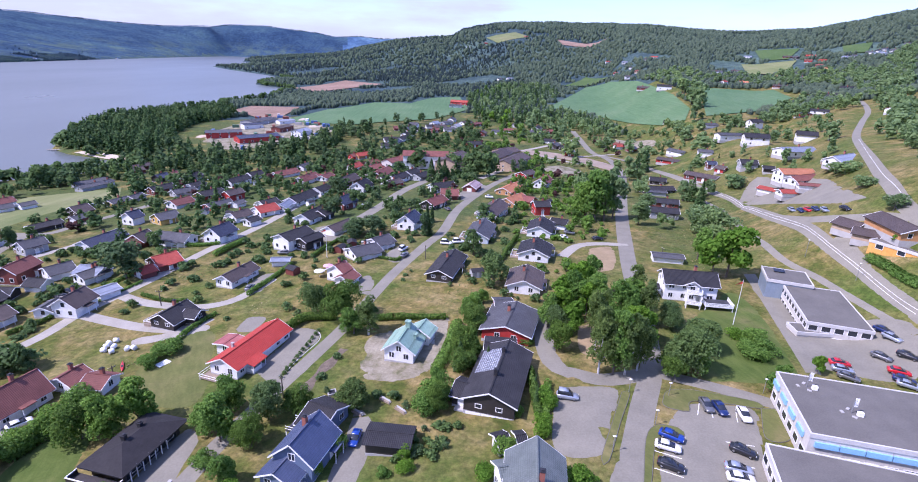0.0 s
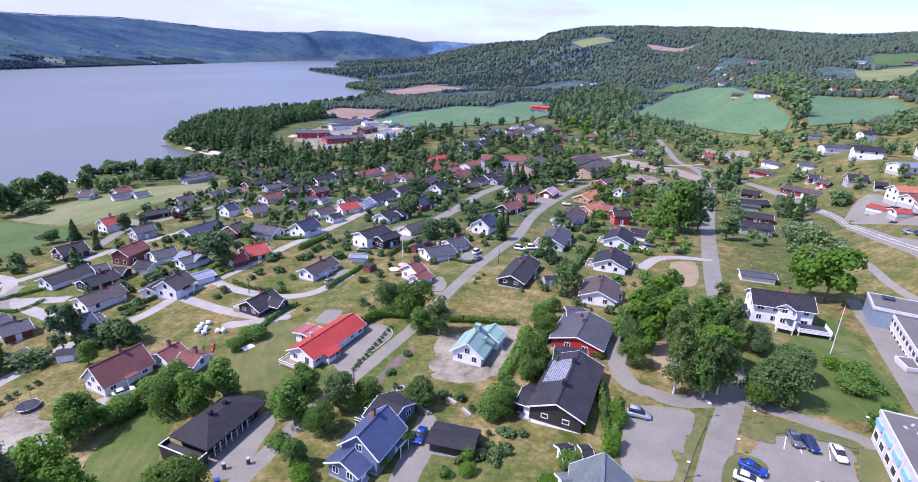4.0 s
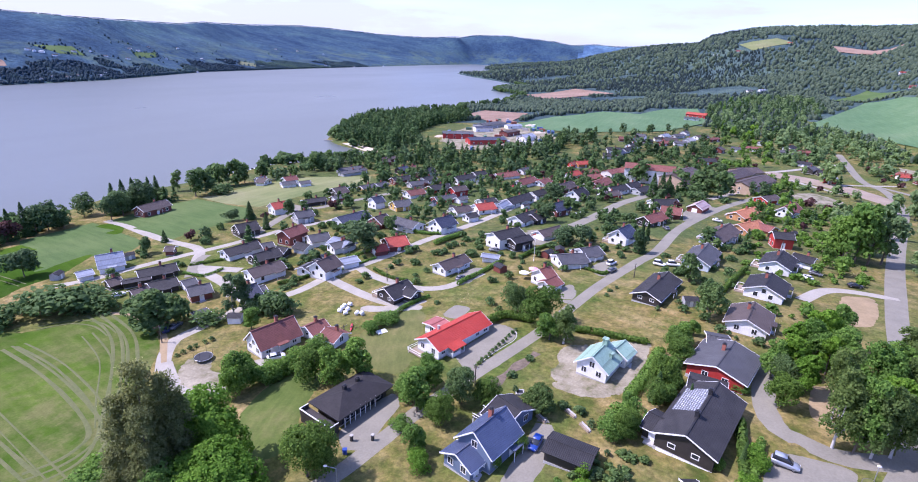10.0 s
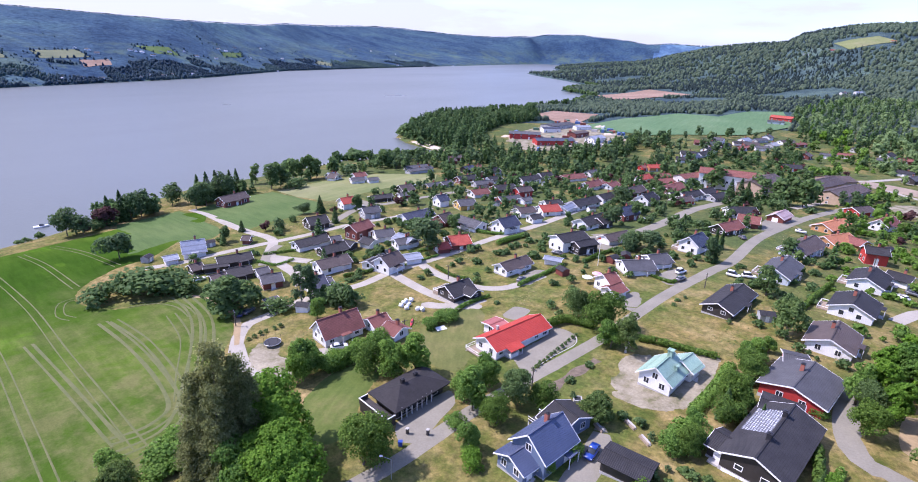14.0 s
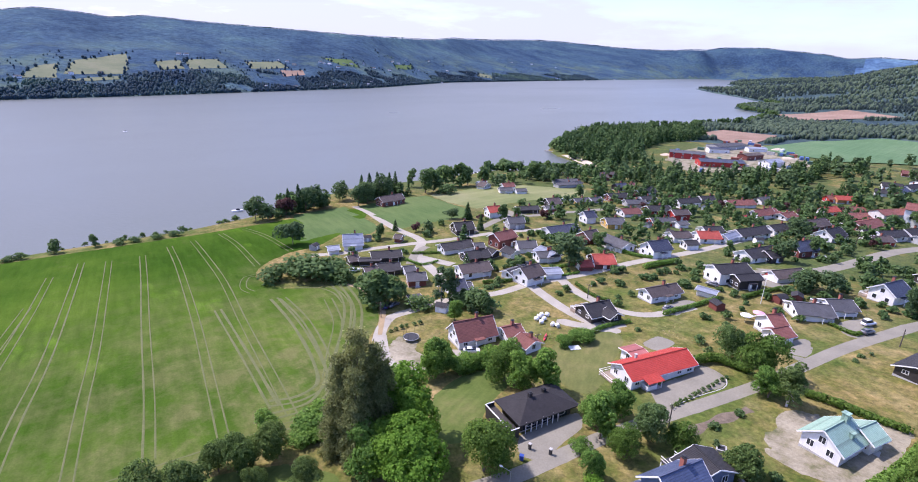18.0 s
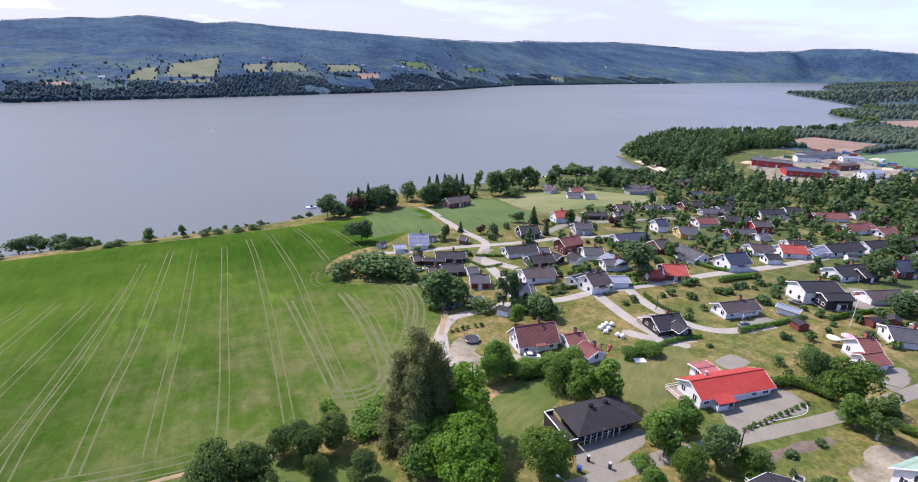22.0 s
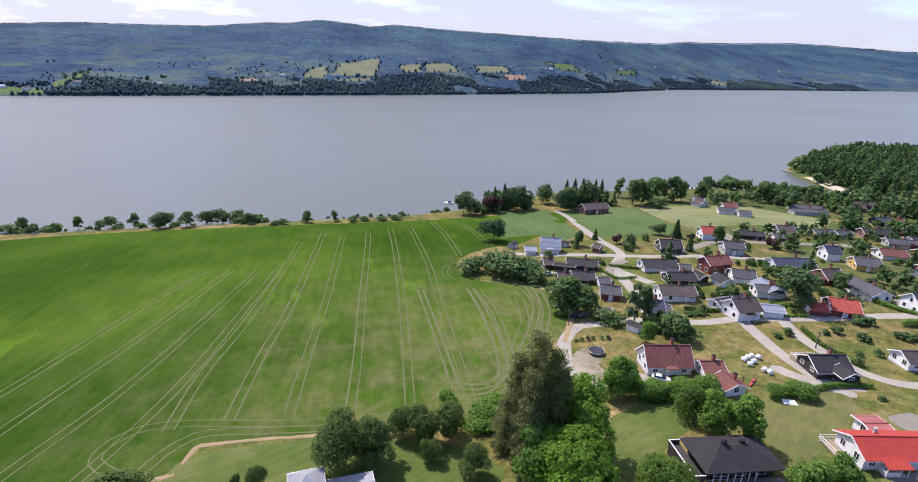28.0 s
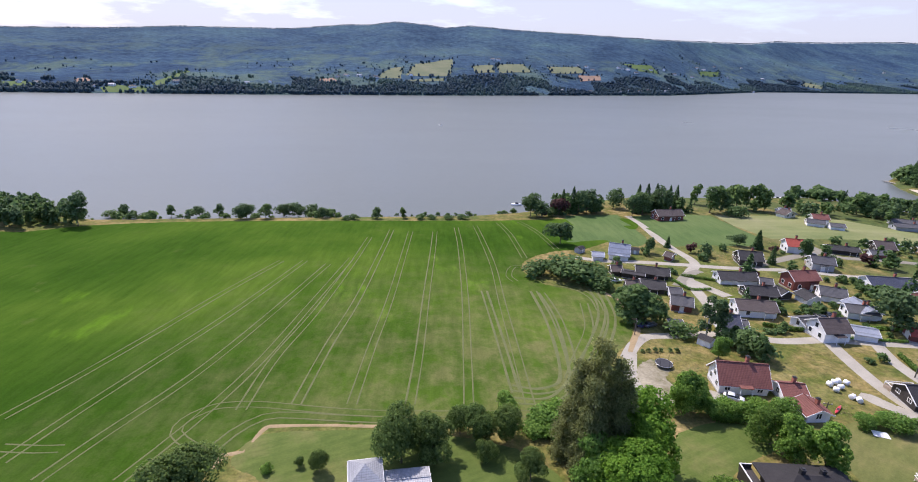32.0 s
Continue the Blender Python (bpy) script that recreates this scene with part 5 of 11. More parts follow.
house(82.2, 514.9, 16, 9.0, 6.2, 2.3, 0.5, "V", "d", 0, "house", "dark red-brown wooden house with a dark red tiled gable roof")
house(184.9, 486.6, 18, 4.3, 6.2, 2.3, 0.5, "K", "n", 0, "house", "black-stained wooden house with a navy blue-black tiled gable roof")
house(130.3, 441.8, 13, 5.7, 6.2, 2.3, 0.5, "W", "r", 0, "house", "white wooden house with a red tiled gable roof")
house(138.0, 431.3, 13, 7.6, 6.2, 2.3, 0.5, "V", "n", 0, "house", "dark red-brown wooden house with a navy blue-black tiled gable roof")
house(81.5, 427.7, 13, 5.8, 6.2, 2.3, 0.5, "K", "k", 0, "house", "black-stained wooden house with a charcoal tiled gable roof")
house(315.1, 680.8, 36, 7.4, 6.2, 2.3, 0.5, "W", "g", 0, "house", "white wooden house with a grey tiled gable roof")
house(328.5, 697.9, 38, 8.1, 6.2, 2.3, 0.5, "W", "r", 0, "house", "white wooden house with a red tiled gable roof")
house(403.3, 712.1, 132, 7.4, 6.2, 2.3, 0.5, "R", "d", 0, "house", "bright red wooden house with a dark red tiled gable roof")
house(535.0, 772.5, -94, 10.6, 6.2, 2.3, 0.5, "W", "g", 0, "house", "white wooden house with a grey tiled gable roof")
house(527.3, 777.7, -97, 13.6, 6.2, 2.3, 0.5, "W", "u", 0, "house", "white wooden house with a pale blue-grey metal gable roof")
# houses beyond the school
house(-59.6, 434.0, 20, 10.5, 8.0, 2.6, 0.50, "W", "k", 0, "house", "white wooden house with a charcoal tiled gable roof")
house(-48.6, 464.0, 65, 12.0, 8.0, 2.6, 0.50, "W", "k", 0, "house", "white wooden house with a charcoal tiled gable roof")
house(-48.6, 522.5, -12, 8.5, 8.0, 2.6, 0.50, "W", "g", 0, "house", "white wooden house with a grey tiled gable roof")
house(-28.9, 536.6, 58, 9.0, 8.0, 2.6, 0.50, "W", "u", 0, "house", "white wooden house with a pale blue-grey metal gable roof")
house(-22.5, 514.2, 20, 12.0, 8.0, 2.6, 0.50, "V", "b", 0, "house", "dark red-brown wooden house with a brown tiled gable roof")
house(-12.7, 569.1, 72, 8.5, 8.0, 2.6, 0.50, "W", "g", 0, "house", "white wooden house with a grey tiled gable roof")
house(-6.9, 524.7, 65, 10.5, 8.0, 2.6, 0.50, "G", "h", 0, "house", "grey wooden house with a pale slate gable roof")
house(73.6, 532.3, 65, 12.0, 8.0, 2.6, 0.50, "W", "k", 0, "house", "white wooden house with a charcoal tiled gable roof")
house(76.0, 435.1, 58, 9.0, 8.0, 2.6, 0.50, "K", "g", 0, "house", "black-stained wooden house with a grey tiled gable roof")
house(8.7, 425.9, 20, 12.0, 8.0, 2.6, 0.50, "R", "k", 0, "house", "bright red wooden house with a charcoal tiled gable roof")
house(17.5, 488.0, 72, 8.5, 8.0, 2.6, 0.50, "V", "b", 0, "house", "dark red-brown wooden house with a brown tiled gable roof")
house(82.9, 405.9, 80, 12.0, 8.0, 2.6, 0.50, "R", "h", 1, "garage", "bright red wooden garage with a pale slate gable roof", chimney=False)

# ---------------------------------------------------------------- roads and lanes
road(3.9, MAT_GRAVEL, [(-95.4, 61.9), (-100.8, 66.6), (-104.7, 72.2), (-104.2, 78.5), (-103.8, 87.8), (-101.0, 95.8), (-96.4, 105.3), (-95.0, 117.1), (-91.5, 127.8), (-87.4, 142.6), (-84.5, 157.9), (-80.6, 174.3), (-76.7, 194.1), (-72.8, 226.8), (-68.7, 250.0)])
road(4.0, MAT_ASPHALT, [(-45.5, 40.0), (-43.6, 46.0), (-41.4, 52.5), (-39.3, 62.3), (-37.1, 71.8), (-33.1, 84.1), (-25.7, 106.7), (-21.8, 123.5), (-17.9, 139.8), (-10.4, 164.1), (-6.0, 178.6), (-0.9, 214.2), (7.6, 246.4), (18.1, 279.4), (33.3, 315.8)])
road(5.2, MAT_ASPHALT, [(-52.8, 185.3), (-42.1, 196.9), (-35.7, 220.3), (-29.5, 256.5), (-21.9, 280.1), (-13.4, 304.5)])
road(5.2, MAT_ASPHALT, [(24.6, 57.6), (28.5, 65.8), (32.9, 76.0), (38.1, 87.2), (40.9, 96.1), (44.8, 112.9), (49.3, 135.9), (55.6, 163.0), (68.7, 213.9), (89.9, 287.2), (103.2, 336.0), (109.6, 389.8), (103.8, 421.9), (107.6, 486.8), (110.3, 535.3)])
road(4.0, MAT_ASPHALT, [(37.9, 88.0), (43.0, 85.9), (50.4, 82.6), (58.7, 78.1)])
road(4.0, MAT_ASPHALT, [(102.1, 99.9), (103.8, 106.8), (105.9, 126.2), (108.2, 149.7), (116.0, 183.7), (126.3, 231.0), (124.1, 263.8), (127.8, 321.6), (124.3, 380.5), (106.1, 411.9)])
road(2.0, MAT_ASPHALT, [(98.8, 99.9), (98.9, 115.0), (98.1, 131.4), (97.1, 149.2), (103.9, 178.7), (114.9, 218.4), (115.7, 243.6)])
road(3.6, MAT_ASPHALT, [(120.9, 126.8), (123.7, 137.0), (130.0, 154.0), (153.4, 195.6), (200.4, 271.7), (258.5, 349.4), (303.9, 408.0), (347.5, 478.0), (370.1, 531.4), (383.5, 593.5)])
road(3.8, MAT_ASPHALT, [(116.4, 184.5), (114.7, 166.3), (116.9, 154.4), (120.7, 146.2), (121.7, 137.4)])
road(4.6, MAT_ASPHALT, [(37.3, 87.1), (29.3, 84.6), (25.0, 85.3), (20.5, 88.2), (19.0, 93.6), (19.4, 102.1), (20.9, 109.3)])
road(3.6, MAT_GRAVEL, [(-97.4, 63.8), (-89.5, 59.5), (-83.7, 58.6), (-76.4, 60.6)])
road(3.6, MAT_GRAVEL, [(-230.0, 136.5), (-214.8, 134.5), (-193.0, 129.1), (-176.0, 125.6), (-161.3, 124.1), (-154.0, 121.0), (-147.4, 114.1), (-140.7, 109.2), (-130.3, 105.3), (-119.1, 101.4), (-111.9, 96.3)])
road(3.6, MAT_GRAVEL, [(-171.6, 81.1), (-165.2, 90.5), (-161.4, 102.4), (-155.6, 117.3), (-149.9, 130.8), (-143.2, 153.9), (-135.1, 170.0), (-131.8, 192.2)])
road(4, MAT_GRAVEL, [(-125.4, 112.3), (-140.7, 109.2)])
road(3.6, MAT_GRAVEL, [(58.1, 169.9), (47.6, 169.9), (39.8, 166.2), (32.7, 154.3)])
road(3.4, MAT_GRAVEL, [(-95.0, 117.1), (-88.1, 114.1), (-76.8, 109.9), (-67.6, 107.8), (-62.4, 108.3), (-59.7, 112.9)])
road(3.2, MAT_GRAVEL, [(-91.5, 127.8), (-81.2, 122.5), (-67.0, 119.2), (-58.9, 121.8), (-54.9, 129.0), (-52.6, 136.4)])
road(4.2, MAT_ASPHALT, [(-52.8, 185.3), (-43.9, 173.9), (-51.1, 169.8)])
road(4, MAT_GRAVEL, [(11.0, 294.9), (36.3, 360.2), (51.2, 401.5), (67.0, 385.0), (82.0, 365.7)])
road(4, MAT_ASPHALT, [(-136.2, 102.5), (-146.3, 113.2), (-148.7, 119.0)])
road(3, MAT_ASPHALT, [(71.0, 89.4), (76.8, 109.5), (82.8, 130.7), (85.9, 143.1)])
road(4.2, MAT_GRAVEL, [(104.7, 486.1), (74.9, 449.0), (51.9, 421.5), (36.7, 407.4)])
road(3, MAT_GRAVEL, [(126.2, 417.8), (75.5, 395.0), (50.7, 410.5)])
road(4, MAT_ASPHALT, [(-174.7, 187.4), (-157.2, 186.4), (-153.1, 199.2), (-146.0, 219.7), (-141.0, 240.9)])
road(4, MAT_ASPHALT, [(-150.1, 141.9), (-160.3, 173.7), (-163.9, 185.7)])

def crop_mat(name, a, b_, c_, streak=(0.5, 0.02, 1), rough=0.9, turn=0.0, drift=0.02):
    """Standing crop: broad drifts of colour, drill rows and fine grain."""
    m, t, b = nodes_of(name)
    n1, n2, n3 = noise_tex(t, drift, 7, 0.66), noise_tex(t, 1.0, 4, 0.6, stretch=streak, turn=turn), noise_tex(t, 2.2, 4, 0.7)
    c = ramp(t, n1, [(0.3, a), (0.52, b_), (0.72, c_)])
    c = mix(t, 0.6, c, ramp(t, n2, [(0.3, (0.70, 0.76, 0.7)), (0.7, (1.28, 1.2, 1.25))]), "MULTIPLY")
    c = mix(t, 0.4, c, ramp(t, n3, [(0.3, (0.7, 0.72, 0.7)), (0.7, (1.25, 1.22, 1.2))]), "MULTIPLY")
    t.links.new(c, b.inputs["Base Color"])
    b.inputs["Roughness"].default_value, b.inputs["Specular IOR Level"].default_value = rough, 0.15
    bump(t, b, n3, 0.5, 0.15)
    return m


MAT_CROP = crop_mat("green_crop", (0.050, 0.096, 0.024), (0.068, 0.114, 0.032), (0.096, 0.138, 0.044), streak=(0.012, 0.5, 1), turn=-0.18)
# the tall crop of the big field: lush yellow-green patches, thin dry stand towards the houses, drill rows
MAT_BARLEY, t, b = nodes_of("young_barley")
n1, n2, n3, n4, n5 = noise_tex(t, 0.014, 6, 0.62), noise_tex(t, 1.0, 4, 0.6, stretch=(0.012, 0.55, 1), turn=-0.18), noise_tex(t, 2.4, 4, 0.7), noise_tex(t, 0.03, 5, 0.6, stretch=(0.6, 1.5, 1)), noise_tex(t, 0.12, 6, 0.7)
c = ramp(t, n1, [(0.34, (0.023, 0.061, 0.0055)), (0.50, (0.038, 0.083, 0.0085)), (0.64, (0.062, 0.112, 0.013))])
c = mix(t, ramp(t, n4, [(0.62, (0, 0, 0)), (0.70, (0.8, 0.8, 0.8))]), c, (0.080, 0.165, 0.012))
tcx, sx = t.nodes.new("ShaderNodeTexCoord"), t.nodes.new("ShaderNodeSeparateXYZ")
t.links.new(tcx.outputs["Object"], sx.inputs[0])
east, north, thin = t.nodes.new("ShaderNodeMapRange"), t.nodes.new("ShaderNodeMapRange"), t.nodes.new("ShaderNodeMath")
east.inputs["From Min"].default_value, east.inputs["From Max"].default_value = -190.0, -88.0
north.inputs["From Min"].default_value, north.inputs["From Max"].default_value = -70.0, 45.0
t.links.new(sx.outputs["X"], east.inputs["Value"])
t.links.new(sx.outputs["Y"], north.inputs["Value"])
thin.operation = "MULTIPLY"
t.links.new(east.outputs["Result"], thin.inputs[0])
t.links.new(north.outputs["Result"], thin.inputs[1])
patchy = mix(t, 1.0, ramp(t, n5, [(0.40, (0.08, 0.08, 0.08)), (0.62, (0.9, 0.9, 0.9))]), thin.outputs[0], "MULTIPLY")
c = mix(t, patchy, c, (0.142, 0.138, 0.058))
c = mix(t, ramp(t, n5, [(0.60, (0, 0, 0)), (0.72, (0.35, 0.35, 0.35))]), c, (0.098, 0.112, 0.034))
c = mix(t, 0.6, c, ramp(t, n2, [(0.3, (0.72, 0.76, 0.7)), (0.7, (1.28, 1.22, 1.25))]), "MULTIPLY")
c = mix(t, 0.45, c, ramp(t, n3, [(0.3, (0.66, 0.68, 0.66)), (0.7, (1.3, 1.28, 1.25))]), "MULTIPLY")
t.links.new(c, b.inputs["Base Color"])
b.inputs["Roughness"].default_value, b.inputs["Specular IOR Level"].default_value = 1.0, 0.02
bump(t, b, n3, 0.5, 0.15)
MAT_HAY = crop_mat("mown_hay", (0.115, 0.150, 0.050), (0.165, 0.185, 0.075), (0.22, 0.215, 0.115), streak=(0.25, 0.01, 1))
MAT_FARGREEN = crop_mat("blue_green_crop", (0.068, 0.138, 0.060), (0.088, 0.160, 0.072), (0.112, 0.176, 0.086))
MAT_YELLOW = crop_mat("yellow_green_crop", (0.098, 0.122, 0.072), (0.128, 0.146, 0.082), (0.158, 0.164, 0.100))
MAT_SOIL = crop_mat("bare_soil", (0.19, 0.125, 0.09), (0.24, 0.165, 0.12), (0.29, 0.21, 0.155))
MAT_DIRT, t, b = nodes_of("bare_earth_and_gravel")
n1, n2 = noise_tex(t, 0.17, 7, 0.7), noise_tex(t, 1.8, 5, 0.7)
c = ramp(t, n1, [(0.36, (0.075, 0.092, 0.032)), (0.43, (0.145, 0.134, 0.070)), (0.50, (0.208, 0.186, 0.126)), (0.66, (0.295, 0.268, 0.192))])
c = mix(t, 0.6, c, ramp(t, n2, [(0.3, (0.6, 0.6, 0.58)), (0.7, (1.3, 1.28, 1.25))]), "MULTIPLY")
t.links.new(c, b.inputs["Base Color"])
b.inputs["Roughness"].default_value = 0.95
bump(t, b, n2, 0.5, 0.1)
MAT_TRACK = simple("trodden_brown_earth", (0.20, 0.155, 0.110), (0.31, 0.25, 0.185), 0.95, 0.12, 1.2, bumpy=0.4, dist=0.08)
MAT_BED = simple("dug_brown_soil", (0.060, 0.050, 0.030), (0.190, 0.145, 0.105), 0.95, 0.9, 4.0, bumpy=0.8, dist=0.15)
MAT_LAWN = crop_mat("mown_lawn", (0.054, 0.090, 0.016), (0.084, 0.116, 0.026), (0.145, 0.142, 0.052), streak=(0.9, 0.12, 1), turn=0.3, drift=0.09)
MAT_MEADOW = crop_mat("dry_mown_grass", (0.082, 0.104, 0.028), (0.118, 0.126, 0.040), (0.195, 0.165, 0.074), streak=(0.8, 0.2, 1), turn=0.5, drift=0.08)
MAT_SAND = simple("sand", (0.36, 0.30, 0.22), (0.48, 0.42, 0.33), 0.95, 0.3, 4.0)
MAT_RUT = simple("dry_wheel_rut", (0.064, 0.088, 0.020), (0.116, 0.116, 0.044), 0.95, 0.25, 2.0)
MAT_VERGE = simple("straw_coloured_verge", (0.19, 0.145, 0.070), (0.32, 0.235, 0.13), 0.95, 0.3, 2.5)


FIELD_LIFT = [0.03]


def field(name, outline, material, label, spacing):
    FIELD_LIFT[0] += 0.012
    return tagged(new(name, drape(name, outline, material, spacing, FIELD_LIFT[0] if spacing < 9 else 0.05 if "across" in label else 0.16, round_off=len(outline) > 10, rough=4.0 if "across" in label else 0.0)), label, "field", kind="structure")


def yard(outline, material, label, spacing):
    LIFT[0] += 0.0012
    return tagged(new("yard", drape("yard", outline, material, spacing, LIFT[0] - 0.015, rag=0.85 if material is MAT_DIRT and spacing < 6 else 0.12 if spacing < 4 else 0.0)), label, "yard", kind="structure")


# ---------------------------------------------------------------- fields
field("field", [(-72.1, -22.8), (-75.4, -22.1), (-75.6, -19.0), (-79.0, -17.7), (-81.8, -16.3), (-82.0, -14.2), (-80.5, -4.2), (-78.7, 4.5), (-78.1, 14.0), (-76.4, 25.0), (-73.5, 38.8), (-89.5, 48.9), (-100.7, 64.6), (-113.6, 73.7), (-130.1, 77.3), (-136.6, 70.8), (-145.3, 60.6), (-153.6, 58.5), (-163.0, 58.5), (-172.3, 65.0), (-179.2, 78.2), (-180.4, 91.1), (-195.5, 114.4), (-210.2, 131.2), (-225.1, 133.5), (-229.9, 114.0), (-232.1, 75.4), (-244.5, -52.2), (-243.1, -109.2), (-232.8, -138.6), (-262, -190), (-220, -260), (-90, -240), (-40, -130), (-52, -70), (-66, -32)], MAT_BARLEY, "green cereal field with pale tramlines running to the lake", 3.5)
field("field", [(-236.8, 105.6), (-233.1, 132.9), (-184.7, 122.4), (-179.4, 113.3), (-188.4, 102.6), (-186.9, 88.1), (-185.2, 83.1)], MAT_CROP, "green meadow sloping to the farm by the lake", 5)
field("field", [(-228.8, 135.8), (-231.2, 155.3), (-226.2, 180.5), (-182.9, 174.7), (-172.3, 160.3), (-177.2, 140.1), (-176.3, 127.3), (-185.2, 128.8)], MAT_CROP, "green meadow with tractor lines beside a farm lane", 5)
field("field", [(-227.1, 183.6), (-225.7, 221.8), (-214.9, 251.8), (-181.5, 271.6), (-170.2, 251.7), (-180.8, 218.2), (-183.1, 178.5), (-205.7, 177.8)], MAT_HAY, "pale mown hayfield beside the village", 6)
field("field", [(-188.2, 548.4), (-110.5, 524.1), (-32.8, 579.7), (5.7, 669.1), (-7.1, 811.0), (-44.9, 783.4), (-71.8, 714.1), (-121.8, 734.3), (-169.7, 668.9)], MAT_FARGREEN, "blue-green cereal field in the valley", 12)
field("field", [(-290.2, 672.0), (-286.7, 724.3), (-216.5, 707.3), (-200.4, 584.9), (-224.6, 580.5)], MAT_SOIL, "brown ploughed field by the lake", 14)
field("field", [(-348.7, 1093.4), (-264.0, 1205.7), (-166.0, 1113.1), (-222.9, 1068.7), (-270.8, 988.9)], MAT_SOIL, "brown ploughed field on the point", 23)
field("field", [(110.8, 715.3), (219.9, 994.8), (251.8, 959.0), (246.7, 781.7), (229.0, 597.6), (212.6, 509.0), (193.4, 468.6), (181.1, 488.1), (172.4, 587.3), (151.9, 670.4)], MAT_FARGREEN, "blue-green cereal field on a rise", 11)
field("field", [(280.9, 653.4), (354.7, 630.7), (333.3, 555.7), (276.6, 503.1), (208.4, 463.7)], MAT_FARGREEN, "blue-green cereal field on a rise", 11)
field("field", [(446.5, 903.1), (500.2, 844.7), (428.3, 742.7), (400.7, 787.8)], MAT_HAY, "pale hayfield on the hillside", 19)
field("field", [(550.4, 1071.7), (576.4, 972.5), (504.7, 876.1), (487.6, 920.6)], MAT_CROP, "green meadow on the hillside", 22)
field("field", [(181.6, 1019.9), (250.1, 1141.8), (269.2, 1010.8), (234.0, 1011.8)], MAT_CROP, "green meadow at the wood's edge", 23)
field("field", [(602.5, 903.7), (627.9, 874.3), (563.5, 790.5), (554.7, 825.4)], MAT_CROP, "green meadow on the hillside", 22)
field("field", [(62.1, 1798.6), (162.3, 1886.2), (201.8, 1794.5), (94.8, 1701.5)], MAT_HAY, "pale clearing high on the wooded hill", 38)
field("field", [(277.9, 1741.8), (407.7, 1614.9), (378.7, 1556.1), (279.1, 1634.0)], MAT_SOIL, "reddish clearing high on the wooded hill", 36)
field("field", [(-1144.9, 53.8), (-1231.9, 97.0), (-1245.4, 128.2), (-1143.6, 110.4)], MAT_YELLOW, "yellow-green field across the lake", 25)
field("field", [(-1172.2, 125.7), (-1287.7, 157.2), (-1363.7, 263.5), (-1189.9, 225.7)], MAT_YELLOW, "yellow-green field across the lake", 26)
field("field", [(-1132.7, 119.0), (-1174.0, 212.5), (-1146.3, 201.3), (-1122.4, 130.0)], MAT_YELLOW, "yellow-green field across the lake", 25)
field("field", [(-1281.2, 292.1), (-1311.1, 350.3), (-1246.4, 343.8), (-1227.0, 292.7)], MAT_YELLOW, "yellow-green field across the lake", 28)
field("field", [(-1325.6, 361.5), (-1356.0, 447.2), (-1271.2, 438.7), (-1244.2, 353.2)], MAT_YELLOW, "yellow-green field across the lake", 29)
field("field", [(-1345.3, 507.0), (-1369.2, 600.8), (-1298.3, 598.9), (-1278.5, 497.2)], MAT_YELLOW, "yellow-green field across the lake", 30)
field("field", [(-1272.2, 561.2), (-1289.6, 627.2), (-1245.7, 612.2), (-1228.5, 550.8)], MAT_SOIL, "brown field across the lake", 30)
field("field", [(-1413.6, 750.0), (-1420.3, 844.4), (-1353.6, 834.7), (-1341.4, 765.8)], MAT_CROP, "green meadow across the lake", 34)
field("field", [(-1019.0, -327.9), (-1212.2, -313.9), (-1149.4, -300.8), (-1017.6, -309.2)], MAT_CROP, "green strip across the lake", 24)
field("field", [(-987.6, -392.6), (-1014.8, -380.3), (-999.3, -317.8), (-978.5, -320.9), (-968.7, -382.0)], MAT_CROP, "green shore meadow across the lake", 23)
field("field", [(-1044.9, -457.6), (-1069.0, -444.6), (-1034.9, -427.2), (-1022.3, -444.2)], MAT_SOIL, "brown field across the lake", 25)
field("field", [(-1121.0, -54.1), (-1135.7, -22.6), (-1097.9, -16.6), (-1087.8, -49.6)], MAT_SOIL, "brown field across the lake", 24)
field("field", [(-1486.8, 1042.7), (-1565.9, 1183.5), (-1494.8, 1122.3), (-1442.6, 1024.2)], MAT_CROP, "green meadow across the lake", 39)
field("field", [(-1009.7, -543.4), (-1019.4, -515.1), (-988.3, -484.6), (-977.1, -527.5)], MAT_CROP, "green meadow across the lake", 24)
field("field", [(-1576.4, 1511.9), (-1534.7, 1567.5), (-1486.6, 1498.3), (-1515.4, 1445.5)], MAT_YELLOW, "yellow-green field across the lake", 47)
yard([(-48.0, 60.1), (-47.1, 66.3), (-44.8, 72.6), (-41.5, 70.0), (-41.2, 64.6), (-40.8, 58.6), (-43.3, 55.9), (-46.4, 57.3)], MAT_ASPHALT, "grey asphalt forecourt of a low black house", 1.5)
yard([(-34.8, 85.0), (-37.6, 87.0), (-39.8, 90.0), (-39.2, 94.5), (-37.2, 101.5), (-37.4, 106.6), (-34.2, 106.9), (-30.9, 104.6), (-30.2, 100.7), (-32.4, 94.2), (-33.8, 88.6), (-33.4, 85.2)], MAT_ASPHALT, "grey asphalt driveway round a red-roofed house", 1.5)
tagged(new("kerb", strip("kerb", [(-31.6, 105.6), (-30.4, 103.6), (-30.0, 100.7), (-32.2, 94.2), (-33.6, 88.6)], 0.2, MAT_CONCRETE, 1.0, 0.12, 3)), "pale concrete kerb along a driveway", "kerb", kind="structure")
yard([(-51.6, 105.8), (-50.7, 112.4), (-45.7, 112.4), (-46.5, 105.4)], MAT_ASPHALT, "grey asphalt yard behind a red-roofed house", 2.5)
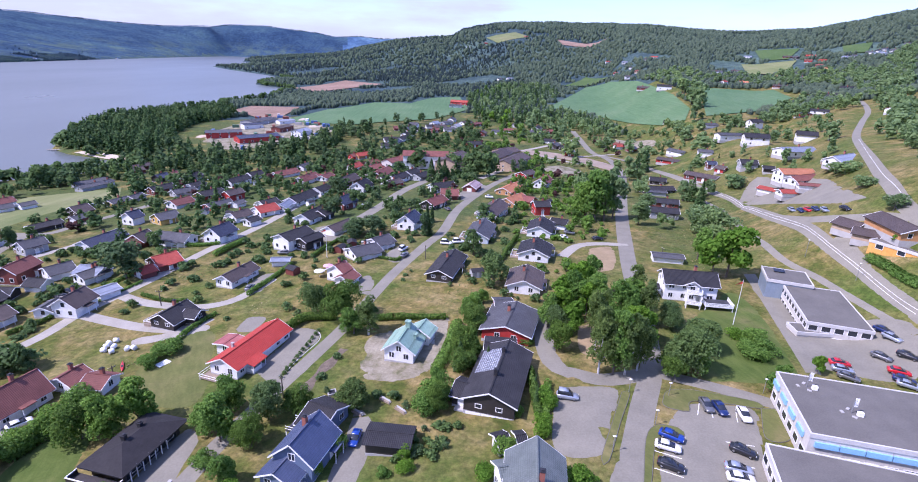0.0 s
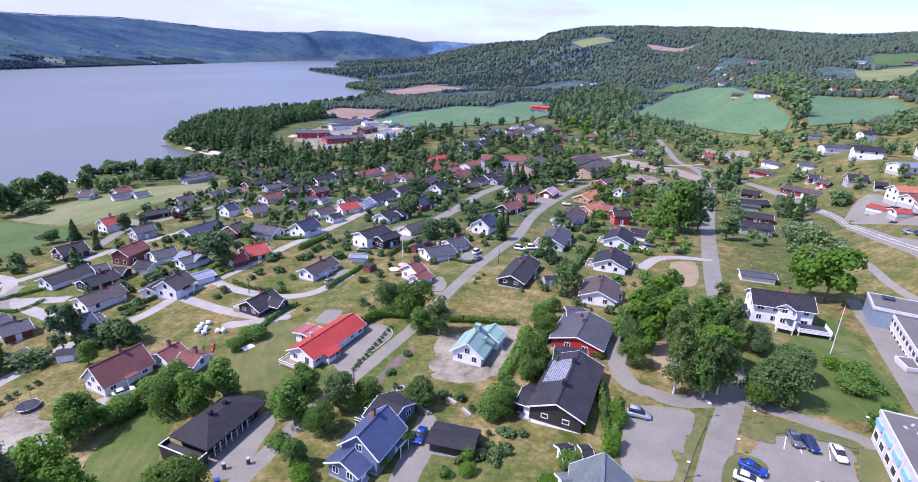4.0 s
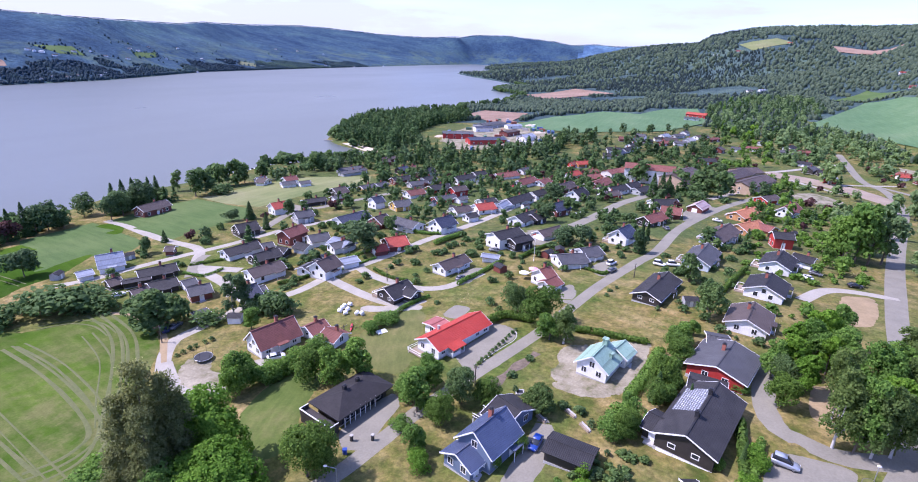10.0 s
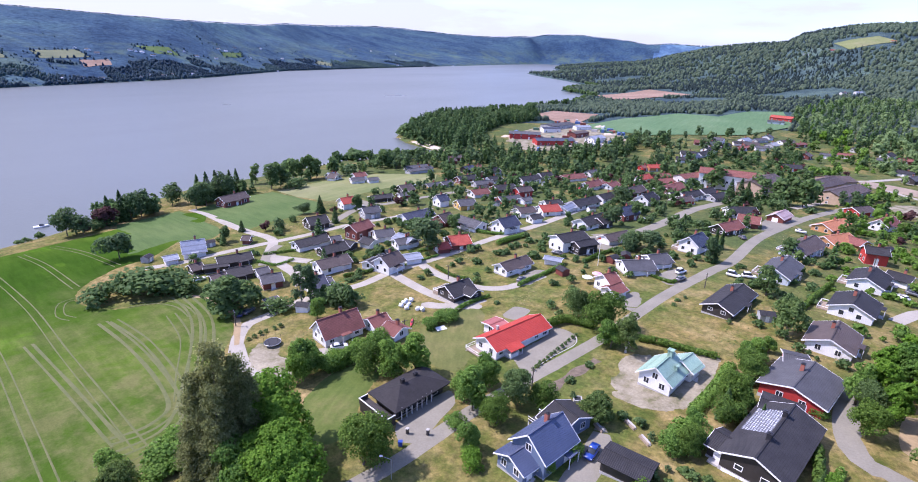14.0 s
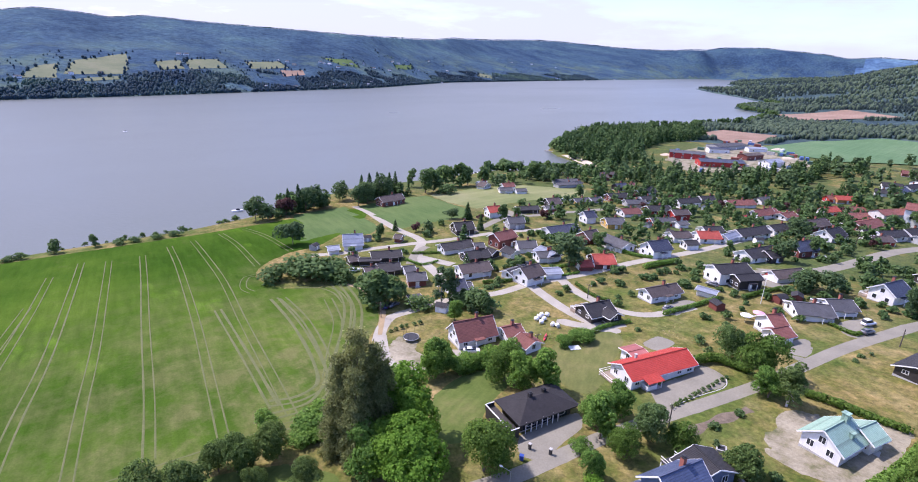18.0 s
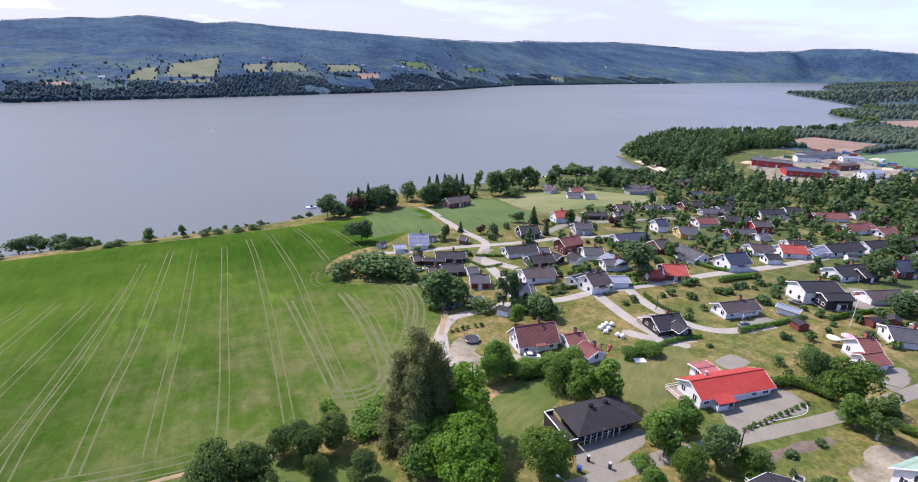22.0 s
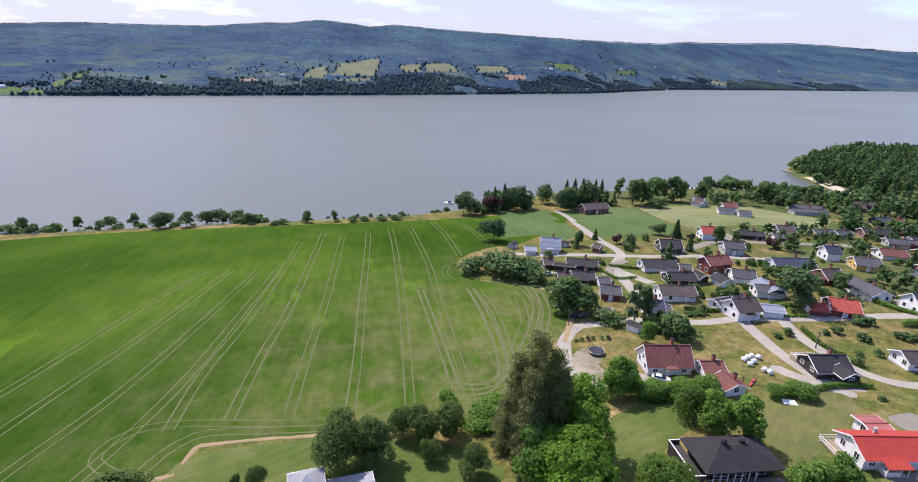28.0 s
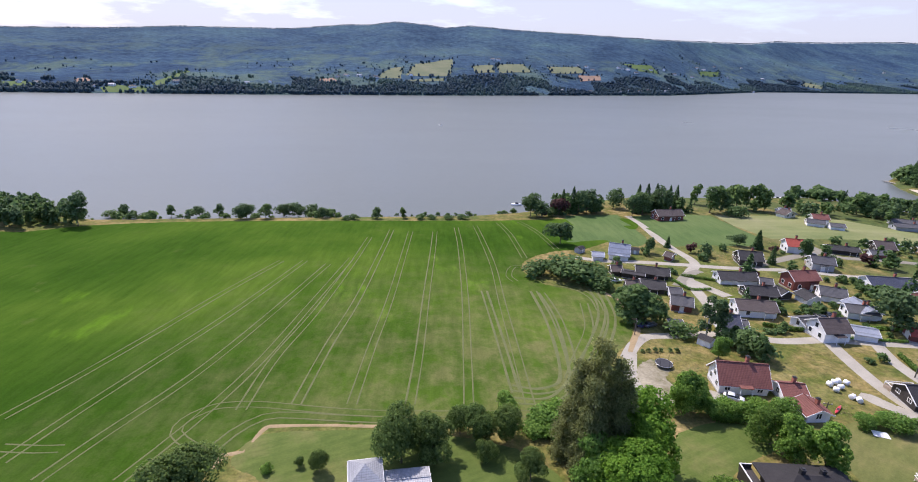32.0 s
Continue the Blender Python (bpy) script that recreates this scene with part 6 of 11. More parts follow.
yard([(-20.0, 92.0), (-19.0, 101.3), (-15.4, 104.5), (-7.4, 110.0), (-2.3, 111.1), (-1.2, 101.4), (-2.4, 94.2), (-6.7, 85.9), (-12.6, 84.8), (-17.3, 86.5)], MAT_DIRT, "bare gravel yard round a house with a teal roof", 2.5)
yard([(18.3, 81.1), (24.4, 82.4), (30.4, 81.3), (26.7, 72.6), (23.1, 64.2), (15.9, 65.9)], MAT_ASPHALT, "grey asphalt parking place", 2.5)
yard([(29.5, 58.3), (33.1, 67.3), (36.9, 73.9), (42.2, 78.2), (52.5, 77.2), (50.8, 71.0), (48.1, 64.3), (44.4, 57.4)], MAT_ASPHALT, "grey asphalt car park with painted bays", 2.5)
yard([(74.5, 101.1), (85.5, 110.2), (97.8, 109.5), (100.4, 102.2), (89.7, 87.4), (77.0, 89.8), (73.7, 92.8)], MAT_ASPHALT, "grey asphalt car park beside offices", 2.5)
yard([(85.4, 138.8), (87.2, 130.2), (81.2, 109.9), (78.2, 98.9), (74.3, 98.6), (77.6, 115.7), (81.4, 132.6)], MAT_ASPHALT, "asphalt lane beside offices", 2.5)
yard([(128.0, 234.7), (141.6, 253.7), (150.8, 255.0), (146.9, 212.8), (135.7, 183.3), (126.8, 159.7), (123.5, 164.8), (127.5, 204.3)], MAT_ASPHALT, "asphalt yard round a white and red roadside building", 4.1)
yard([(104.7, 143.4), (112.2, 146.4), (109.6, 132.5), (106.6, 125.4), (106.0, 133.2)], MAT_ASPHALT, "asphalt forecourt of an orange shop", 3.3)
yard([(-72.9, 75.9), (-75.3, 71.9), (-75.2, 69.2), (-80.4, 69.9), (-78.7, 73.6)], MAT_GRAVEL, "gravel yard beside a white house", 2.5)
yard([(-88.0, 57.7), (-94.2, 65.3), (-92.7, 69.0), (-84.8, 67.2), (-76.2, 61.2), (-80.8, 57.7)], MAT_DIRT, "bare gravel yard beside a field lane", 2.5)
yard([(-17.2, 75.9), (-15.6, 76.7), (-12.8, 71.8), (-12.7, 66.1), (-13.5, 60.3), (-14.8, 52.0), (-19.0, 51.6), (-18.3, 60.6), (-17.4, 68.7)], MAT_ASPHALT, "asphalt driveway beside a blue-roofed house", 2.5)
yard([(-66.6, 106.2), (-72.5, 104.4), (-73.6, 101.6), (-70.6, 100.8), (-66.1, 102.5), (-57.9, 106.5), (-59.1, 109.9)], MAT_GRAVEL, "gravel turning place beside a black house", 2.5)
yard([(-58.4, 128.3), (-57.3, 138.5), (-53.3, 140.5), (-52.4, 133.8), (-53.5, 125.8)], MAT_ASPHALT, "asphalt yard beside a white house", 2.7)
yard([(-28.2, 133.7), (-25.2, 137.5), (-22.6, 129.9), (-24.6, 122.9)], MAT_ASPHALT, "asphalt yard beside a gabled house", 2.5)
yard([(-23.8, 153.7), (-19.4, 161.8), (-15.8, 155.0), (-18.9, 145.5)], MAT_ASPHALT, "asphalt yard with parked vans", 2.9)
yard([(4.9, 273.1), (14.4, 273.1), (5.5, 242.0), (0.0, 225.5), (-0.9, 249.6)], MAT_ASPHALT, "asphalt yard before a garage", 4.5)
yard([(-225.0, 455.0), (-226.0, 500.0), (-222.0, 560.0), (-214.0, 600.0), (-180.0, 572.0), (-150.0, 535.0), (-126.0, 505.0), (-121.0, 470.0), (-143.0, 424.0), (-176.0, 396.0), (-205.0, 425.0)], MAT_DIRT, "pale gravel works yard on the point", 9.1)
yard([(50.6, 421.0), (72.8, 411.6), (96.4, 388.4), (107.8, 358.1), (102.4, 337.5), (93.0, 356.0), (76.0, 385.0), (48.2, 402.2)], MAT_TRACK, "bare brown earth of a road under repair", 5.0)
yard([(52.0, 345.0), (66.0, 356.0), (78.0, 338.0), (70.0, 320.0), (56.0, 326.0)], MAT_DIRT, "gravel yard with parked cars between gardens", 5.0)
yard([(-51.1, 169.8), (-49.8, 179.4), (-42.0, 182.1), (-42.9, 170.3)], MAT_ASPHALT, "asphalt yard beside a garage", 3.5)
yard([(65.1, 121.4), (74.4, 129.9), (74.6, 115.5), (70.4, 98.3), (65.7, 86.1), (52.8, 85.2), (47.1, 86.2), (52.9, 97.0), (50.0, 107.3), (55.7, 111.4)], MAT_LAWN, "mown green lawn round a white villa", 2.5)
yard([(-68.0, 56.5), (-69.6, 66.9), (-64.9, 73.8), (-60.5, 71.5), (-58.1, 63.6), (-53.2, 53.7), (-55.1, 48.6), (-60.0, 49.3)], MAT_LAWN, "mown green lawn beside a low black house", 2.5)
yard([(140.1, 488.1), (161.3, 456.6), (155.3, 429.3), (136.5, 455.4)], MAT_DIRT, "pale gravel yard before a red house", 9.1)
yard([(43.4, 164.7), (51.5, 165.7), (46.8, 145.1), (39.4, 143.3)], MAT_VERGE, "dry grass beside a lane", 3.0)
yard([(27.4, 105.5), (32.5, 107.3), (30.9, 95.4), (25.7, 93.8)], MAT_VERGE, "dry grass under garden trees", 2.5)
yard([(25.4, 116.7), (34.7, 134.1), (33.8, 122.3), (26.0, 105.7)], MAT_VERGE, "dry grass under garden trees", 2.5)
yard([(-290.2, 387.8), (-276.3, 386.6), (-237.7, 370.5), (-241.8, 367.7), (-270.7, 378.8)], MAT_SAND, "pale sandy beach on the point", 8.8)

tagged(new("bed", strip("bed", [(-28.3, 81.6), (-27.4, 85.6), (-26.6, 88.4), (-25.1, 92.7), (-23.6, 97.2)], 2.2, MAT_BED, 1.0, 0.05, 7, 0.7)), "dug brown soil bed beside a lane", "bed", kind="structure")
yard([(-73.0, -21.5), (-78.6, -18.6), (-80.6, -15.2), (-79.6, -6.9), (-77.9, 3.6), (-74.4, 15.1), (-71.0, 23.0), (-65.7, 28.7), (-57.8, 29.5), (-55.0, 4.0)], MAT_LAWN, "mown green garden lawn below a big field", 3.0)
yard([(-62.6, 84.9), (-65.0, 92.9), (-61.6, 104.7), (-55.6, 105.9), (-50.4, 93.8), (-47.4, 86.0), (-47.4, 79.0), (-54.3, 79.1)], MAT_MEADOW, "dry yellow-green lawn between two houses", 2.0)
# wheel ruts in the big field, in pairs
big_field = next(o for o in scene.objects if o.name == "field")
rng = np.random.default_rng(11)


def rut_pair(pts, gap=1.9, width=0.34):
    c = spline(pts, 6.0)
    d = np.gradient(c, axis=0)
    d /= np.hypot(d[:, 0], d[:, 1])[:, None]
    n = np.stack([-d[:, 1], d[:, 0]], 1)
    for k in (-0.5, 0.5):
        part("wheel_rut", strip("wheel_rut", c + n * gap * k, width * (0.8 + 0.35 * rng.random()), MAT_RUT, 3.0, 0.105, 3, 0.3), big_field)



rut_pair([(-82.9, 21.2), (-104.1, 25.6), (-141.0, 33.1), (-191.1, 42.1), (-221.1, 46.5)])
rut_pair([(-80.8, 33.1), (-102.3, 37.0), (-130.4, 42.0), (-167.6, 49.0), (-207.8, 54.2), (-223.3, 55.8)])
rut_pair([(-84.8, 9.9), (-105.9, 14.5), (-142.7, 21.6), (-184.6, 30.0), (-215.0, 35.8)])
rut_pair([(-86.7, -1.2), (-110.6, 3.8), (-139.6, 10.3), (-186.0, 19.4), (-216.2, 25.2)])
rut_pair([(-88.5, -11.7), (-112.3, -6.4), (-141.0, 1.0), (-187.1, 10.7), (-220.2, 17.3)])
rut_pair([(-88.2, -21.7), (-108.4, -17.9), (-134.0, -10.2), (-174.3, -0.3), (-208.7, 7.2)])
rut_pair([(-71.6, -36.4), (-85.8, -29.3), (-106.2, -21.3), (-138.5, -12.1), (-181.2, -0.3)])
rut_pair([(-73.8, -48.5), (-84.8, -43.2), (-103.2, -33.7), (-130.2, -23.5), (-175.4, -8.4)])
rut_pair([(-79.5, -56.2), (-91.5, -51.5), (-109.9, -43.7), (-137.4, -32.0), (-179.9, -16.6)])
rut_pair([(-92.6, -63.3), (-104.8, -57.4), (-125.4, -48.6), (-151.5, -38.0), (-180.9, -24.7)])
rut_pair([(-139.5, 54.6), (-122.5, 52.3), (-107.1, 49.2), (-94.6, 45.8), (-87.7, 42.9), (-85.5, 39.5), (-85.3, 35.5), (-87.4, 31.3)], 1.9, 0.7)
rut_pair([(-138.7, 73.6), (-126.9, 70.7), (-116.1, 65.7), (-103.8, 57.4), (-92.1, 48.4), (-84.4, 41.8), (-81.5, 37.0), (-82.4, 31.6), (-84.0, 27.0)], 1.9, 0.7)
rut_pair([(-135.5, 75.1), (-120.7, 70.8), (-110.1, 65.3), (-96.5, 55.5), (-84.3, 46.0), (-79.5, 40.0), (-79.2, 34.6)], 1.9, 0.7)
rut_pair([(-142.1, 39.4), (-111.7, 35.4), (-90.7, 32.4), (-85.4, 31.7)], 1.7, 0.6)
rut_pair([(-138.1, 56.7), (-120.8, 54.8), (-102.4, 50.4), (-89.4, 46.0), (-83.5, 42.5)], 1.7, 0.55)
rut_pair([(-144.0, 63.4), (-139.2, 68.8), (-130.7, 70.4), (-122.1, 68.3)], 1.9, 0.5)
rut_pair([(-128.0, 66.0), (-112.0, 60.2), (-98.0, 50.8), (-88.4, 44.6)], 2.2, 0.4)
rut_pair([(-148.8, 51.8), (-154.6, 51.2), (-163.4, 55.4), (-162.7, 60.6)])
rut_pair([(-172.7, 62.8), (-205.8, 67.3), (-227.2, 68.1)])
rut_pair([(-181.5, 79.2), (-208.8, 80.5), (-228.0, 78.5)])
rut_pair([(-73.4, -21.8), (-82.8, -31.4), (-89.3, -28.2), (-89.9, -19.9), (-83.0, 3.1), (-77.0, 38.2)])
rut_pair([(-83.5, -58.4), (-82.1, -52.5), (-81.6, -48.5)])
rut_pair([(-75.4, -24.9), (-85.2, -17.1), (-81.0, 3.0), (-75.0, 37.4)])
tagged(new("verge", strip("verge", [(-72.1, -22.8), (-75.4, -22.1), (-75.6, -19.0), (-79.0, -17.7), (-81.8, -16.3), (-82.0, -14.2), (-80.5, -4.2), (-78.7, 4.5), (-78.1, 14.0), (-76.4, 25.0), (-74.2, 35.0)], 0.9, MAT_VERGE, 3.0, 0.06, 5, 0.4)), "straw-coloured grass verge along the field", "verge", kind="structure")
tagged(new("verge", strip("verge", [(-97.8, 64.0), (-109.4, 72.7), (-116.5, 75.4), (-130.6, 77.5), (-137.1, 74.0)], 1.6, MAT_VERGE, 3.0, 0.06, 5, 0.4)), "straw-coloured grass verge along the field", "verge", kind="structure")

# ---------------------------------------------------------------- trees
def leaf_mat(name, dark, light, through=0.58, stands=False):
    m, t, b = nodes_of(name)
    geo, info = t.nodes.new("ShaderNodeNewGeometry"), t.nodes.new("ShaderNodeObjectInfo")
    c = ramp(t, geo.outputs["Random Per Island"], [(0.0, dark), (1.0, light)])
    c = mix(t, 0.6, c, ramp(t, info.outputs["Random"], [(0.0, (0.75, 0.84, 0.8)), (0.5, (1, 1, 1)), (1.0, (1.22, 1.18, 0.95))]), "MULTIPLY")
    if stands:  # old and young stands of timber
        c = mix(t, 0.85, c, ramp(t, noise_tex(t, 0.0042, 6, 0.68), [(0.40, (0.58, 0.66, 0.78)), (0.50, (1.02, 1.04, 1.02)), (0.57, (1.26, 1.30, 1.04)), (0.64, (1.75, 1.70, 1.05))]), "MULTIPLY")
    t.links.new(c, b.inputs["Base Color"])
    b.inputs["Roughness"].default_value, b.inputs["Specular IOR Level"].default_value = 0.65, 0.12
    tr, mx, out = t.nodes.new("ShaderNodeBsdfTranslucent"), t.nodes.new("ShaderNodeMixShader"), t.nodes["Material Output"]
    t.links.new(c, tr.inputs["Color"])
    mx.inputs[0].default_value = through
    t.links.new(b.outputs[0], mx.inputs[1])
    t.links.new(tr.outputs[0], mx.inputs[2])
    t.links.new(mx.outputs[0], out.inputs["Surface"])
    return m


LEAF = {
    "green": leaf_mat("leaf_green", (0.088, 0.180, 0.034), (0.233, 0.393, 0.082)),
    "lime": leaf_mat("leaf_lime", (0.086, 0.190, 0.020), (0.219, 0.397, 0.052)),
    "olive": leaf_mat("leaf_olive", (0.078, 0.128, 0.036), (0.190, 0.278, 0.082)),
    "needle_brown": leaf_mat("needles_olive_brown", (0.142, 0.166, 0.062), (0.31, 0.335, 0.135), 0.6),
    "silver": leaf_mat("leaf_silver", (0.075, 0.132, 0.043), (0.180, 0.279, 0.099)),
    "dark": leaf_mat("leaf_dark", (0.065, 0.130, 0.025), (0.171, 0.283, 0.056)),
    "wood": leaf_mat("leaf_dark_woodland", (0.052, 0.096, 0.040), (0.142, 0.222, 0.088), 0.45),
    "garden": leaf_mat("leaf_garden_trees", (0.062, 0.116, 0.040), (0.165, 0.260, 0.088), 0.5),
    # lightened leaf colour that stands in for haze over the eastern slope
    "pale": leaf_mat("leaf_hazy_slope_woods", (0.138, 0.224, 0.088), (0.285, 0.402, 0.168)),
    "copper": leaf_mat("leaf_copper", (0.060, 0.033, 0.038), (0.149, 0.079, 0.079)),
    "spruce": leaf_mat("needles_spruce", (0.035, 0.078, 0.026), (0.098, 0.177, 0.057), 0.25),
}
# far tree colours include painted distance haze, bluest across the lake
MAT_FOREST = leaf_mat("hazed_far_woods", (0.043, 0.070, 0.070), (0.076, 0.112, 0.102), 0.6)
MAT_HAZESPRUCE = leaf_mat("hazed_spruce_woods", (0.062, 0.108, 0.142), (0.096, 0.148, 0.172), 0.62, True)
MAT_BROADWOOD = leaf_mat("hazed_broadleaf_woods", (0.104, 0.156, 0.108), (0.182, 0.246, 0.156), 0.6)
MAT_DRYGRASS = leaf_mat("dry_grass", (0.16, 0.135, 0.065), (0.30, 0.25, 0.135), 0.3)
MAT_GREENGRASS = leaf_mat("green_grass", (0.085, 0.125, 0.036), (0.16, 0.205, 0.065), 0.5)
MAT_BARK = simple("bark", (0.09, 0.07, 0.055), (0.17, 0.14, 0.11), 0.9, 2.0, 14.0, bumpy=0.5, dist=0.05)
MAT_BIRCH = simple("birch_bark", (0.34, 0.33, 0.31), (0.62, 0.60, 0.57), 0.8, 3.0, 10.0)


def quads_mesh(name, C, U, V, material):
    """Leaf sprays: a bent four-cornered leaf patch at each centre."""
    n = len(C)
    W = np.cross(U, V)
    W /= np.maximum(1e-9, np.linalg.norm(W, axis=1))[:, None]
    s = np.linalg.norm(U, axis=1)[:, None]
    P = np.stack([C - U - 0.35 * s * W, C - V * 0.8 + 0.15 * s * W, C + U - 0.35 * s * W, C + V * 0.8 + 0.15 * s * W], 1)
    me = bpy.data.meshes.new(name)
    me.vertices.add(4 * n)
    me.vertices.foreach_set("co", P.reshape(-1).astype(np.float32))
    b = np.arange(n) * 4
    tri = np.stack([b, b + 1, b + 3, b + 1, b + 2, b + 3], 1).reshape(-1)
    me.loops.add(6 * n)
    me.loops.foreach_set("vertex_index", tri.astype(np.int32))
    me.polygons.add(2 * n)
    me.polygons.foreach_set("loop_start", np.arange(0, 6 * n, 3, dtype=np.int32))
    me.materials.append(material)
    me.update(calc_edges=True)
    return me


def limbs_mesh(name, segs, material, sides=6):
    V, Fc = [], []
    for a, b, ra, rb in segs:
        a, b = np.array(a, float), np.array(b, float)
        d = (b - a) / max(1e-6, np.linalg.norm(b - a))
        p = np.cross(d, [0.3, 0.9, 0.2])
        p /= np.linalg.norm(p)
        q = np.cross(d, p)
        base = len(V)
        for c, r in ((a, ra), (b, rb)):
            for k in range(sides):
                g = 2 * math.pi * k / sides
                V.append(c + r * (math.cos(g) * p + math.sin(g) * q))
        Fc += [(base + k, base + (k + 1) % sides, base + sides + (k + 1) % sides, base + sides + k) for k in range(sides)]
    return mesh_of(name, V, Fc, material, True)


def broadleaf(seed, n, size, spread=0.62, low=0.2, lobes=9, tall=1.0):
    """Trunk and crown of a leafy tree one metre high, to be scaled."""
    rng = np.random.default_rng(seed)
    L = []
    for k in range(lobes):
        g, h = rng.uniform(0, 2 * math.pi), low + (1 - low) * (0.15 + 0.7 * (k + 0.5) / lobes)
        out = spread * 0.5 * (1.0 - abs(2 * (h - low) / (1 - low) - 0.9) ** 2 * 0.55) * rng.uniform(0.35, 0.75)
        L.append((out * math.cos(g), out * math.sin(g), h, rng.uniform(0.13, 0.23) * (spread / 0.62)))
    L.append((0, 0, low + (1 - low) * 0.55, 0.25 * spread / 0.62))
    L = np.array(L)
    L[:, 3] *= rng.uniform(0.62, 1.18, len(L))
    w = L[:, 3] ** 2
    want, n = n, int(n * 1.5)
    idx = rng.choice(len(L), n, p=w / w.sum())
    d = rng.normal(size=(n, 3))
    d /= np.linalg.norm(d, axis=1)[:, None]
    d[:, 2] = np.where(d[:, 2] < -0.5, -d[:, 2], d[:, 2])
    rad = L[idx, 3] * rng.uniform(0.72, 1.1, n) * np.where(rng.random(n) < 0.15, 0.6, 1.0)
    C = L[idx, :3] + d * rad[:, None] * np.array([1, 1, 0.85 * tall])
    C[:, 2] = np.clip(C[:, 2], low * 0.75, None)
    f1, f2, f3 = rng.uniform(0, 6.28, 3)
    thick = np.sin(17 * C[:, 0] + f1) * np.sin(15 * C[:, 1] + f2) * np.sin(16 * C[:, 2] + f3) + 0.6 * np.sin(37 * C[:, 0] + 29 * C[:, 2] + f2) * np.sin(33 * C[:, 1] + f1) + rng.normal(size=n) * 0.12
    take = np.argsort(-thick)[:want]
    n, C, d = want, C[take], d[take]
    C[:, 2] /= C[:, 2].max()
    nrm = d + rng.normal(size=(n, 3)) * 0.55 + np.array([0, 0, 0.25])
    nrm /= np.linalg.norm(nrm, axis=1)[:, None]
    U = np.cross(nrm, rng.normal(size=(n, 3)))
    U /= np.linalg.norm(U, axis=1)[:, None]
    V = np.cross(nrm, U)
    k = size * rng.uniform(0.6, 1.35, n)[:, None]
    segs = [((0, 0, -0.06), (0.01, 0, low + 0.18), 0.022, 0.014), ((0.01, 0, low + 0.18), (0, 0.01, 0.78), 0.014, 0.005)]
    for q in L[:7]:
        segs.append(((0.005, 0, low + 0.05 + 0.3 * rng.random()), tuple(q[:3]), 0.011, 0.004))
    return C, U * k, V * k, segs


def spruce(seed, n, size, width=0.2, lumpy=0.0):
    rng = np.random.default_rng(seed)
    h = rng.uniform(0, 1, n) ** 1.35
    tier = 0.72 + 0.28 * np.abs(((h * 11) % 1.0) - 0.15)
    g = rng.uniform(0, 2 * math.pi, n)
    r = width * (1 - h) ** 0.85 * tier * rng.uniform(0.55, 1.1, n) * (1 + lumpy * np.sin(3 * g + 9 * h) + lumpy * 0.6 * np.sin(17 * h + g)) + 0.006
    C = np.stack([r * np.cos(g), r * np.sin(g), 0.07 + 0.93 * h - 0.12 * r / width * (1 - h) * 0.5], 1)
    out = np.stack([np.cos(g), np.sin(g), -0.35 + 0 * g], 1) + rng.normal(size=(n, 3)) * 0.25
    out /= np.linalg.norm(out, axis=1)[:, None]
    side = np.cross(out, np.array([0, 0, 1.0]) + rng.normal(size=(n, 3)) * 0.4)
    side /= np.linalg.norm(side, axis=1)[:, None]
    k = size * rng.uniform(0.7, 1.3, n)[:, None] * (0.55 + 0.45 * (1 - h))[:, None]
    segs = [((0, 0, -0.05), (0, 0, 0.95), 0.016, 0.003)]
    return C, out * k, side * k * 0.7, segs


def ragged(seed, n, size, width=0.24, boughs=95):
    """An old conifer one metre high: uneven boughs that droop, with gaps between them."""
    rng = np.random.default_rng(seed)
    h = 0.06 + 0.92 * rng.uniform(0, 1, boughs) ** 0.9
    g = rng.uniform(0, 2 * math.pi, boughs)
    reach = width * np.clip(1.04 - h, 0.03, 1.0) ** 0.52 * rng.uniform(0.55, 1.12, boughs)
    i = rng.choice(boughs, n, p=reach / reach.sum())
    k = rng.uniform(0.15, 1.0, n) ** 0.7
    d = np.stack([np.cos(g), np.sin(g)], 1)[i]
    spread = rng.normal(size=(n, 3)) * (0.016 + 0.035 * (1 - k))[:, None] * np.array([1, 1, 0.8])
    C = np.column_stack([d * (reach[i] * k)[:, None], h[i] + 0.05 * k - 0.13 * k * k * (1.1 - h[i])]) + spread
    C[:, 2] = np.clip(C[:, 2], 0.02, 1.0)
    out = np.column_stack([d, -0.5 * np.ones(n)]) + rng.normal(size=(n, 3)) * 0.5
    out /= np.linalg.norm(out, axis=1)[:, None]
    side = np.cross(out, np.array([0, 0, 1.0]) + rng.normal(size=(n, 3)) * 0.7)
    side /= np.linalg.norm(side, axis=1)[:, None]
    q = size * rng.uniform(0.6, 1.35, n)[:, None]
    segs = [((0, 0, -0.04), (0, 0, 0.95), 0.014, 0.003)] + [((0, 0, h[j] - 0.02), (math.cos(g[j]) * reach[j] * 0.8, math.sin(g[j]) * reach[j] * 0.8, h[j] - 0.03), 0.004, 0.0015) for j in range(0, boughs, 3)]
    return C, out * q, side * q * 0.7, segs


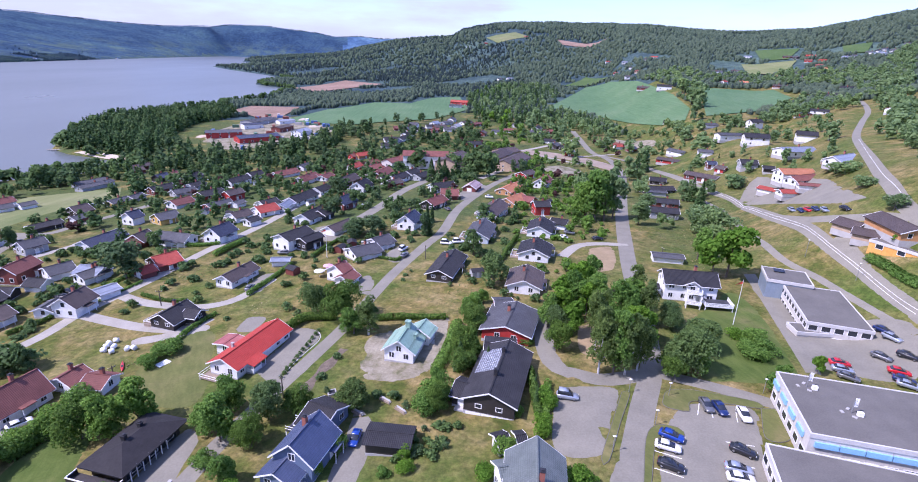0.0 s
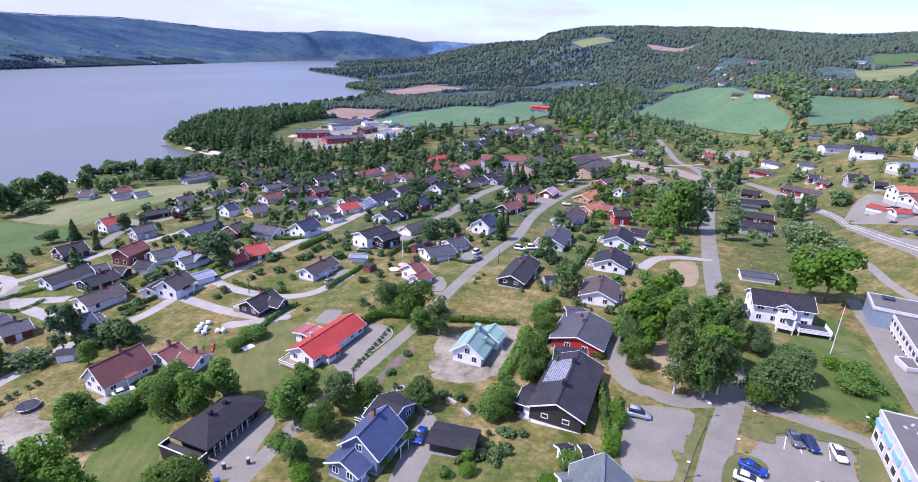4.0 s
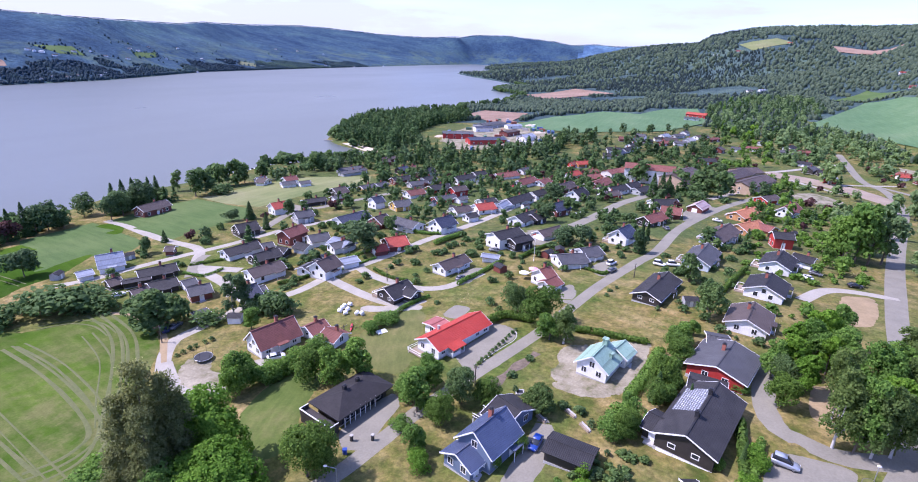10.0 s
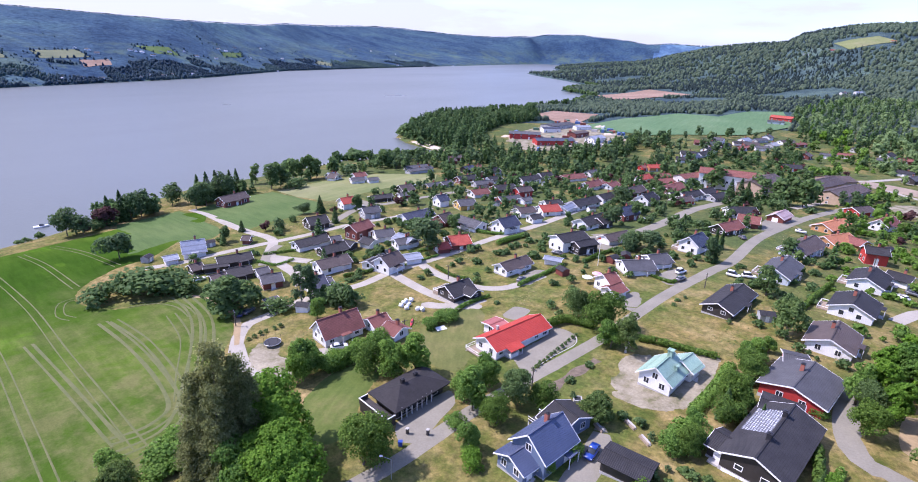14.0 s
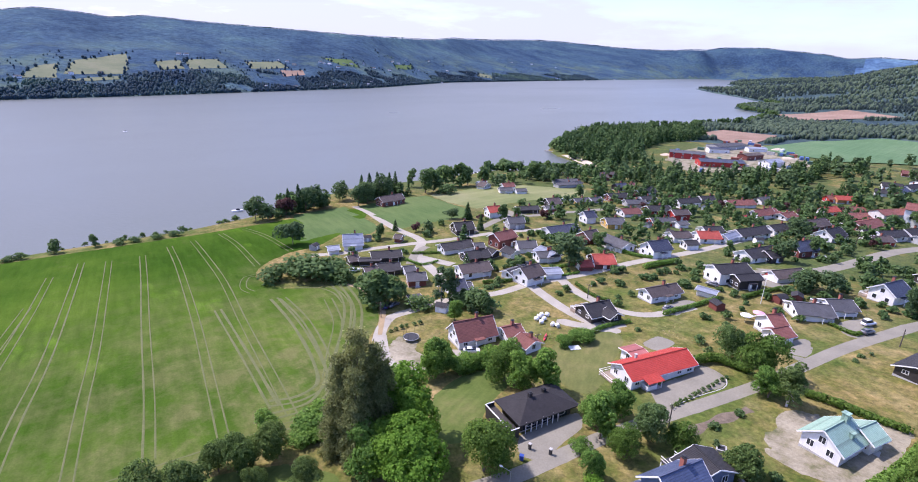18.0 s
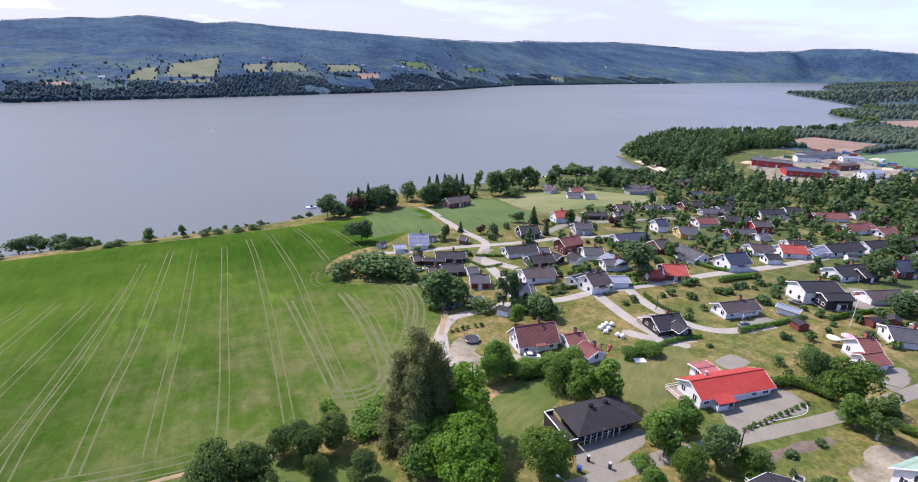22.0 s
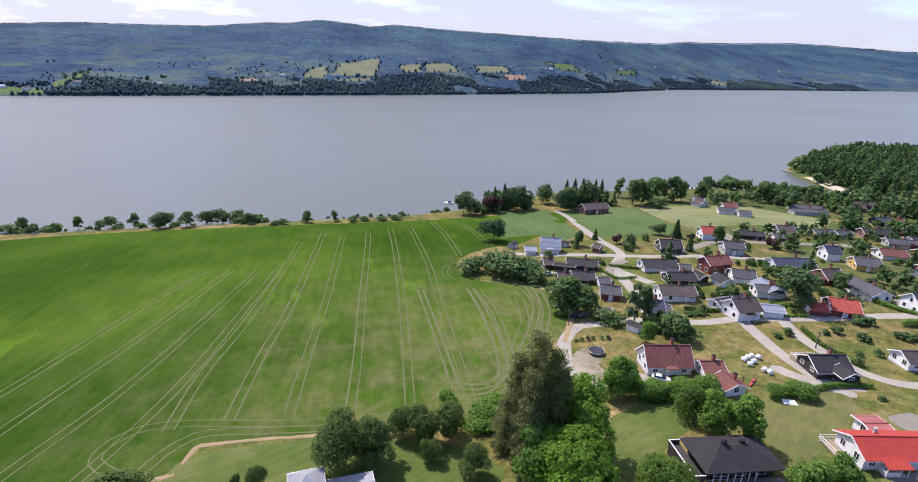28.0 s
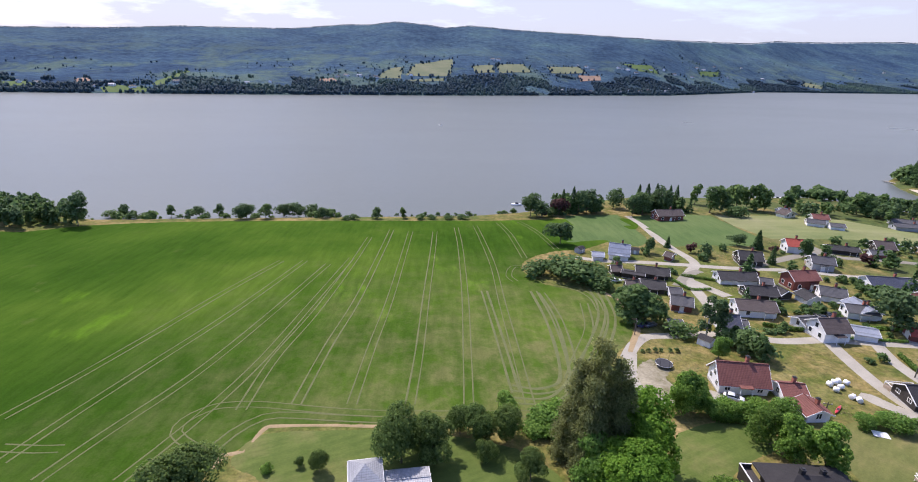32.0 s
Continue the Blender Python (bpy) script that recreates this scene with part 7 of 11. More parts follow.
KINDS = {
    "maple": ("green", lambda s, n: broadleaf(s, n, 0.055, 0.66, 0.03, 12)),
    "lime": ("lime", lambda s, n: broadleaf(s, n, 0.055, 0.66)),
    "round": ("dark", lambda s, n: broadleaf(s, n, 0.055, 0.85, 0.1, 11)),
    "birch": ("olive", lambda s, n: broadleaf(s, n, 0.036, 0.42, 0.06, 14, 1.3)),
    "poplar": ("green", lambda s, n: broadleaf(s, n, 0.045, 0.46, 0.05, 13, 1.2)),
    "willow": ("silver", lambda s, n: broadleaf(s, n, 0.055, 0.85, 0.08, 10)),
    "shrub": ("green", lambda s, n: broadleaf(s, n, 0.10, 1.25, 0.0, 8)),
    "limeshrub": ("lime", lambda s, n: broadleaf(s, n, 0.10, 1.3, 0.0, 8)),
    "copper": ("copper", lambda s, n: broadleaf(s, n, 0.065, 0.8, 0.12, 9)),
    "apple": ("olive", lambda s, n: broadleaf(s, n, 0.07, 1.05, 0.16, 9)),
    "spruce": ("spruce", lambda s, n: spruce(s, n, 0.055, 0.27)),
    "cypress": ("spruce", lambda s, n: spruce(s, n, 0.05, 0.13)),
    "wood_birch": ("wood", lambda s, n: broadleaf(s, n, 0.040, 0.44, 0.05, 14, 1.25)),
    "wood_ash": ("wood", lambda s, n: broadleaf(s, n, 0.050, 0.60, 0.03, 12)),
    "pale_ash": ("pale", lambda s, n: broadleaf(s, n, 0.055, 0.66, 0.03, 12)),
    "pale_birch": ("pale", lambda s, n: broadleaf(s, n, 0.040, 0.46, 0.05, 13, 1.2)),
    "oldpine": ("needle_brown", lambda s, n: ragged(s, int(n * 1.7), 0.034)),
}
TREE_LABELS = {
    "maple": "broad leafy green tree in summer leaf", "lime": "broad leafy tree with bright lime-green leaves", "round": "dense round dark green garden tree",
    "birch": "tall slender birch with hanging olive leaves", "poplar": "tall upright green tree in full leaf", "willow": "round silver-green willow on a lawn",
    "shrub": "low green garden shrub beside a house", "limeshrub": "low bright green garden shrub", "copper": "dark copper-leaved garden tree", "apple": "old spreading orchard tree on mown grass",
    "spruce": "dark green spruce with drooping branches", "cypress": "narrow dark evergreen in a garden", "oldpine": "tall ragged olive-green conifer at the field edge",
}


# towards the lake and the northern gardens the trees are darker, on the eastern slope paler; haze is mixed into both
# leaf colours
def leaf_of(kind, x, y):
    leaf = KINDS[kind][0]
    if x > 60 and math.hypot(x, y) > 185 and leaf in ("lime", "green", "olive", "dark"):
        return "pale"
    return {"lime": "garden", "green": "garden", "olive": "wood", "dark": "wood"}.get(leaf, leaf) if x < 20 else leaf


def tree(kind, x, y, h, wide=1.0, lod=1, variant=0, z=None):
    """One tree of height h; lod 2 for those that stand nearest."""
    make, leaf = KINDS[kind][1], leaf_of(kind, x, y) if lod < 2 else KINDS[kind][0]
    lod = 3 if lod == 2 and math.hypot(x, y) < 78 and "shrub" not in kind else lod
    n = {3: 11000, 2: 6000, 1: 1500, 0: 320}[lod]
    n = int(n * (0.4 if "shrub" in kind else 1.0))
    grow = {3: 0.31, 2: 0.42, 1: 0.72, 0: 1.4}[lod]

    def build():
        C, U, V, segs = make(variant * 31 + len(kind) * 7 + lod, n)
        return quads_mesh("crown", C, U * grow, V * grow, LEAF[leaf]), limbs_mesh("trunk", segs, MAT_BIRCH if kind == "birch" else MAT_BARK, 6 if lod else 4)
    crown, trunk = shared(("tree", kind, variant, lod, leaf), build)
    z = float(ground(x, y)) if z is None else z
    name = "shrub" if "shrub" in kind else "tree"
    ob = thing(name, x, y, z, (x * 37 + y * 53) % 360, TREE_LABELS[kind], name, TREE_LABELS[kind].split(" in ")[0])
    ob.scale = (h * wide, h * wide, h)
    part("crown", crown, ob)
    if "shrub" not in kind:
        part("trunk", trunk, ob)
    return ob



def grove(name, spots, label):
    """Trees past counting, joined: spots are (kind, x, y, height, width)."""
    per = {}
    for i, (kind, x, y, h, wide) in enumerate(spots):
        make, leaf = KINDS[kind][1], leaf_of(kind, x, y)
        far = math.hypot(x, y) > 260
        C, U, V, segs = shared(("raw", kind, i % 3, far), lambda: make(i % 3 * 31 + len(kind) * 7, 85 if far else 170))
        grow = 2.35 if far else 1.75
        a = (x * 37 + y * 53) % 6.28
        M = np.array([[math.cos(a), -math.sin(a), 0], [math.sin(a), math.cos(a), 0], [0, 0, 1]])
        k = np.array([h * wide, h * wide, h])
        per.setdefault(leaf, []).append(((C * k) @ M.T + np.array([x, y, float(ground(x, y))]), (U * grow * k) @ M.T, (V * grow * k) @ M.T))
    for leaf, parts in per.items():
        tagged(new(name, quads_mesh(name, *(np.concatenate([p[j] for p in parts]) for j in range(3)), LEAF[leaf])), label, "trees", kind="stuff")


# ---------------------------------------------------------------- trees and shrubs one by one
tree("oldpine", -63.7, 37.3, 22.6, 0.82, 2, 0)
tree("oldpine", -61.6, 39.8, 20.2, 0.82, 2, 1)
tree("oldpine", -65.6, 35.0, 18.2, 0.88, 2, 2)
tree("oldpine", -61.2, 35.4, 17.4, 0.88, 2, 0)
tree("oldpine", -64.8, 41.2, 15.6, 0.88, 2, 1)
tree("lime", -61.5, 44.4, 13.6, 1.1, 2, 1)
tree("lime", -56.8, 44.6, 10.7, 1.1, 2, 2)
tree("lime", -61.2, 40.8, 10.1, 1.1, 2, 0)
tree("lime", -53.7, 37.9, 11.6, 1.2, 2, 1)
tree("lime", -49.0, 39.2, 11.0, 1.2, 2, 2)
tree("maple", -58.0, 35.7, 9.6, 1.2, 2, 0)
tree("round", -45.7, 49.0, 10.2, 0.95, 2, 1)
tree("maple", -57.8, 70.8, 8.8, 0.95, 2, 2)
tree("maple", -53.7, 73.9, 9.2, 1.0, 2, 0)
tree("round", -61.9, 70.8, 7.6, 1, 2, 1)
tree("maple", -73.3, 60.5, 8.4, 0.85, 2, 2)
tree("maple", -37.8, 69.3, 8.8, 0.95, 2, 0)
tree("maple", -41.6, 72.0, 6.2, 1.0, 2, 1)
tree("maple", -39.5, 77.4, 7.3, 1, 2, 2)
tree("willow", -31.9, 74.9, 7.8, 0.85, 2, 0)
tree("round", -27.3, 76.2, 5.7, 1, 2, 1)
tree("round", -32.1, 68.1, 6.2, 0.95, 2, 2)
tree("maple", -33.3, 60.1, 5.6, 1.0, 2, 0)
tree("limeshrub", -30.5, 57.0, 3.0, 1, 2, 1)
tree("apple", -17.8, 77.3, 5.5, 1, 2, 2)
tree("round", -26.8, 110.3, 9.9, 0.95, 2, 0)
tree("willow", -33.7, 112.8, 8.7, 0.8, 2, 1)
tree("round", -30.3, 114.5, 5.6, 1, 2, 2)
tree("birch", -19.4, 103.1, 9.3, 1.4, 2, 0)
tree("maple", -22.8, 103.7, 6.6, 1.2, 2, 1)
tree("willow", 9.5, 127.8, 9.2, 0.9, 1, 2)
for i, (kind, x, y, h) in enumerate((("lime", 23.5, 107.9, 9.0), ("poplar", 28.2, 112.5, 11.0), ("willow", 22.4, 102.4, 6.5), ("poplar", 33.8, 124.0, 11.5), ("maple", 32.5, 115.0, 10.0), ("lime", 29.0, 119.0, 9.0))):
    tree(kind, x, y, h, 0.95, 2, i % 3)
tree("maple", 4.6, 152.2, 8.6, 1, 1, 0)
tree("round", -11.5, 173.1, 8.9, 0.6, 1, 1)
tree("poplar", -3.1, 80.9, 5.6, 0.9, 2, 2)
tree("round", -2.2, 76.2, 4.6, 1, 2, 0)
tree("shrub", -4.8, 75.6, 3.9, 1.1, 2, 1)
tree("round", 2.2, 92.5, 7.4, 0.9, 2, 2)
tree("round", 3.8, 104.0, 6.0, 1.2, 2, 0)
tree("spruce", 1.1, 89.0, 6.1, 1, 2, 1)
tree("cypress", 6.6, 89.1, 4.8, 1.2, 2, 2)
tree("maple", 3.9, 111.5, 5.6, 1.2, 2, 0)
tree("spruce", -11.3, 174.6, 8.4, 1.1, 1, 1)
tree("cypress", -12.4, 192.6, 7.4, 1.2, 1, 2)
tree("cypress", -10.6, 192.0, 7.3, 1.2, 1, 0)
tree("round", -35.6, 177.1, 6.9, 1.3, 1, 1)
tree("round", -31.7, 177.6, 7.3, 1.3, 1, 2)
tree("round", -37.6, 173.3, 6.4, 1.3, 1, 0)
tree("spruce", -16.7, 285.6, 12.7, 1, 1, 1)
tree("spruce", -12.5, 286.8, 13.2, 1, 1, 2)
tree("spruce", -9.5, 290.9, 11.5, 1, 1, 0)
tree("maple", -30.0, 335.6, 14.2, 1.2, 0, 1)
tree("maple", -4.3, 320.3, 13.1, 1.1, 0, 2)
tree("maple", 4.4, 304.3, 13.9, 1.1, 0, 0)
tree("maple", 9.7, 302.3, 14.0, 1.1, 0, 1)
tree("maple", 14.9, 302.6, 15.0, 1, 0, 2)
tree("maple", 19.2, 318.1, 12.6, 1, 0, 0)
tree("spruce", 80.7, 369.7, 10.0, 1.2, 0, 1)
tree("maple", 81.3, 396.6, 14.2, 1.2, 0, 2)
tree("spruce", -169.2, 159.6, 8.1, 1.2, 1, 0)
tree("round", -174.8, 154.9, 5.4, 1.4, 1, 1)
tree("maple", -156.4, 169.3, 8.1, 1, 1, 2)
tree("spruce", -151.2, 150.5, 7.5, 0.9, 1, 0)
tree("round", -96.7, 139.5, 12.7, 1.2, 1, 1)
tree("spruce", -109.3, 156.6, 8.0, 1, 1, 2)
tree("maple", -104.7, 168.1, 5.4, 1.2, 1, 0)
tree("round", -51.5, 204.5, 8.7, 1, 1, 1)
tree("maple", -47.8, 222.9, 7.4, 1, 1, 2)
tree("round", -61.3, 254.8, 8.3, 1.2, 1, 0)
tree("apple", -189.0, 83.5, 9.8, 0.95, 1, 1)
tree("shrub", -146.8, 70.1, 7.3, 1.9, 1, 2)
tree("shrub", -143.3, 73.1, 6.9, 1.7, 1, 0)
tree("shrub", -155.6, 69.1, 5.2, 1.8, 1, 1)
tree("shrub", -154.6, 60.2, 5.3, 1.6, 1, 2)
tree("shrub", -139.4, 75.9, 5.5, 1.5, 1, 0)
tree("maple", -112.7, 74.4, 10.3, 1.6, 1, 1)
tree("maple", -119.5, 74.9, 8.5, 1.4, 1, 2)
tree("maple", -111.5, 78.8, 8.2, 1.3, 1, 0)
tree("birch", -101.9, 87.4, 11.3, 1, 1, 1)
tree("shrub", -97.1, 89.8, 3.8, 1.6, 1, 2)
tree("shrub", -104.3, 82.3, 3.4, 2, 1, 0)
tree("shrub", -91.2, 92.5, 6.0, 1.3, 1, 1)
tree("maple", -171.3, 112.6, 6.4, 1.1, 1, 2)
tree("spruce", -176.5, 124.2, 4.9, 1.2, 1, 0)
tree("maple", -80.0, 28.0, 3.4, 2, 2, 1)
tree("shrub", -72.4, 35.6, 4.1, 1.7, 2, 2)
tree("round", -235.8, 92.6, 8.6, 1.2, 1, 0)
tree("apple", -68.3, 6.6, 10.2, 0.76, 2, 1)
tree("apple", -68.0, 12.4, 8.7, 0.72, 2, 2)
tree("apple", -70.7, 10.3, 7.3, 0.72, 2, 0)
tree("apple", -71.4, 19.6, 7.0, 0.8, 2, 1)
tree("apple", -72.1, 24.6, 7.6, 0.8, 2, 2)
tree("apple", -74.2, 17.6, 6.0, 0.8, 2, 0)
tree("apple", -66.6, 20.5, 4.2, 0.72, 2, 1)
tree("apple", -60.5, 26.0, 5.5, 0.8, 2, 2)
tree("apple", -68.6, -6.4, 4.2, 0.72, 2, 0)
tree("apple", -66.4, -26.0, 8.9, 1.04, 2, 1)
tree("apple", -70.5, -9.7, 2.0, 0.72, 2, 2)
tree("shrub", -71.4, 35.4, 3.6, 2.2, 2, 0)
tree("shrub", -72.6, 31.9, 2.6, 2, 2, 1)
tree("shrub", -70.0, -14.6, 1.6, 1, 2, 2)
tree("maple", -273.6, -109.3, 6.3, 1.3, 1, 0, z=0.0)
tree("maple", -271.2, -103.8, 4.2, 1.4, 1, 1, z=0.0)
tree("maple", -270.5, -87.1, 6.3, 1, 1, 2, z=0.0)
tree("round", -270.3, -73.9, 5.8, 1.2, 1, 0, z=0.0)
tree("maple", -268.4, -64.3, 7.3, 0.9, 1, 1, z=0.0)
tree("round", -251.6, -48.4, 7.5, 1.2, 1, 2)
tree("willow", -249.8, -39.5, 6.9, 1.2, 1, 0)
tree("round", -265.4, -33.2, 8.0, 1.2, 1, 1)
tree("round", -265.8, -26.4, 8.0, 1.3, 1, 2)
tree("round", -265.2, -20.1, 7.4, 1.3, 1, 0)
tree("round", -248.1, -12.8, 5.5, 1.2, 1, 1)
tree("round", -249.2, -50.6, 6.0, 1.2, 1, 2)
tree("maple", -243.5, 11.7, 5.6, 1.2, 1, 0)
tree("maple", -243.3, 24.9, 5.3, 1.1, 1, 1)
tree("shrub", -240.1, 32.2, 2.4, 2, 1, 2)
tree("shrub", -239.4, 37.8, 2.1, 2, 1, 0)
tree("shrub", -237.8, 53.4, 2.4, 2, 1, 1)
tree("shrub", -237.3, 46.0, 2.1, 2, 1, 2)
tree("shrub", -242.6, -2.4, 2.0, 2, 1, 0)
tree("shrub", -242.1, 1.7, 2.6, 1.5, 1, 1)
tree("shrub", -270.6, -97.9, 3.0, 1.6, 1, 2, z=0.0)
tree("shrub", -272.2, -114.5, 3.6, 1.6, 1, 0, z=0.0)
tree("round", -242.7, -115.3, 15.1, 0.75, 1, 1)
tree("round", -239.0, 88.2, 11.8, 0.9, 1, 2)
tree("copper", -235.4, 93.1, 5.5, 1.2, 1, 0)
tree("shrub", -237.1, 97.8, 3.7, 1.6, 1, 1)
tree("spruce", -239.5, 105.0, 13.2, 0.9, 1, 2)
tree("spruce", -241.0, 111.1, 14.2, 0.9, 1, 0)
tree("copper", -238.6, 102.8, 8.9, 1.1, 1, 1)
tree("round", -239.2, 113.5, 12.6, 0.8, 1, 2)
tree("round", -240.8, 119.0, 12.7, 0.9, 1, 0)
tree("spruce", -242.7, 123.2, 11.3, 0.9, 1, 1)
tree("round", -237.3, 123.2, 6.5, 1.2, 1, 2)
tree("round", -248.6, 138.2, 11.0, 1, 1, 0)
tree("round", -229.3, 138.4, 11.8, 0.8, 1, 1)
tree("spruce", -236.1, 144.6, 14.9, 0.9, 1, 2)
tree("spruce", -237.9, 150.6, 15.1, 0.9, 1, 0)
tree("round", -230.8, 144.8, 12.6, 1, 1, 1)
tree("spruce", -239.7, 156.8, 14.6, 0.9, 1, 2)
tree("round", -236.6, 158.3, 13.5, 0.9, 1, 0)
tree("spruce", -238.5, 163.9, 13.7, 0.9, 1, 1)
tree("spruce", -241.1, 169.8, 13.2, 0.9, 1, 2)
tree("poplar", -253.9, 191.2, 11.6, 1.1, 0, 0)
tree("poplar", -232.4, 184.8, 14.5, 1.25, 1, 1)
tree("poplar", -234.9, 193.1, 13.8, 1.25, 0, 2)
tree("shrub", -224.3, 194.3, 5.7, 1.6, 1, 0)
tree("poplar", -241.5, 208.1, 13.6, 1, 0, 1)
tree("poplar", -240.0, 213.2, 13.6, 1, 0, 2)
tree("poplar", -237.1, 217.5, 15.1, 1, 0, 0)
tree("poplar", -236.9, 222.2, 11.9, 1, 0, 1)
tree("poplar", -233.8, 233.4, 11.2, 1.25, 0, 2)
tree("round", -214.8, 228.2, 9.3, 1.2, 0, 0)
tree("spruce", -235.5, 270.8, 9.9, 1, 0, 1)
tree("poplar", -226.0, 271.7, 11.9, 1.25, 0, 2)
tree("maple", -222.1, 274.4, 8.6, 1.2, 0, 0)
tree("round", -219.5, 278.0, 7.9, 1.5, 0, 1)
tree("lime", 30.0, 118.3, 11.8, 0.9, 2, 2)
tree("lime", 25.0, 114.4, 9.3, 1, 2, 0)
tree("maple", 20.7, 104.9, 8.0, 1, 2, 1)
tree("round", 21.4, 95.2, 6.6, 0.95, 2, 2)
tree("lime", 25.3, 101.2, 8.5, 0.9, 2, 0)
tree("lime", 30.8, 111.7, 9.1, 0.9, 2, 1)
tree("birch", 27.7, 86.5, 14.7, 0.85, 2, 2)
tree("poplar", 30.5, 86.7, 14.0, 0.75, 2, 0)
tree("birch", 32.7, 86.4, 13.2, 0.9, 2, 1)
tree("birch", 35.6, 88.0, 11.8, 0.95, 2, 2)
tree("birch", 29.0, 95.3, 14.0, 0.8, 2, 0)
tree("lime", 39.1, 98.4, 9.7, 1, 2, 1)
tree("maple", 36.9, 106.3, 11.7, 0.9, 2, 2)
tree("birch", 43.1, 106.8, 11.7, 0.9, 2, 0)
tree("maple", 33.2, 110.4, 10.5, 1, 2, 1)
tree("maple", 42.5, 116.0, 8.6, 1, 2, 2)
tree("birch", 47.4, 127.3, 7.6, 1.2, 1, 0)
tree("willow", 44.8, 88.0, 9.8, 0.95, 2, 1)
tree("maple", 47.4, 87.8, 6.5, 1, 2, 2)
tree("willow", 51.6, 96.9, 7.6, 1.2, 2, 0)
tree("willow", 48.6, 107.2, 6.0, 1.2, 2, 1)
tree("round", 42.1, 86.4, 5.2, 1.3, 2, 2)
tree("lime", 73.7, 140.7, 13.5, 1, 1, 0)
tree("lime", 78.2, 141.2, 16.1, 1, 1, 1)
tree("maple", 76.2, 156.5, 10.8, 1, 1, 2)
tree("maple", 92.4, 189.5, 11.1, 1.2, 1, 0)
tree("round", 96.1, 185.5, 10.9, 1.2, 1, 1)
tree("round", 90.7, 193.5, 10.6, 1.2, 1, 2)
tree("poplar", 51.6, 206.0, 18.3, 0.9, 1, 0)
tree("poplar", 54.6, 203.5, 20.5, 0.9, 1, 1)
tree("poplar", 58.3, 204.1, 20.5, 0.9, 1, 2)
tree("poplar", 62.9, 207.8, 20.8, 0.9, 1, 0)
tree("poplar", 49.7, 208.8, 14.9, 1, 1, 1)
tree("poplar", 55.3, 217.1, 19.2, 0.9, 1, 2)
tree("poplar", 73.3, 251.8, 16.1, 0.9, 1, 0)
tree("poplar", 95.3, 317.2, 10.9, 1, 0, 1)
tree("maple", 71.1, 199.5, 10.1, 1.2, 1, 2)
tree("round", 84.0, 227.7, 8.1, 1, 1, 0)
tree("spruce", 111.5, 246.6, 11.6, 0.9, 1, 1)
tree("spruce", 111.6, 237.1, 11.7, 0.9, 1, 2)
tree("maple", 108.1, 248.5, 10.2, 1, 1, 0)
tree("spruce", 107.6, 319.9, 15.3, 0.9, 0, 1)
tree("spruce", 121.0, 344.0, 15.5, 0.9, 0, 2)
tree("maple", 122.9, 356.0, 14.0, 1, 0, 0)
tree("maple", 100.5, 308.2, 14.1, 0.8, 0, 1)
tree("maple", 121.7, 251.5, 8.2, 1.1, 1, 2)
tree("limeshrub", 62.2, 103.3, 2.6, 1.2, 2, 0)
tree("shrub", 64.5, 100.4, 3.6, 1.3, 2, 1)
tree("shrub", 65.1, 96.7, 3.5, 1.3, 2, 2)
tree("shrub", 61.9, 94.2, 2.8, 1.5, 2, 0)
tree("shrub", 60.4, 82.9, 3.6, 1.2, 2, 1)
tree("maple", 62.0, 84.9, 4.5, 1, 2, 2)
tree("lime", 71.6, 89.4, 4.0, 1, 2, 0)
tree("shrub", 61.5, 96.9, 2.5, 1.5, 2, 1)
tree("maple", 196.3, 285.5, 11.1, 1.1, 0, 2)
tree("maple", 148.6, 207.4, 5.2, 1.3, 1, 0)
tree("shrub", 146.9, 200.3, 5.7, 1.6, 1, 1)
tree("round", 123.4, 145.1, 5.2, 1.3, 1, 2)
tree("shrub", 134.5, 171.9, 3.6, 1.6, 1, 0)
tree("maple", 320.9, 449.5, 11.7, 1.1, 0, 1)
tree("maple", 307.1, 442.5, 11.6, 1.1, 0, 2)
tree("maple", 191.5, 327.5, 7.9, 1, 0, 0)
tree("shrub", 135.2, 254.4, 6.5, 1.6, 1, 1)
tree("shrub", 163.2, 358.5, 7.9, 1.6, 0, 2)
tree("poplar", 194.7, 453.3, 20.1, 0.8, 0, 0)
tree("maple", 222.3, 531.4, 22.0, 1, 0, 1)
tree("maple", 220.7, 513.3, 21.3, 1, 0, 2)
tree("round", 243.1, 610.1, 15.7, 1.2, 0, 0)
tree("maple", 205.8, 424.4, 9.1, 1.2, 0, 1)
tree("maple", 212.2, 418.3, 9.9, 1.2, 0, 2)
tree("spruce", 226.5, 441.5, 10.3, 1, 0, 0)
tree("shrub", 15.2, 97.2, 1.7, 1.5, 2, 1)
tree("limeshrub", 14.6, 69.9, 3.4, 0.9, 2, 2)
tree("cypress", 15.0, 81.7, 3.0, 1.2, 2, 0)
tree("cypress", 14.5, 76.2, 4.8, 1, 2, 1)
tree("limeshrub", 16.0, 76.6, 3.6, 0.9, 2, 2)
tree("round", 1.7, 87.0, 5.2, 1.1, 2, 0)
tree("round", 2.9, 92.2, 6.1, 1, 2, 1)
tree("spruce", 1.1, 91.2, 4.0, 1.2, 2, 2)
tree("maple", 2.9, 109.6, 5.3, 1, 2, 0)
tree("maple", 6.6, 117.1, 4.0, 1, 2, 1)
tree("shrub", -3.0, 79.8, 5.0, 1, 2, 2)
tree("round", -2.8, 76.5, 5.4, 1, 2, 0)
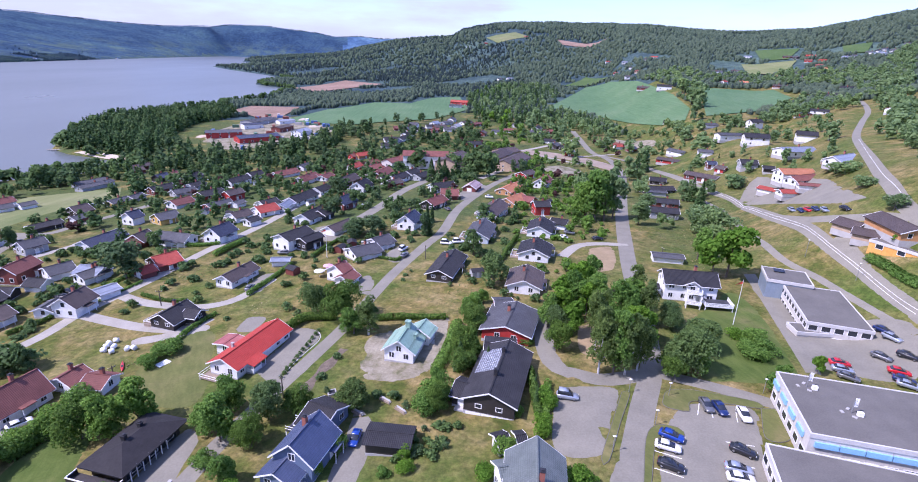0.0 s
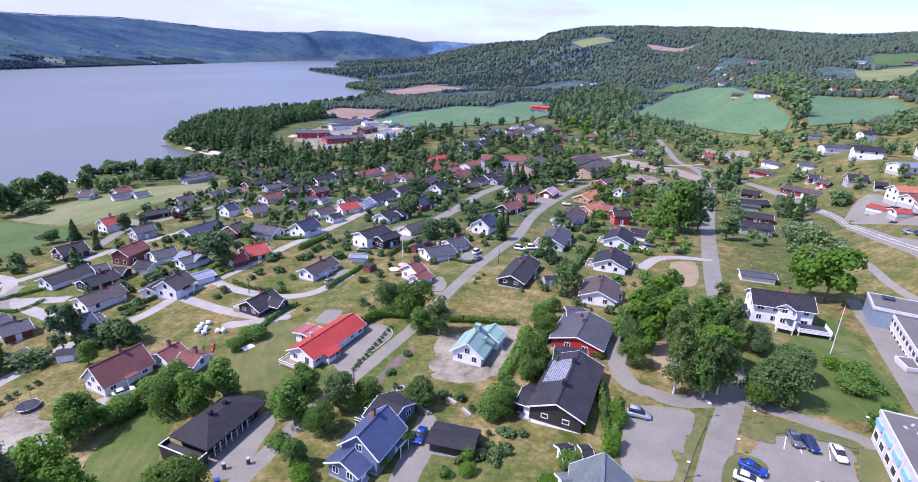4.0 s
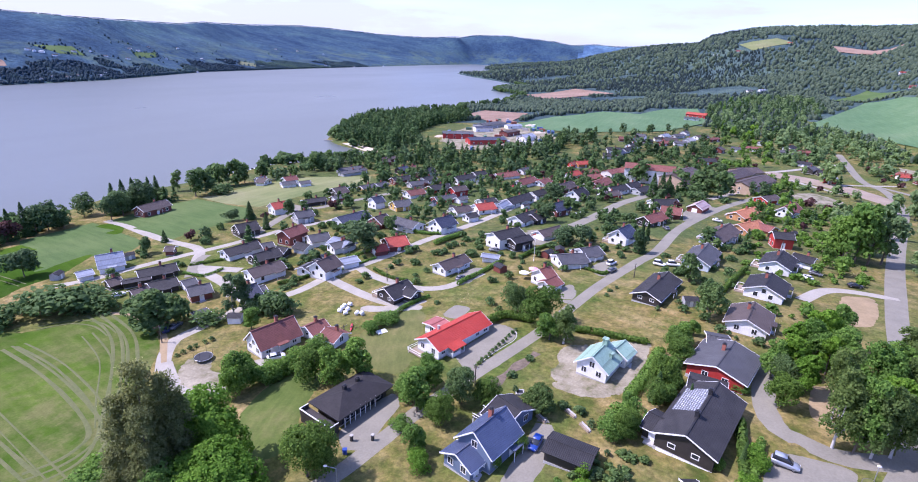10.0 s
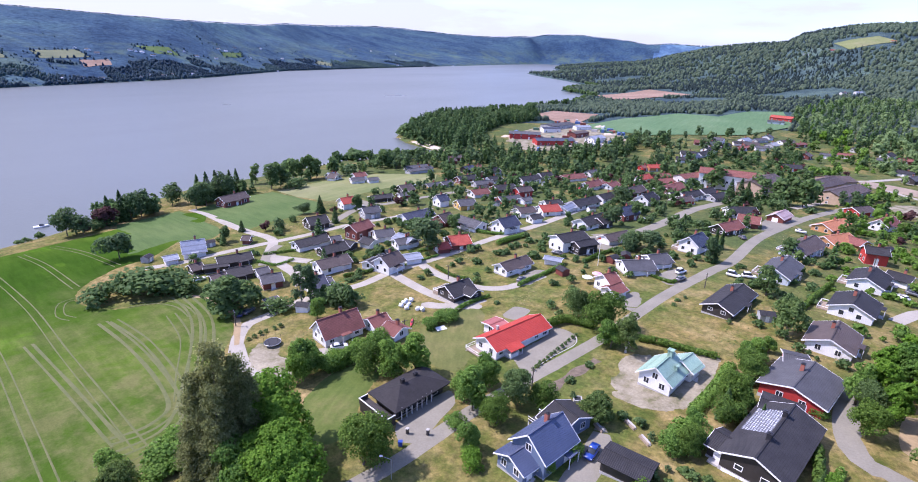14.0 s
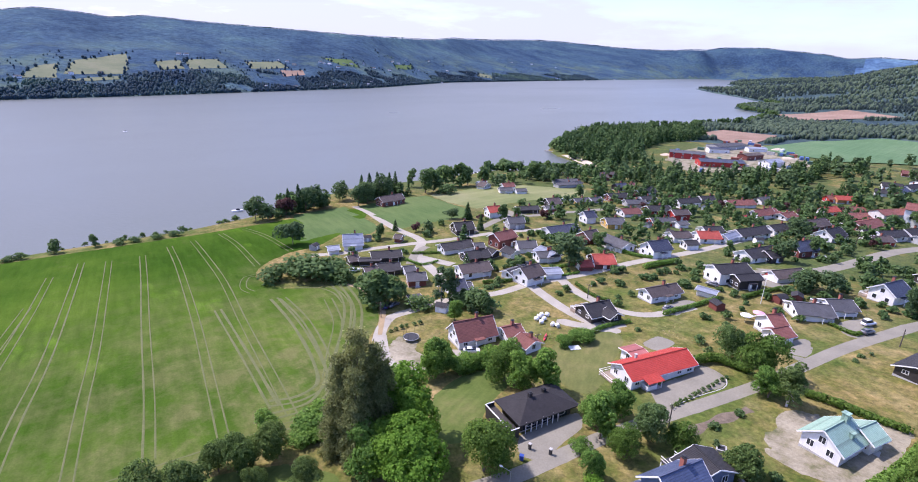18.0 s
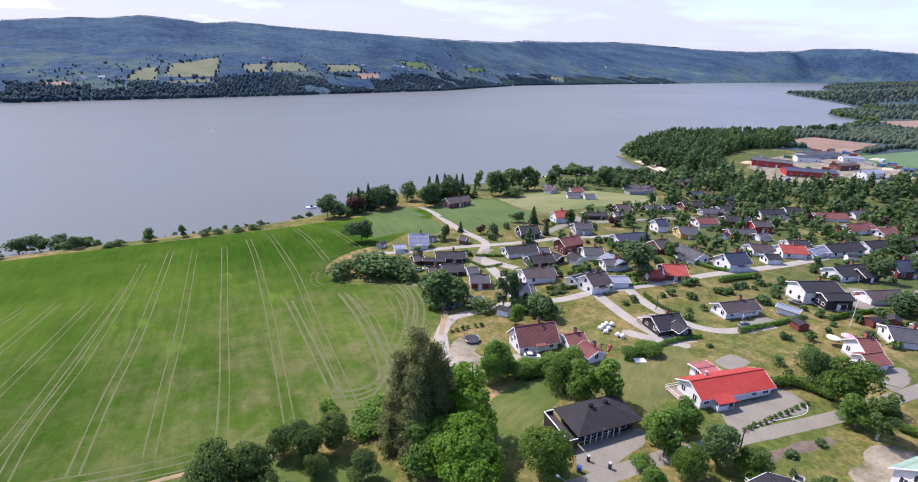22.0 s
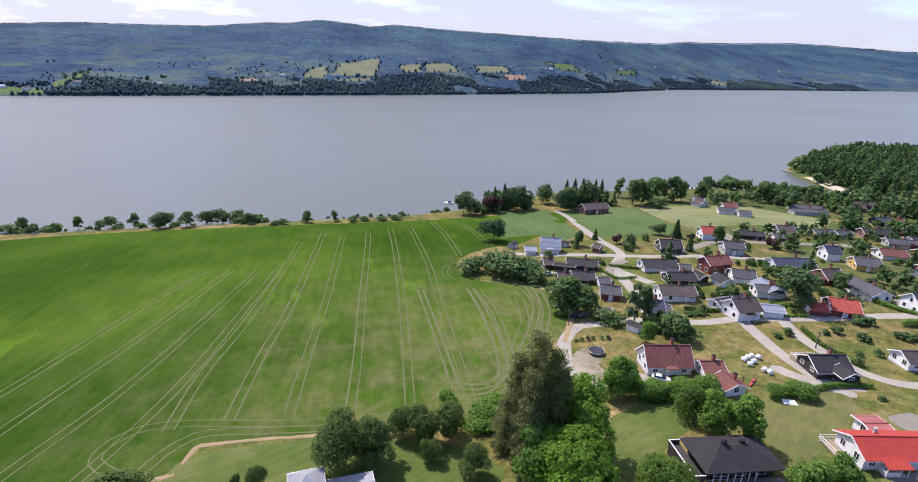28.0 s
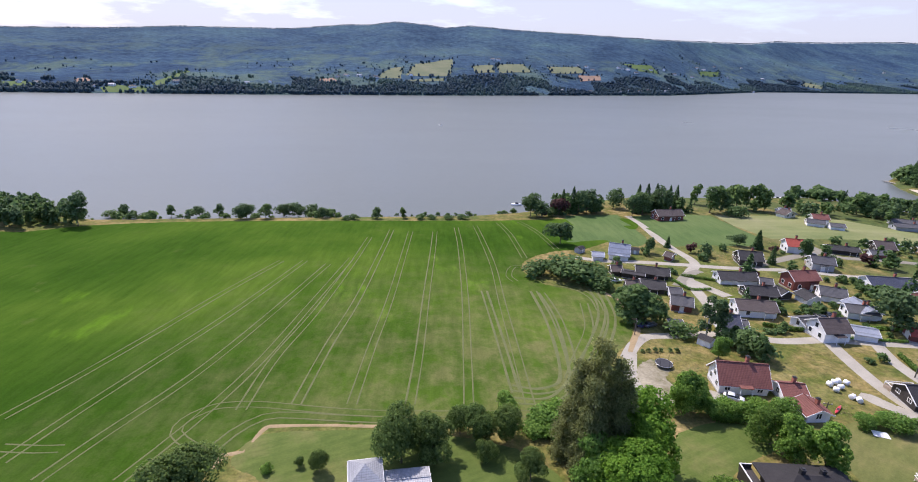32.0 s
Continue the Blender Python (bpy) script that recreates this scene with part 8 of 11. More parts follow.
tree("shrub", 8.1, 64.9, 3.3, 0.9, 2, 1)
tree("limeshrub", 5.3, 60.0, 2.7, 1, 2, 2)
tree("limeshrub", 18.7, 59.6, 3.0, 1.2, 2, 0)
tree("shrub", 11.3, 74.4, 1.7, 1, 2, 1)
tree("shrub", -12.3, 68.1, 1.8, 1.5, 2, 2)
tree("limeshrub", -7.2, 65.3, 2.5, 0.9, 2, 0)
tree("limeshrub", -6.5, 62.3, 2.0, 1, 2, 1)
tree("shrub", -9.8, 61.3, 1.5, 1.2, 2, 2)
tree("shrub", -17.7, 66.9, 3.2, 0.8, 2, 0)
tree("shrub", -19.9, 61.5, 2.8, 0.7, 2, 1)
tree("shrub", -38.5, 64.4, 2.3, 1.3, 2, 2)
tree("shrub", -71.5, 65.9, 4.0, 1.1, 2, 0)
tree("shrub", -70.6, 68.5, 3.8, 1.1, 2, 1)
tree("shrub", -69.7, 71.6, 4.0, 1.1, 2, 2)
tree("shrub", -69.0, 75.5, 3.8, 1.2, 2, 0)
tree("shrub", -68.3, 79.4, 4.0, 1.2, 2, 1)
tree("maple", -73.7, 62.4, 9.1, 0.9, 2, 2)
tree("maple", -91.0, 82.7, 6.2, 1, 2, 0)
tree("maple", -88.4, 92.3, 6.5, 1, 1, 1)
tree("apple", -91.8, 89.6, 2.7, 0.8, 1, 2)
tree("shrub", -63.1, 92.6, 2.9, 1.3, 2, 0)
tree("shrub", -61.3, 97.2, 3.2, 1.6, 2, 1)
tree("maple", -114.1, 77.5, 8.8, 1.4, 1, 2)
tree("birch", -102.1, 90.6, 10.0, 1, 1, 0)
tree("maple", -98.8, 93.6, 4.2, 1.4, 1, 1)
tree("shrub", -73.0, 36.0, 4.7, 1.4, 2, 2)
tree("shrub", -73.7, 34.2, 4.4, 1.4, 2, 0)
tree("shrub", -73.7, 38.0, 3.6, 1.3, 2, 1)

def inside(pt_x, pt_y, outline):
    o = np.array(outline, float)
    hit = np.zeros(np.shape(pt_x), bool)
    for (ax, ay), (bx, by) in zip(o, np.roll(o, -1, 0)):
        cross = (ay > pt_y) != (by > pt_y)
        hit ^= cross & (pt_x < (bx - ax) * (pt_y - ay) / (by - ay + 1e-12) + ax)
    return hit


def blob_woods(name, X, Y, H, conifer, label, seed, needle=None):
    """Many small trees in one mesh: two stacked ragged cones, or a lumpy crown, for each."""
    rng = np.random.default_rng(seed)
    n = len(X)
    Z = ground(X, Y)
    objs = []
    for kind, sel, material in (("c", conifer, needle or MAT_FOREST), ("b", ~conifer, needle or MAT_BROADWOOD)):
        x, y, z, h = X[sel], Y[sel], Z[sel], H[sel]
        m = len(x)
        if m == 0:
            continue
        k = 5
        g = np.linspace(0, 2 * math.pi, k, endpoint=False)[None, :] + rng.uniform(0, 6.3, (m, 1))
        rings = [(0.05, 0.36 if needle else 0.25), (0.5, 0.26 if needle else 0.15)] if kind == "c" else [(0.10, 0.36), (0.62, 0.42)]
        V = []
        for zz, rr_ in rings:
            r = rr_ * h[:, None] * rng.uniform(0.65, 1.3, (m, k))
            V.append(np.stack([x[:, None] + r * np.cos(g), y[:, None] + r * np.sin(g), z[:, None] + h[:, None] * (zz + rng.uniform(-0.05, 0.05, (m, k)))], -1))
        tip = np.stack([x + rng.normal(size=m) * 0.02 * h, y + rng.normal(size=m) * 0.02 * h, z + h], -1)[:, None, :]
        P = np.concatenate(V + [tip], 1)
        per = P.shape[1]
        tri = []
        for q in range(1):
            for i in range(k):
                a, b2 = q * k + i, q * k + (i + 1) % k
                tri += [(a, b2, b2 + k), (a, b2 + k, a + k)]
        tri += [(k + i, k + (i + 1) % k, 2 * k) for i in range(k)]
        T = (np.array(tri)[None] + (np.arange(m) * per)[:, None, None]).reshape(-1)
        me = bpy.data.meshes.new(name)
        me.vertices.add(m * per)
        me.vertices.foreach_set("co", P.reshape(-1).astype(np.float32))
        me.loops.add(len(T))
        me.loops.foreach_set("vertex_index", T.astype(np.int32))
        me.polygons.add(len(T) // 3)
        me.polygons.foreach_set("loop_start", np.arange(0, len(T), 3, dtype=np.int32))
        me.materials.append(material)
        me.update(calc_edges=True)
        objs.append(tagged(new(name, me), label, "woodland", kind="stuff"))
    return objs


FIELDS = [o for o in scene.objects if o.name.startswith("field")]
BUILT = np.array([tuple(o.matrix_world.translation)[:2] for o in scene.objects if o.parent is None and o.type == "EMPTY" and o.get("category") in ("house", "garage", "shed", "building")])


def on_patch(x, y, obs):
    """True where (x, y) falls on one of the patches."""
    hit = np.zeros(np.shape(x), bool)
    for ob in obs:
        co = np.array([v.co[:2] for v in ob.data.vertices])
        lo, hi = co.min(0) - 2, co.max(0) + 2
        sel = np.nonzero((x > lo[0]) & (x < hi[0]) & (y > lo[1]) & (y < hi[1]))[0]
        if len(sel) == 0:
            continue
        cell = max(6.0, 1.7 * math.sqrt(float(np.prod(hi - lo)) / len(co)))
        have = {(int((c[0] - lo[0]) / cell), int((c[1] - lo[1]) / cell)) for c in co}
        for i in sel:
            if (int((x[i] - lo[0]) / cell), int((y[i] - lo[1]) / cell)) in have:
                hit[i] = True
    return hit


def scatter_in(outline, gap, seed):
    rng = np.random.default_rng(seed)
    o = np.array(outline)
    (x0, y0), (x1, y1) = o.min(0), o.max(0)
    gx, gy = np.meshgrid(np.arange(x0, x1, gap), np.arange(y0, y1, gap))
    x = gx.ravel() + rng.uniform(-0.45, 0.45, gx.size) * gap
    y = gy.ravel() + rng.uniform(-0.45, 0.45, gx.size) * gap
    k = inside(x, y, outline) & (ground(x, y) > 0.4)
    return x[k], y[k]


def clear_of(x, y, pts, dist):
    return np.array([np.min((pts[:, 0] - a) ** 2 + (pts[:, 1] - b) ** 2) > dist * dist for a, b in zip(x, y)], bool) if len(x) else np.zeros(0, bool)


# ---------------------------------------------------------------- woods
POINT_WOOD = [(-300.5, 399.7), (-343.8, 481.2), (-377.1, 566.1), (-355.7, 650.6), (-295.3, 673.1), (-255.3, 628.5), (-255.2, 566.6), (-268.3, 532.5), (-248.5, 450.2), (-224.3, 412.2), (-228.1, 364.4), (-261.4, 374.5)]
BELT_WOOD = [(-225.8, 356.4), (-222.8, 409.4), (-181.3, 383.2), (-160.0, 393.2), (-140.4, 421.2), (-111.1, 497.5), (-94.2, 480.8), (-94.1, 428.4), (-112.6, 367.5), (-138.6, 342.6), (-176.9, 326.3), (-199.6, 323.2)]
MID_WOOD = [(6.1, 814.8), (72.3, 1017.3), (148.8, 1019.2), (152.5, 821.0), (102.8, 685.3), (143.2, 629.3), (172.3, 525.6), (153.5, 497.6), (117.7, 552.1), (67.7, 567.4), (24.1, 568.8), (5.5, 617.5)]
SHORE_WOOD = [(-248.8, 280.7), (-242.7, 289.5), (-232.5, 303.3), (-211.2, 313.8), (-188.2, 331.4), (-165.3, 356.9), (-149.0, 378.6), (-114.0, 376.2), (-100.7, 391.2), (-94.5, 446.4), (-82.1, 492.3), (-105.9, 501.9), (-127.9, 459.3), (-135.6, 390.0), (-153.3, 347.7), (-168.9, 302.4), (-186.9, 275.9), (-209.1, 262.6)]
WEST_WOOD = [(-235.6, -140.1), (-232.2, -126.0), (-235.9, -117.2), (-243.6, -113.9), (-257.1, -129.0), (-271.2, -149.8), (-282.6, -165.3)]
PATHS = [o for o in scene.objects if o.name.startswith("road") or o.name.startswith("yard")]
wood_rng = np.random.default_rng(21)
# woods near enough to tell the trees apart
for outline, gap, label, tall, share in (
        (POINT_WOOD, 5.2, "dense mixed wood of spruce and birch on the point", (9, 14), 0.76),
        (BELT_WOOD, 9.6, "belt of spruces and birches behind the houses", (7, 12), 0.6),
        (SHORE_WOOD, 8.6, "mixed trees between the houses and the lake", (6, 11), 0.55),
        (MID_WOOD, 9.5, "mixed wood on the valley side", (7, 12), 0.55),
        (WEST_WOOD, 3.6, "thicket of leafy trees at the lake", (6, 10), 0.05)):
    x, y = scatter_in(outline, gap, 5)
    keep = clear_of(x, y, BUILT, 8.0) & ~on_patch(x, y, PATHS + FIELDS)
    x, y = x[keep], y[keep]
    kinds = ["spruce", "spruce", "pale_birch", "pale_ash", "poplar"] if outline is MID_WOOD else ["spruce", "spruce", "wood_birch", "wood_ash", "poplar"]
    order = np.argsort(np.hypot(x, y))
    spots = []
    for i in order[:900]:
        kind = "spruce" if wood_rng.random() < share else kinds[2 + int(wood_rng.integers(3))]
        spots.append((kind, float(x[i]), float(y[i]), float(wood_rng.uniform(*tall)), float(wood_rng.uniform(0.75, 1.05))))
    grove("woodland", spots, label)
    rest = order[900:]
    if len(rest):
        blob_woods("woodland", x[rest], y[rest], wood_rng.uniform(tall[0], tall[1], len(rest)), wood_rng.random(len(rest)) < share, label, 7)

# far woods over the hills, thinning where there are clearings; past two kilometres the canopy itself takes over
n = 190000
az = wood_rng.uniform(-46, 128, n)
r = 520 * (4300 / 520) ** (wood_rng.random(n) ** 1.25)
x, y = -r * np.sin(np.radians(az)), r * np.cos(np.radians(az))
s_near = x - np.interp(y, SHORE_Y, SHORE_X)
s_far = np.interp(y, FAR_Y, FAR_X) - x
town = (s_near > 0) & (r < 640) & (x < 140)
thin = wobble(x, y, 130.0, 9) + 0.6 * wobble(x, y, 55.0, 4)
keep = (((s_near > 8) & (y > 480) & (thin > -0.75)) | (s_far > 2)) & ~town & (ground(x, y) > 0.5)
keep &= (s_far < 2) | (wood_rng.random(n) < 0.25 * np.clip(1.0 - s_far / 420.0, 0.0, 1.0) * (wobble(x, y, 60.0, 5) > 0.1))
x, y, r = x[keep], y[keep], r[keep]
keep = ~on_patch(x, y, FIELDS)
x, y, r = x[keep], y[keep], r[keep]
keep = clear_of(x, y, BUILT[np.hypot(BUILT[:, 0], BUILT[:, 1]) > 380], 13.0)
x, y, r = x[keep], y[keep], r[keep]
far_side = x < np.interp(y, FAR_Y, FAR_X)
H = wood_rng.uniform(5.5, 10.5, len(x)) * np.where(far_side, 0.42, 0.72) * np.clip(r / 1100, 0.9, 1.7)
con = wood_rng.random(len(x)) < np.where(far_side, 0.9, np.where(x > 120, 0.3, 0.95)) * np.clip(0.68 + 0.45 * wobble(x, y, 170.0, 6), 0.2, 0.96)
hedge_x, hedge_y = [], []
for ob in FIELDS:
    if "across" not in ob["label"]:
        continue
    me = ob.data
    uses = collections.Counter(k for p in me.polygons for k in p.edge_keys)
    for a, b_ in (k for k, c in uses.items() if c == 1):
        if wood_rng.random() < 0.55:
            v = (np.array(me.vertices[a].co) + np.array(me.vertices[b_].co)) / 2 + wood_rng.normal(size=3) * 2.5
            hedge_x.append(v[0])
            hedge_y.append(v[1])
yb = wood_rng.uniform(-900, 2300, 17000)
db = 3.0 + 135.0 * wood_rng.random(17000) ** 1.3
xb = np.interp(yb, FAR_Y, FAR_X) - db
keep = (wobble(xb, yb, 70.0, 3) + 0.5 * wobble(xb, yb, 24.0, 8) > db / 110.0 - 0.85) & (ground(xb, yb) > 0.3) & ~on_patch(xb, yb, FIELDS)
xb, yb = np.concatenate([xb[keep], hedge_x]), np.concatenate([yb[keep], hedge_y])
x, y = np.concatenate([x, xb]), np.concatenate([y, yb])
H, con = np.concatenate([H, wood_rng.uniform(4.5, 8.0, len(xb))]), np.concatenate([con, wood_rng.random(len(xb)) < 0.5])
far_side = np.concatenate([far_side, np.ones(len(xb), bool)])
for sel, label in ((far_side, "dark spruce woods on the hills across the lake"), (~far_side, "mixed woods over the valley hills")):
    blob_woods("woodland", x[sel], y[sel], H[sel], con[sel], label, 9, MAT_HAZESPRUCE if "across" in label else None)

# trees that stand out along the skylines
az = np.sort(wood_rng.uniform(-44, 126, 7000))
rs = np.geomspace(650, 4750, 260)
px, py = -rs[None, :] * np.sin(np.radians(az))[:, None], rs[None, :] * np.cos(np.radians(az))[:, None]
crest = np.argmax((ground(px, py) - 82.0) / rs[None, :], axis=1)
pick = np.arange(len(az))
x, y, r = px[pick, crest], py[pick, crest], rs[crest]
over = x < np.interp(y, FAR_Y, FAR_X)
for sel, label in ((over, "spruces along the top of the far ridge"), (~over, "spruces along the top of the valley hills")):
    blob_woods("woodland", x[sel], y[sel], (0.0011 + 0.0008 * wood_rng.random(int(sel.sum())) + 0.0005 * wobble(az[sel] * 10.0, az[sel] * 0.0, 6.0, 3)) * r[sel], wood_rng.random(int(sel.sum())) < 0.8, label, 15, MAT_HAZESPRUCE if "far" in label else None)

# ---------------------------------------------------------------- trees about the houses, too many to count
GROVES = (
    ([(-129.3, 530.3), (-68.3, 602.8), (-18.0, 587.2), (42.5, 552.5), (102.7, 528.0), (98.4, 476.3), (37.9, 462.0), (-15.5, 447.1), (-50.1, 426.1), (-93.3, 408.1)], 15.0, "B", (6, 11), "leafy trees and spruces about the northern houses"),
    ([(-250.3, 366.1), (-184.9, 385.1), (-115.1, 400.3), (-48.0, 411.0), (-35.7, 362.2), (-74.3, 330.4), (-140.0, 291.9), (-206.9, 301.9)], 15.5, "B", (6, 11), "dark spruces and birches between the northern gardens"),
    ([(48.6, 390.1), (70.4, 371.8), (89.2, 328.7), (75.9, 282.5), (62.1, 302.3), (45.3, 325.2)], 7.0, "G", (2, 6), "garden trees beside the road works"),
    ([(0.0, 318.0), (14.0, 312.0), (44.0, 330.0), (40.0, 318.0), (30.0, 304.0), (8.0, 300.0)], 6.0, "B", (6, 10), "spruces and birches before the school"),
    ([(172.6, 545.8), (208.4, 446.8), (221.7, 332.6), (160.8, 222.1), (151.9, 230.8), (134.6, 256.1), (122.4, 326.2), (122.9, 376.1)], 12.0, "G", (3, 9), "garden trees among the houses on the slope"),
    ([(18.9, 611.9), (95.4, 632.8), (119.2, 516.3), (162.1, 474.9), (181.7, 425.4), (168.0, 389.6), (136.6, 421.8), (101.9, 435.6), (58.9, 485.8)], 14.0, "P", (6, 11), "leafy trees along the valley road"),
    ([(-8.4, 64.1), (-6.9, 69.7), (-1.7, 74.5), (1.9, 74.6), (0.8, 67.4), (-4.0, 62.6)], 2.0, "S", (0.6, 1.5), "weeds and bushes on a bank between gardens"),
    ([(-28.8, 79.9), (-26.8, 88.7), (-23.9, 99.4), (-22.6, 97.6), (-25.0, 86.8), (-27.4, 79.0)], 2.3, "S", (0.5, 1.2), "weeds along a bare strip beside a lane"),
    ([(-24.0, 81.9), (-18.2, 84.1), (-8.6, 80.5), (-4.9, 77.0), (-6.6, 74.2), (-13.2, 76.9), (-21.3, 78.6)], 3.4, "S", (0.8, 1.8), "low garden bushes behind a blue house"),
    ([(19.4, 96.1), (25.9, 100.0), (30.2, 97.6), (27.6, 87.2), (21.3, 83.2), (18.9, 86.4)], 2.6, "S", (0.6, 1.6), "undergrowth below the birches"),
    ([(-1.7, 91.7), (1.5, 96.8), (4.2, 104.6), (5.9, 102.9), (3.4, 90.7), (0.1, 82.4)], 2.8, "S", (1.0, 2.2), "garden bushes beside a gravel yard"),
    ([(-240.8, 140.8), (-249.8, 155.5), (-246.6, 175.2), (-229.8, 173.3), (-217.9, 161.1), (-223.4, 137.9)], 5.0, "X", (6, 9), "grove of spruces and birches round a lakeside farm"),
    ([(-228.3, 178.9), (-238.2, 200.1), (-225.5, 196.1), (-220.5, 178.1)], 5.0, "M", (6, 9), "leafy trees at the lake shore"),
    ([(-231.0, 200.7), (-239.6, 230.1), (-227.7, 256.0), (-215.0, 244.9), (-220.6, 196.1)], 6.5, "M", (5, 8), "leafy trees behind the hayfield"),
    ([(-273.6, 113.5), (-259.9, 121.4), (-241.9, 127.7), (-232.3, 121.5), (-238.1, 99.9)], 5.0, "X", (6, 8), "dark trees at the edge of the big field"),
    ([(-234.0, 267.7), (-248.0, 339.8), (-216.8, 326.3), (-198.0, 289.4), (-214.9, 251.8)], 6.5, "M", (5, 9), "leafy trees towards the harbour"),
    ([(455.4, 611.4), (556.5, 727.2), (625.5, 783.6), (131.0, 147.7), (130.4, 150.8), (166.1, 209.6), (245.8, 322.1), (309.2, 406.7), (395.9, 556.3), (445.3, 652.9), (488.0, 709.0)], 7.0, "P", (5, 10), "leafy wood on the slope above the hill road"),
    ([(149.7, 213.2), (170.5, 232.8), (162.0, 214.1), (142.5, 180.1), (129.8, 160.2), (133.0, 171.6), (142.5, 196.5)], 6.0, "S", (1.5, 4.5), "bushes on the slope below the hill road"),
    ([(245.0, 453.3), (299.3, 515.9), (334.1, 553.9), (352.5, 542.4), (349.9, 496.5), (313.0, 439.9), (311.3, 459.5), (279.9, 431.5), (262.5, 432.0), (243.4, 429.6)], 7.0, "P", (5, 9), "leafy trees between the field and the houses"),
    ([(104.3, 685.7), (152.5, 821.0), (214.2, 967.4), (252.8, 940.4), (244.2, 885.1), (205.9, 883.4), (134.2, 738.7)], 7.5, "P", (4, 7), "hedge of leafy trees along the field"),
    ([(102.5, 610.6), (141.6, 591.4), (169.5, 576.6), (177.6, 477.5), (192.2, 452.7), (185.3, 418.0), (166.9, 445.3), (145.3, 487.5), (119.1, 515.7)], 11.0, "P", (5, 10), "leafy trees below the cereal field"),
    ([(229.0, 597.6), (253.9, 612.7), (259.2, 593.6), (202.6, 455.6), (197.7, 467.3), (209.8, 505.7)], 6.0, "P", (4, 7), "clump of leafy trees between two fields"),
    ([(280.2, 662.2), (344.2, 693.2), (370.9, 649.0), (376.7, 582.3), (391.6, 612.1), (399.6, 702.8), (403.2, 767.8), (361.9, 766.1), (305.2, 725.2)], 12, "P", (5, 9), "leafy trees about the far houses"),
    ([(386.0, 718.1), (439.1, 748.7), (442.5, 691.8), (470.5, 703.5), (434.4, 625.9), (376.2, 553.6), (377.8, 579.2), (380.8, 643.0)], 10, "P", (6, 10), "leafy wood beside the hill road"),
    ([(249.1, 764.5), (340.3, 836.3), (316.1, 742.8), (280.2, 662.2), (239.7, 609.9), (247.8, 691.2)], 12, "P", (6, 10), "leafy trees beside a farm"),
    ([(5.2, 524.7), (88.9, 585.2), (119.1, 515.7), (138.7, 472.7), (180.8, 422.7), (232.4, 417.6), (282.1, 414.3), (170.8, 229.4), (155.0, 218.9), (160.8, 265.2), (141.4, 271.5), (133.2, 301.0), (113.2, 331.7), (133.2, 426.1), (98.4, 454.2), (50.7, 410.5), (4.7, 405.5)], 16.0, "G", (2, 8), "garden trees and bushes about the houses"),
    ([(4.7, 392.0), (27.0, 397.1), (42.8, 340.1), (66.5, 343.6), (98.2, 346.1), (81.4, 268.6), (58.4, 264.0), (43.1, 182.6), (35.0, 166.9), (20.6, 183.4), (3.3, 177.0)], 12.0, "G", (1.5, 5), "garden trees and bushes about the houses"),
    ([(131.9, 256.2), (143.2, 268.1), (144.7, 254.7), (131.0, 242.3), (128.7, 218.0), (120.9, 165.8), (119.5, 163.5), (125.4, 211.8), (126.2, 243.2)], 5, "S", (1, 2.5), "low bushes beside the main road"),
    ([(107.2, 330.3), (121.0, 344.0), (94.5, 263.3), (72.1, 214.5), (88.0, 269.9)], 6, "M", (5, 9), "leafy trees beside the road"),
    ([(129.5, 316.8), (126.2, 268.9), (125.6, 236.2), (109.6, 207.2), (111.4, 239.8), (115.5, 267.6)], 6.5, "M", (3, 8), "leafy trees below the main road"),
    ([(72.0, 195.1), (98.4, 203.3), (99.9, 189.0), (93.1, 172.7), (83.2, 173.1), (87.7, 188.8), (70.5, 190.5)], 7, "M", (4, 8), "leafy trees round a meadow"),
    ([(-231.9, 242.1), (-219.8, 273.8), (-188.6, 313.2), (-149.6, 327.1), (-118.5, 359.2), (-79.9, 370.7), (-55.1, 363.5), (-32.8, 307.0), (-47.3, 255.8), (-73.2, 264.9), (-108.9, 271.3), (-125.1, 232.0), (-143.0, 204.8), (-158.9, 188.4), (-194.0, 201.8)], 11.0, "G", (2, 9), "garden trees among the village houses"),
    ([(-179.6, 95.3), (-169.3, 106.4), (-145.7, 110.2), (-135.2, 121.6), (-125.8, 129.3), (-112.5, 139.1), (-109.8, 165.3), (-104.1, 173.9), (-89.2, 166.6), (-93.7, 134.2), (-97.8, 109.5), (-109.0, 92.5), (-113.0, 80.0), (-134.6, 82.7)], 8.5, "G", (1.5, 6), "garden trees and hedges among the village houses"),
    ([(-56.1, 207.6), (-43.9, 266.6), (-15.8, 253.7), (-4.7, 268.9), (12.4, 311.8), (48.5, 342.8), (45.7, 260.5), (26.2, 214.0), (8.0, 203.0), (-10.9, 202.9), (-33.1, 199.2)], 10.0, "G", (2, 7), "garden trees among the village houses"),
)

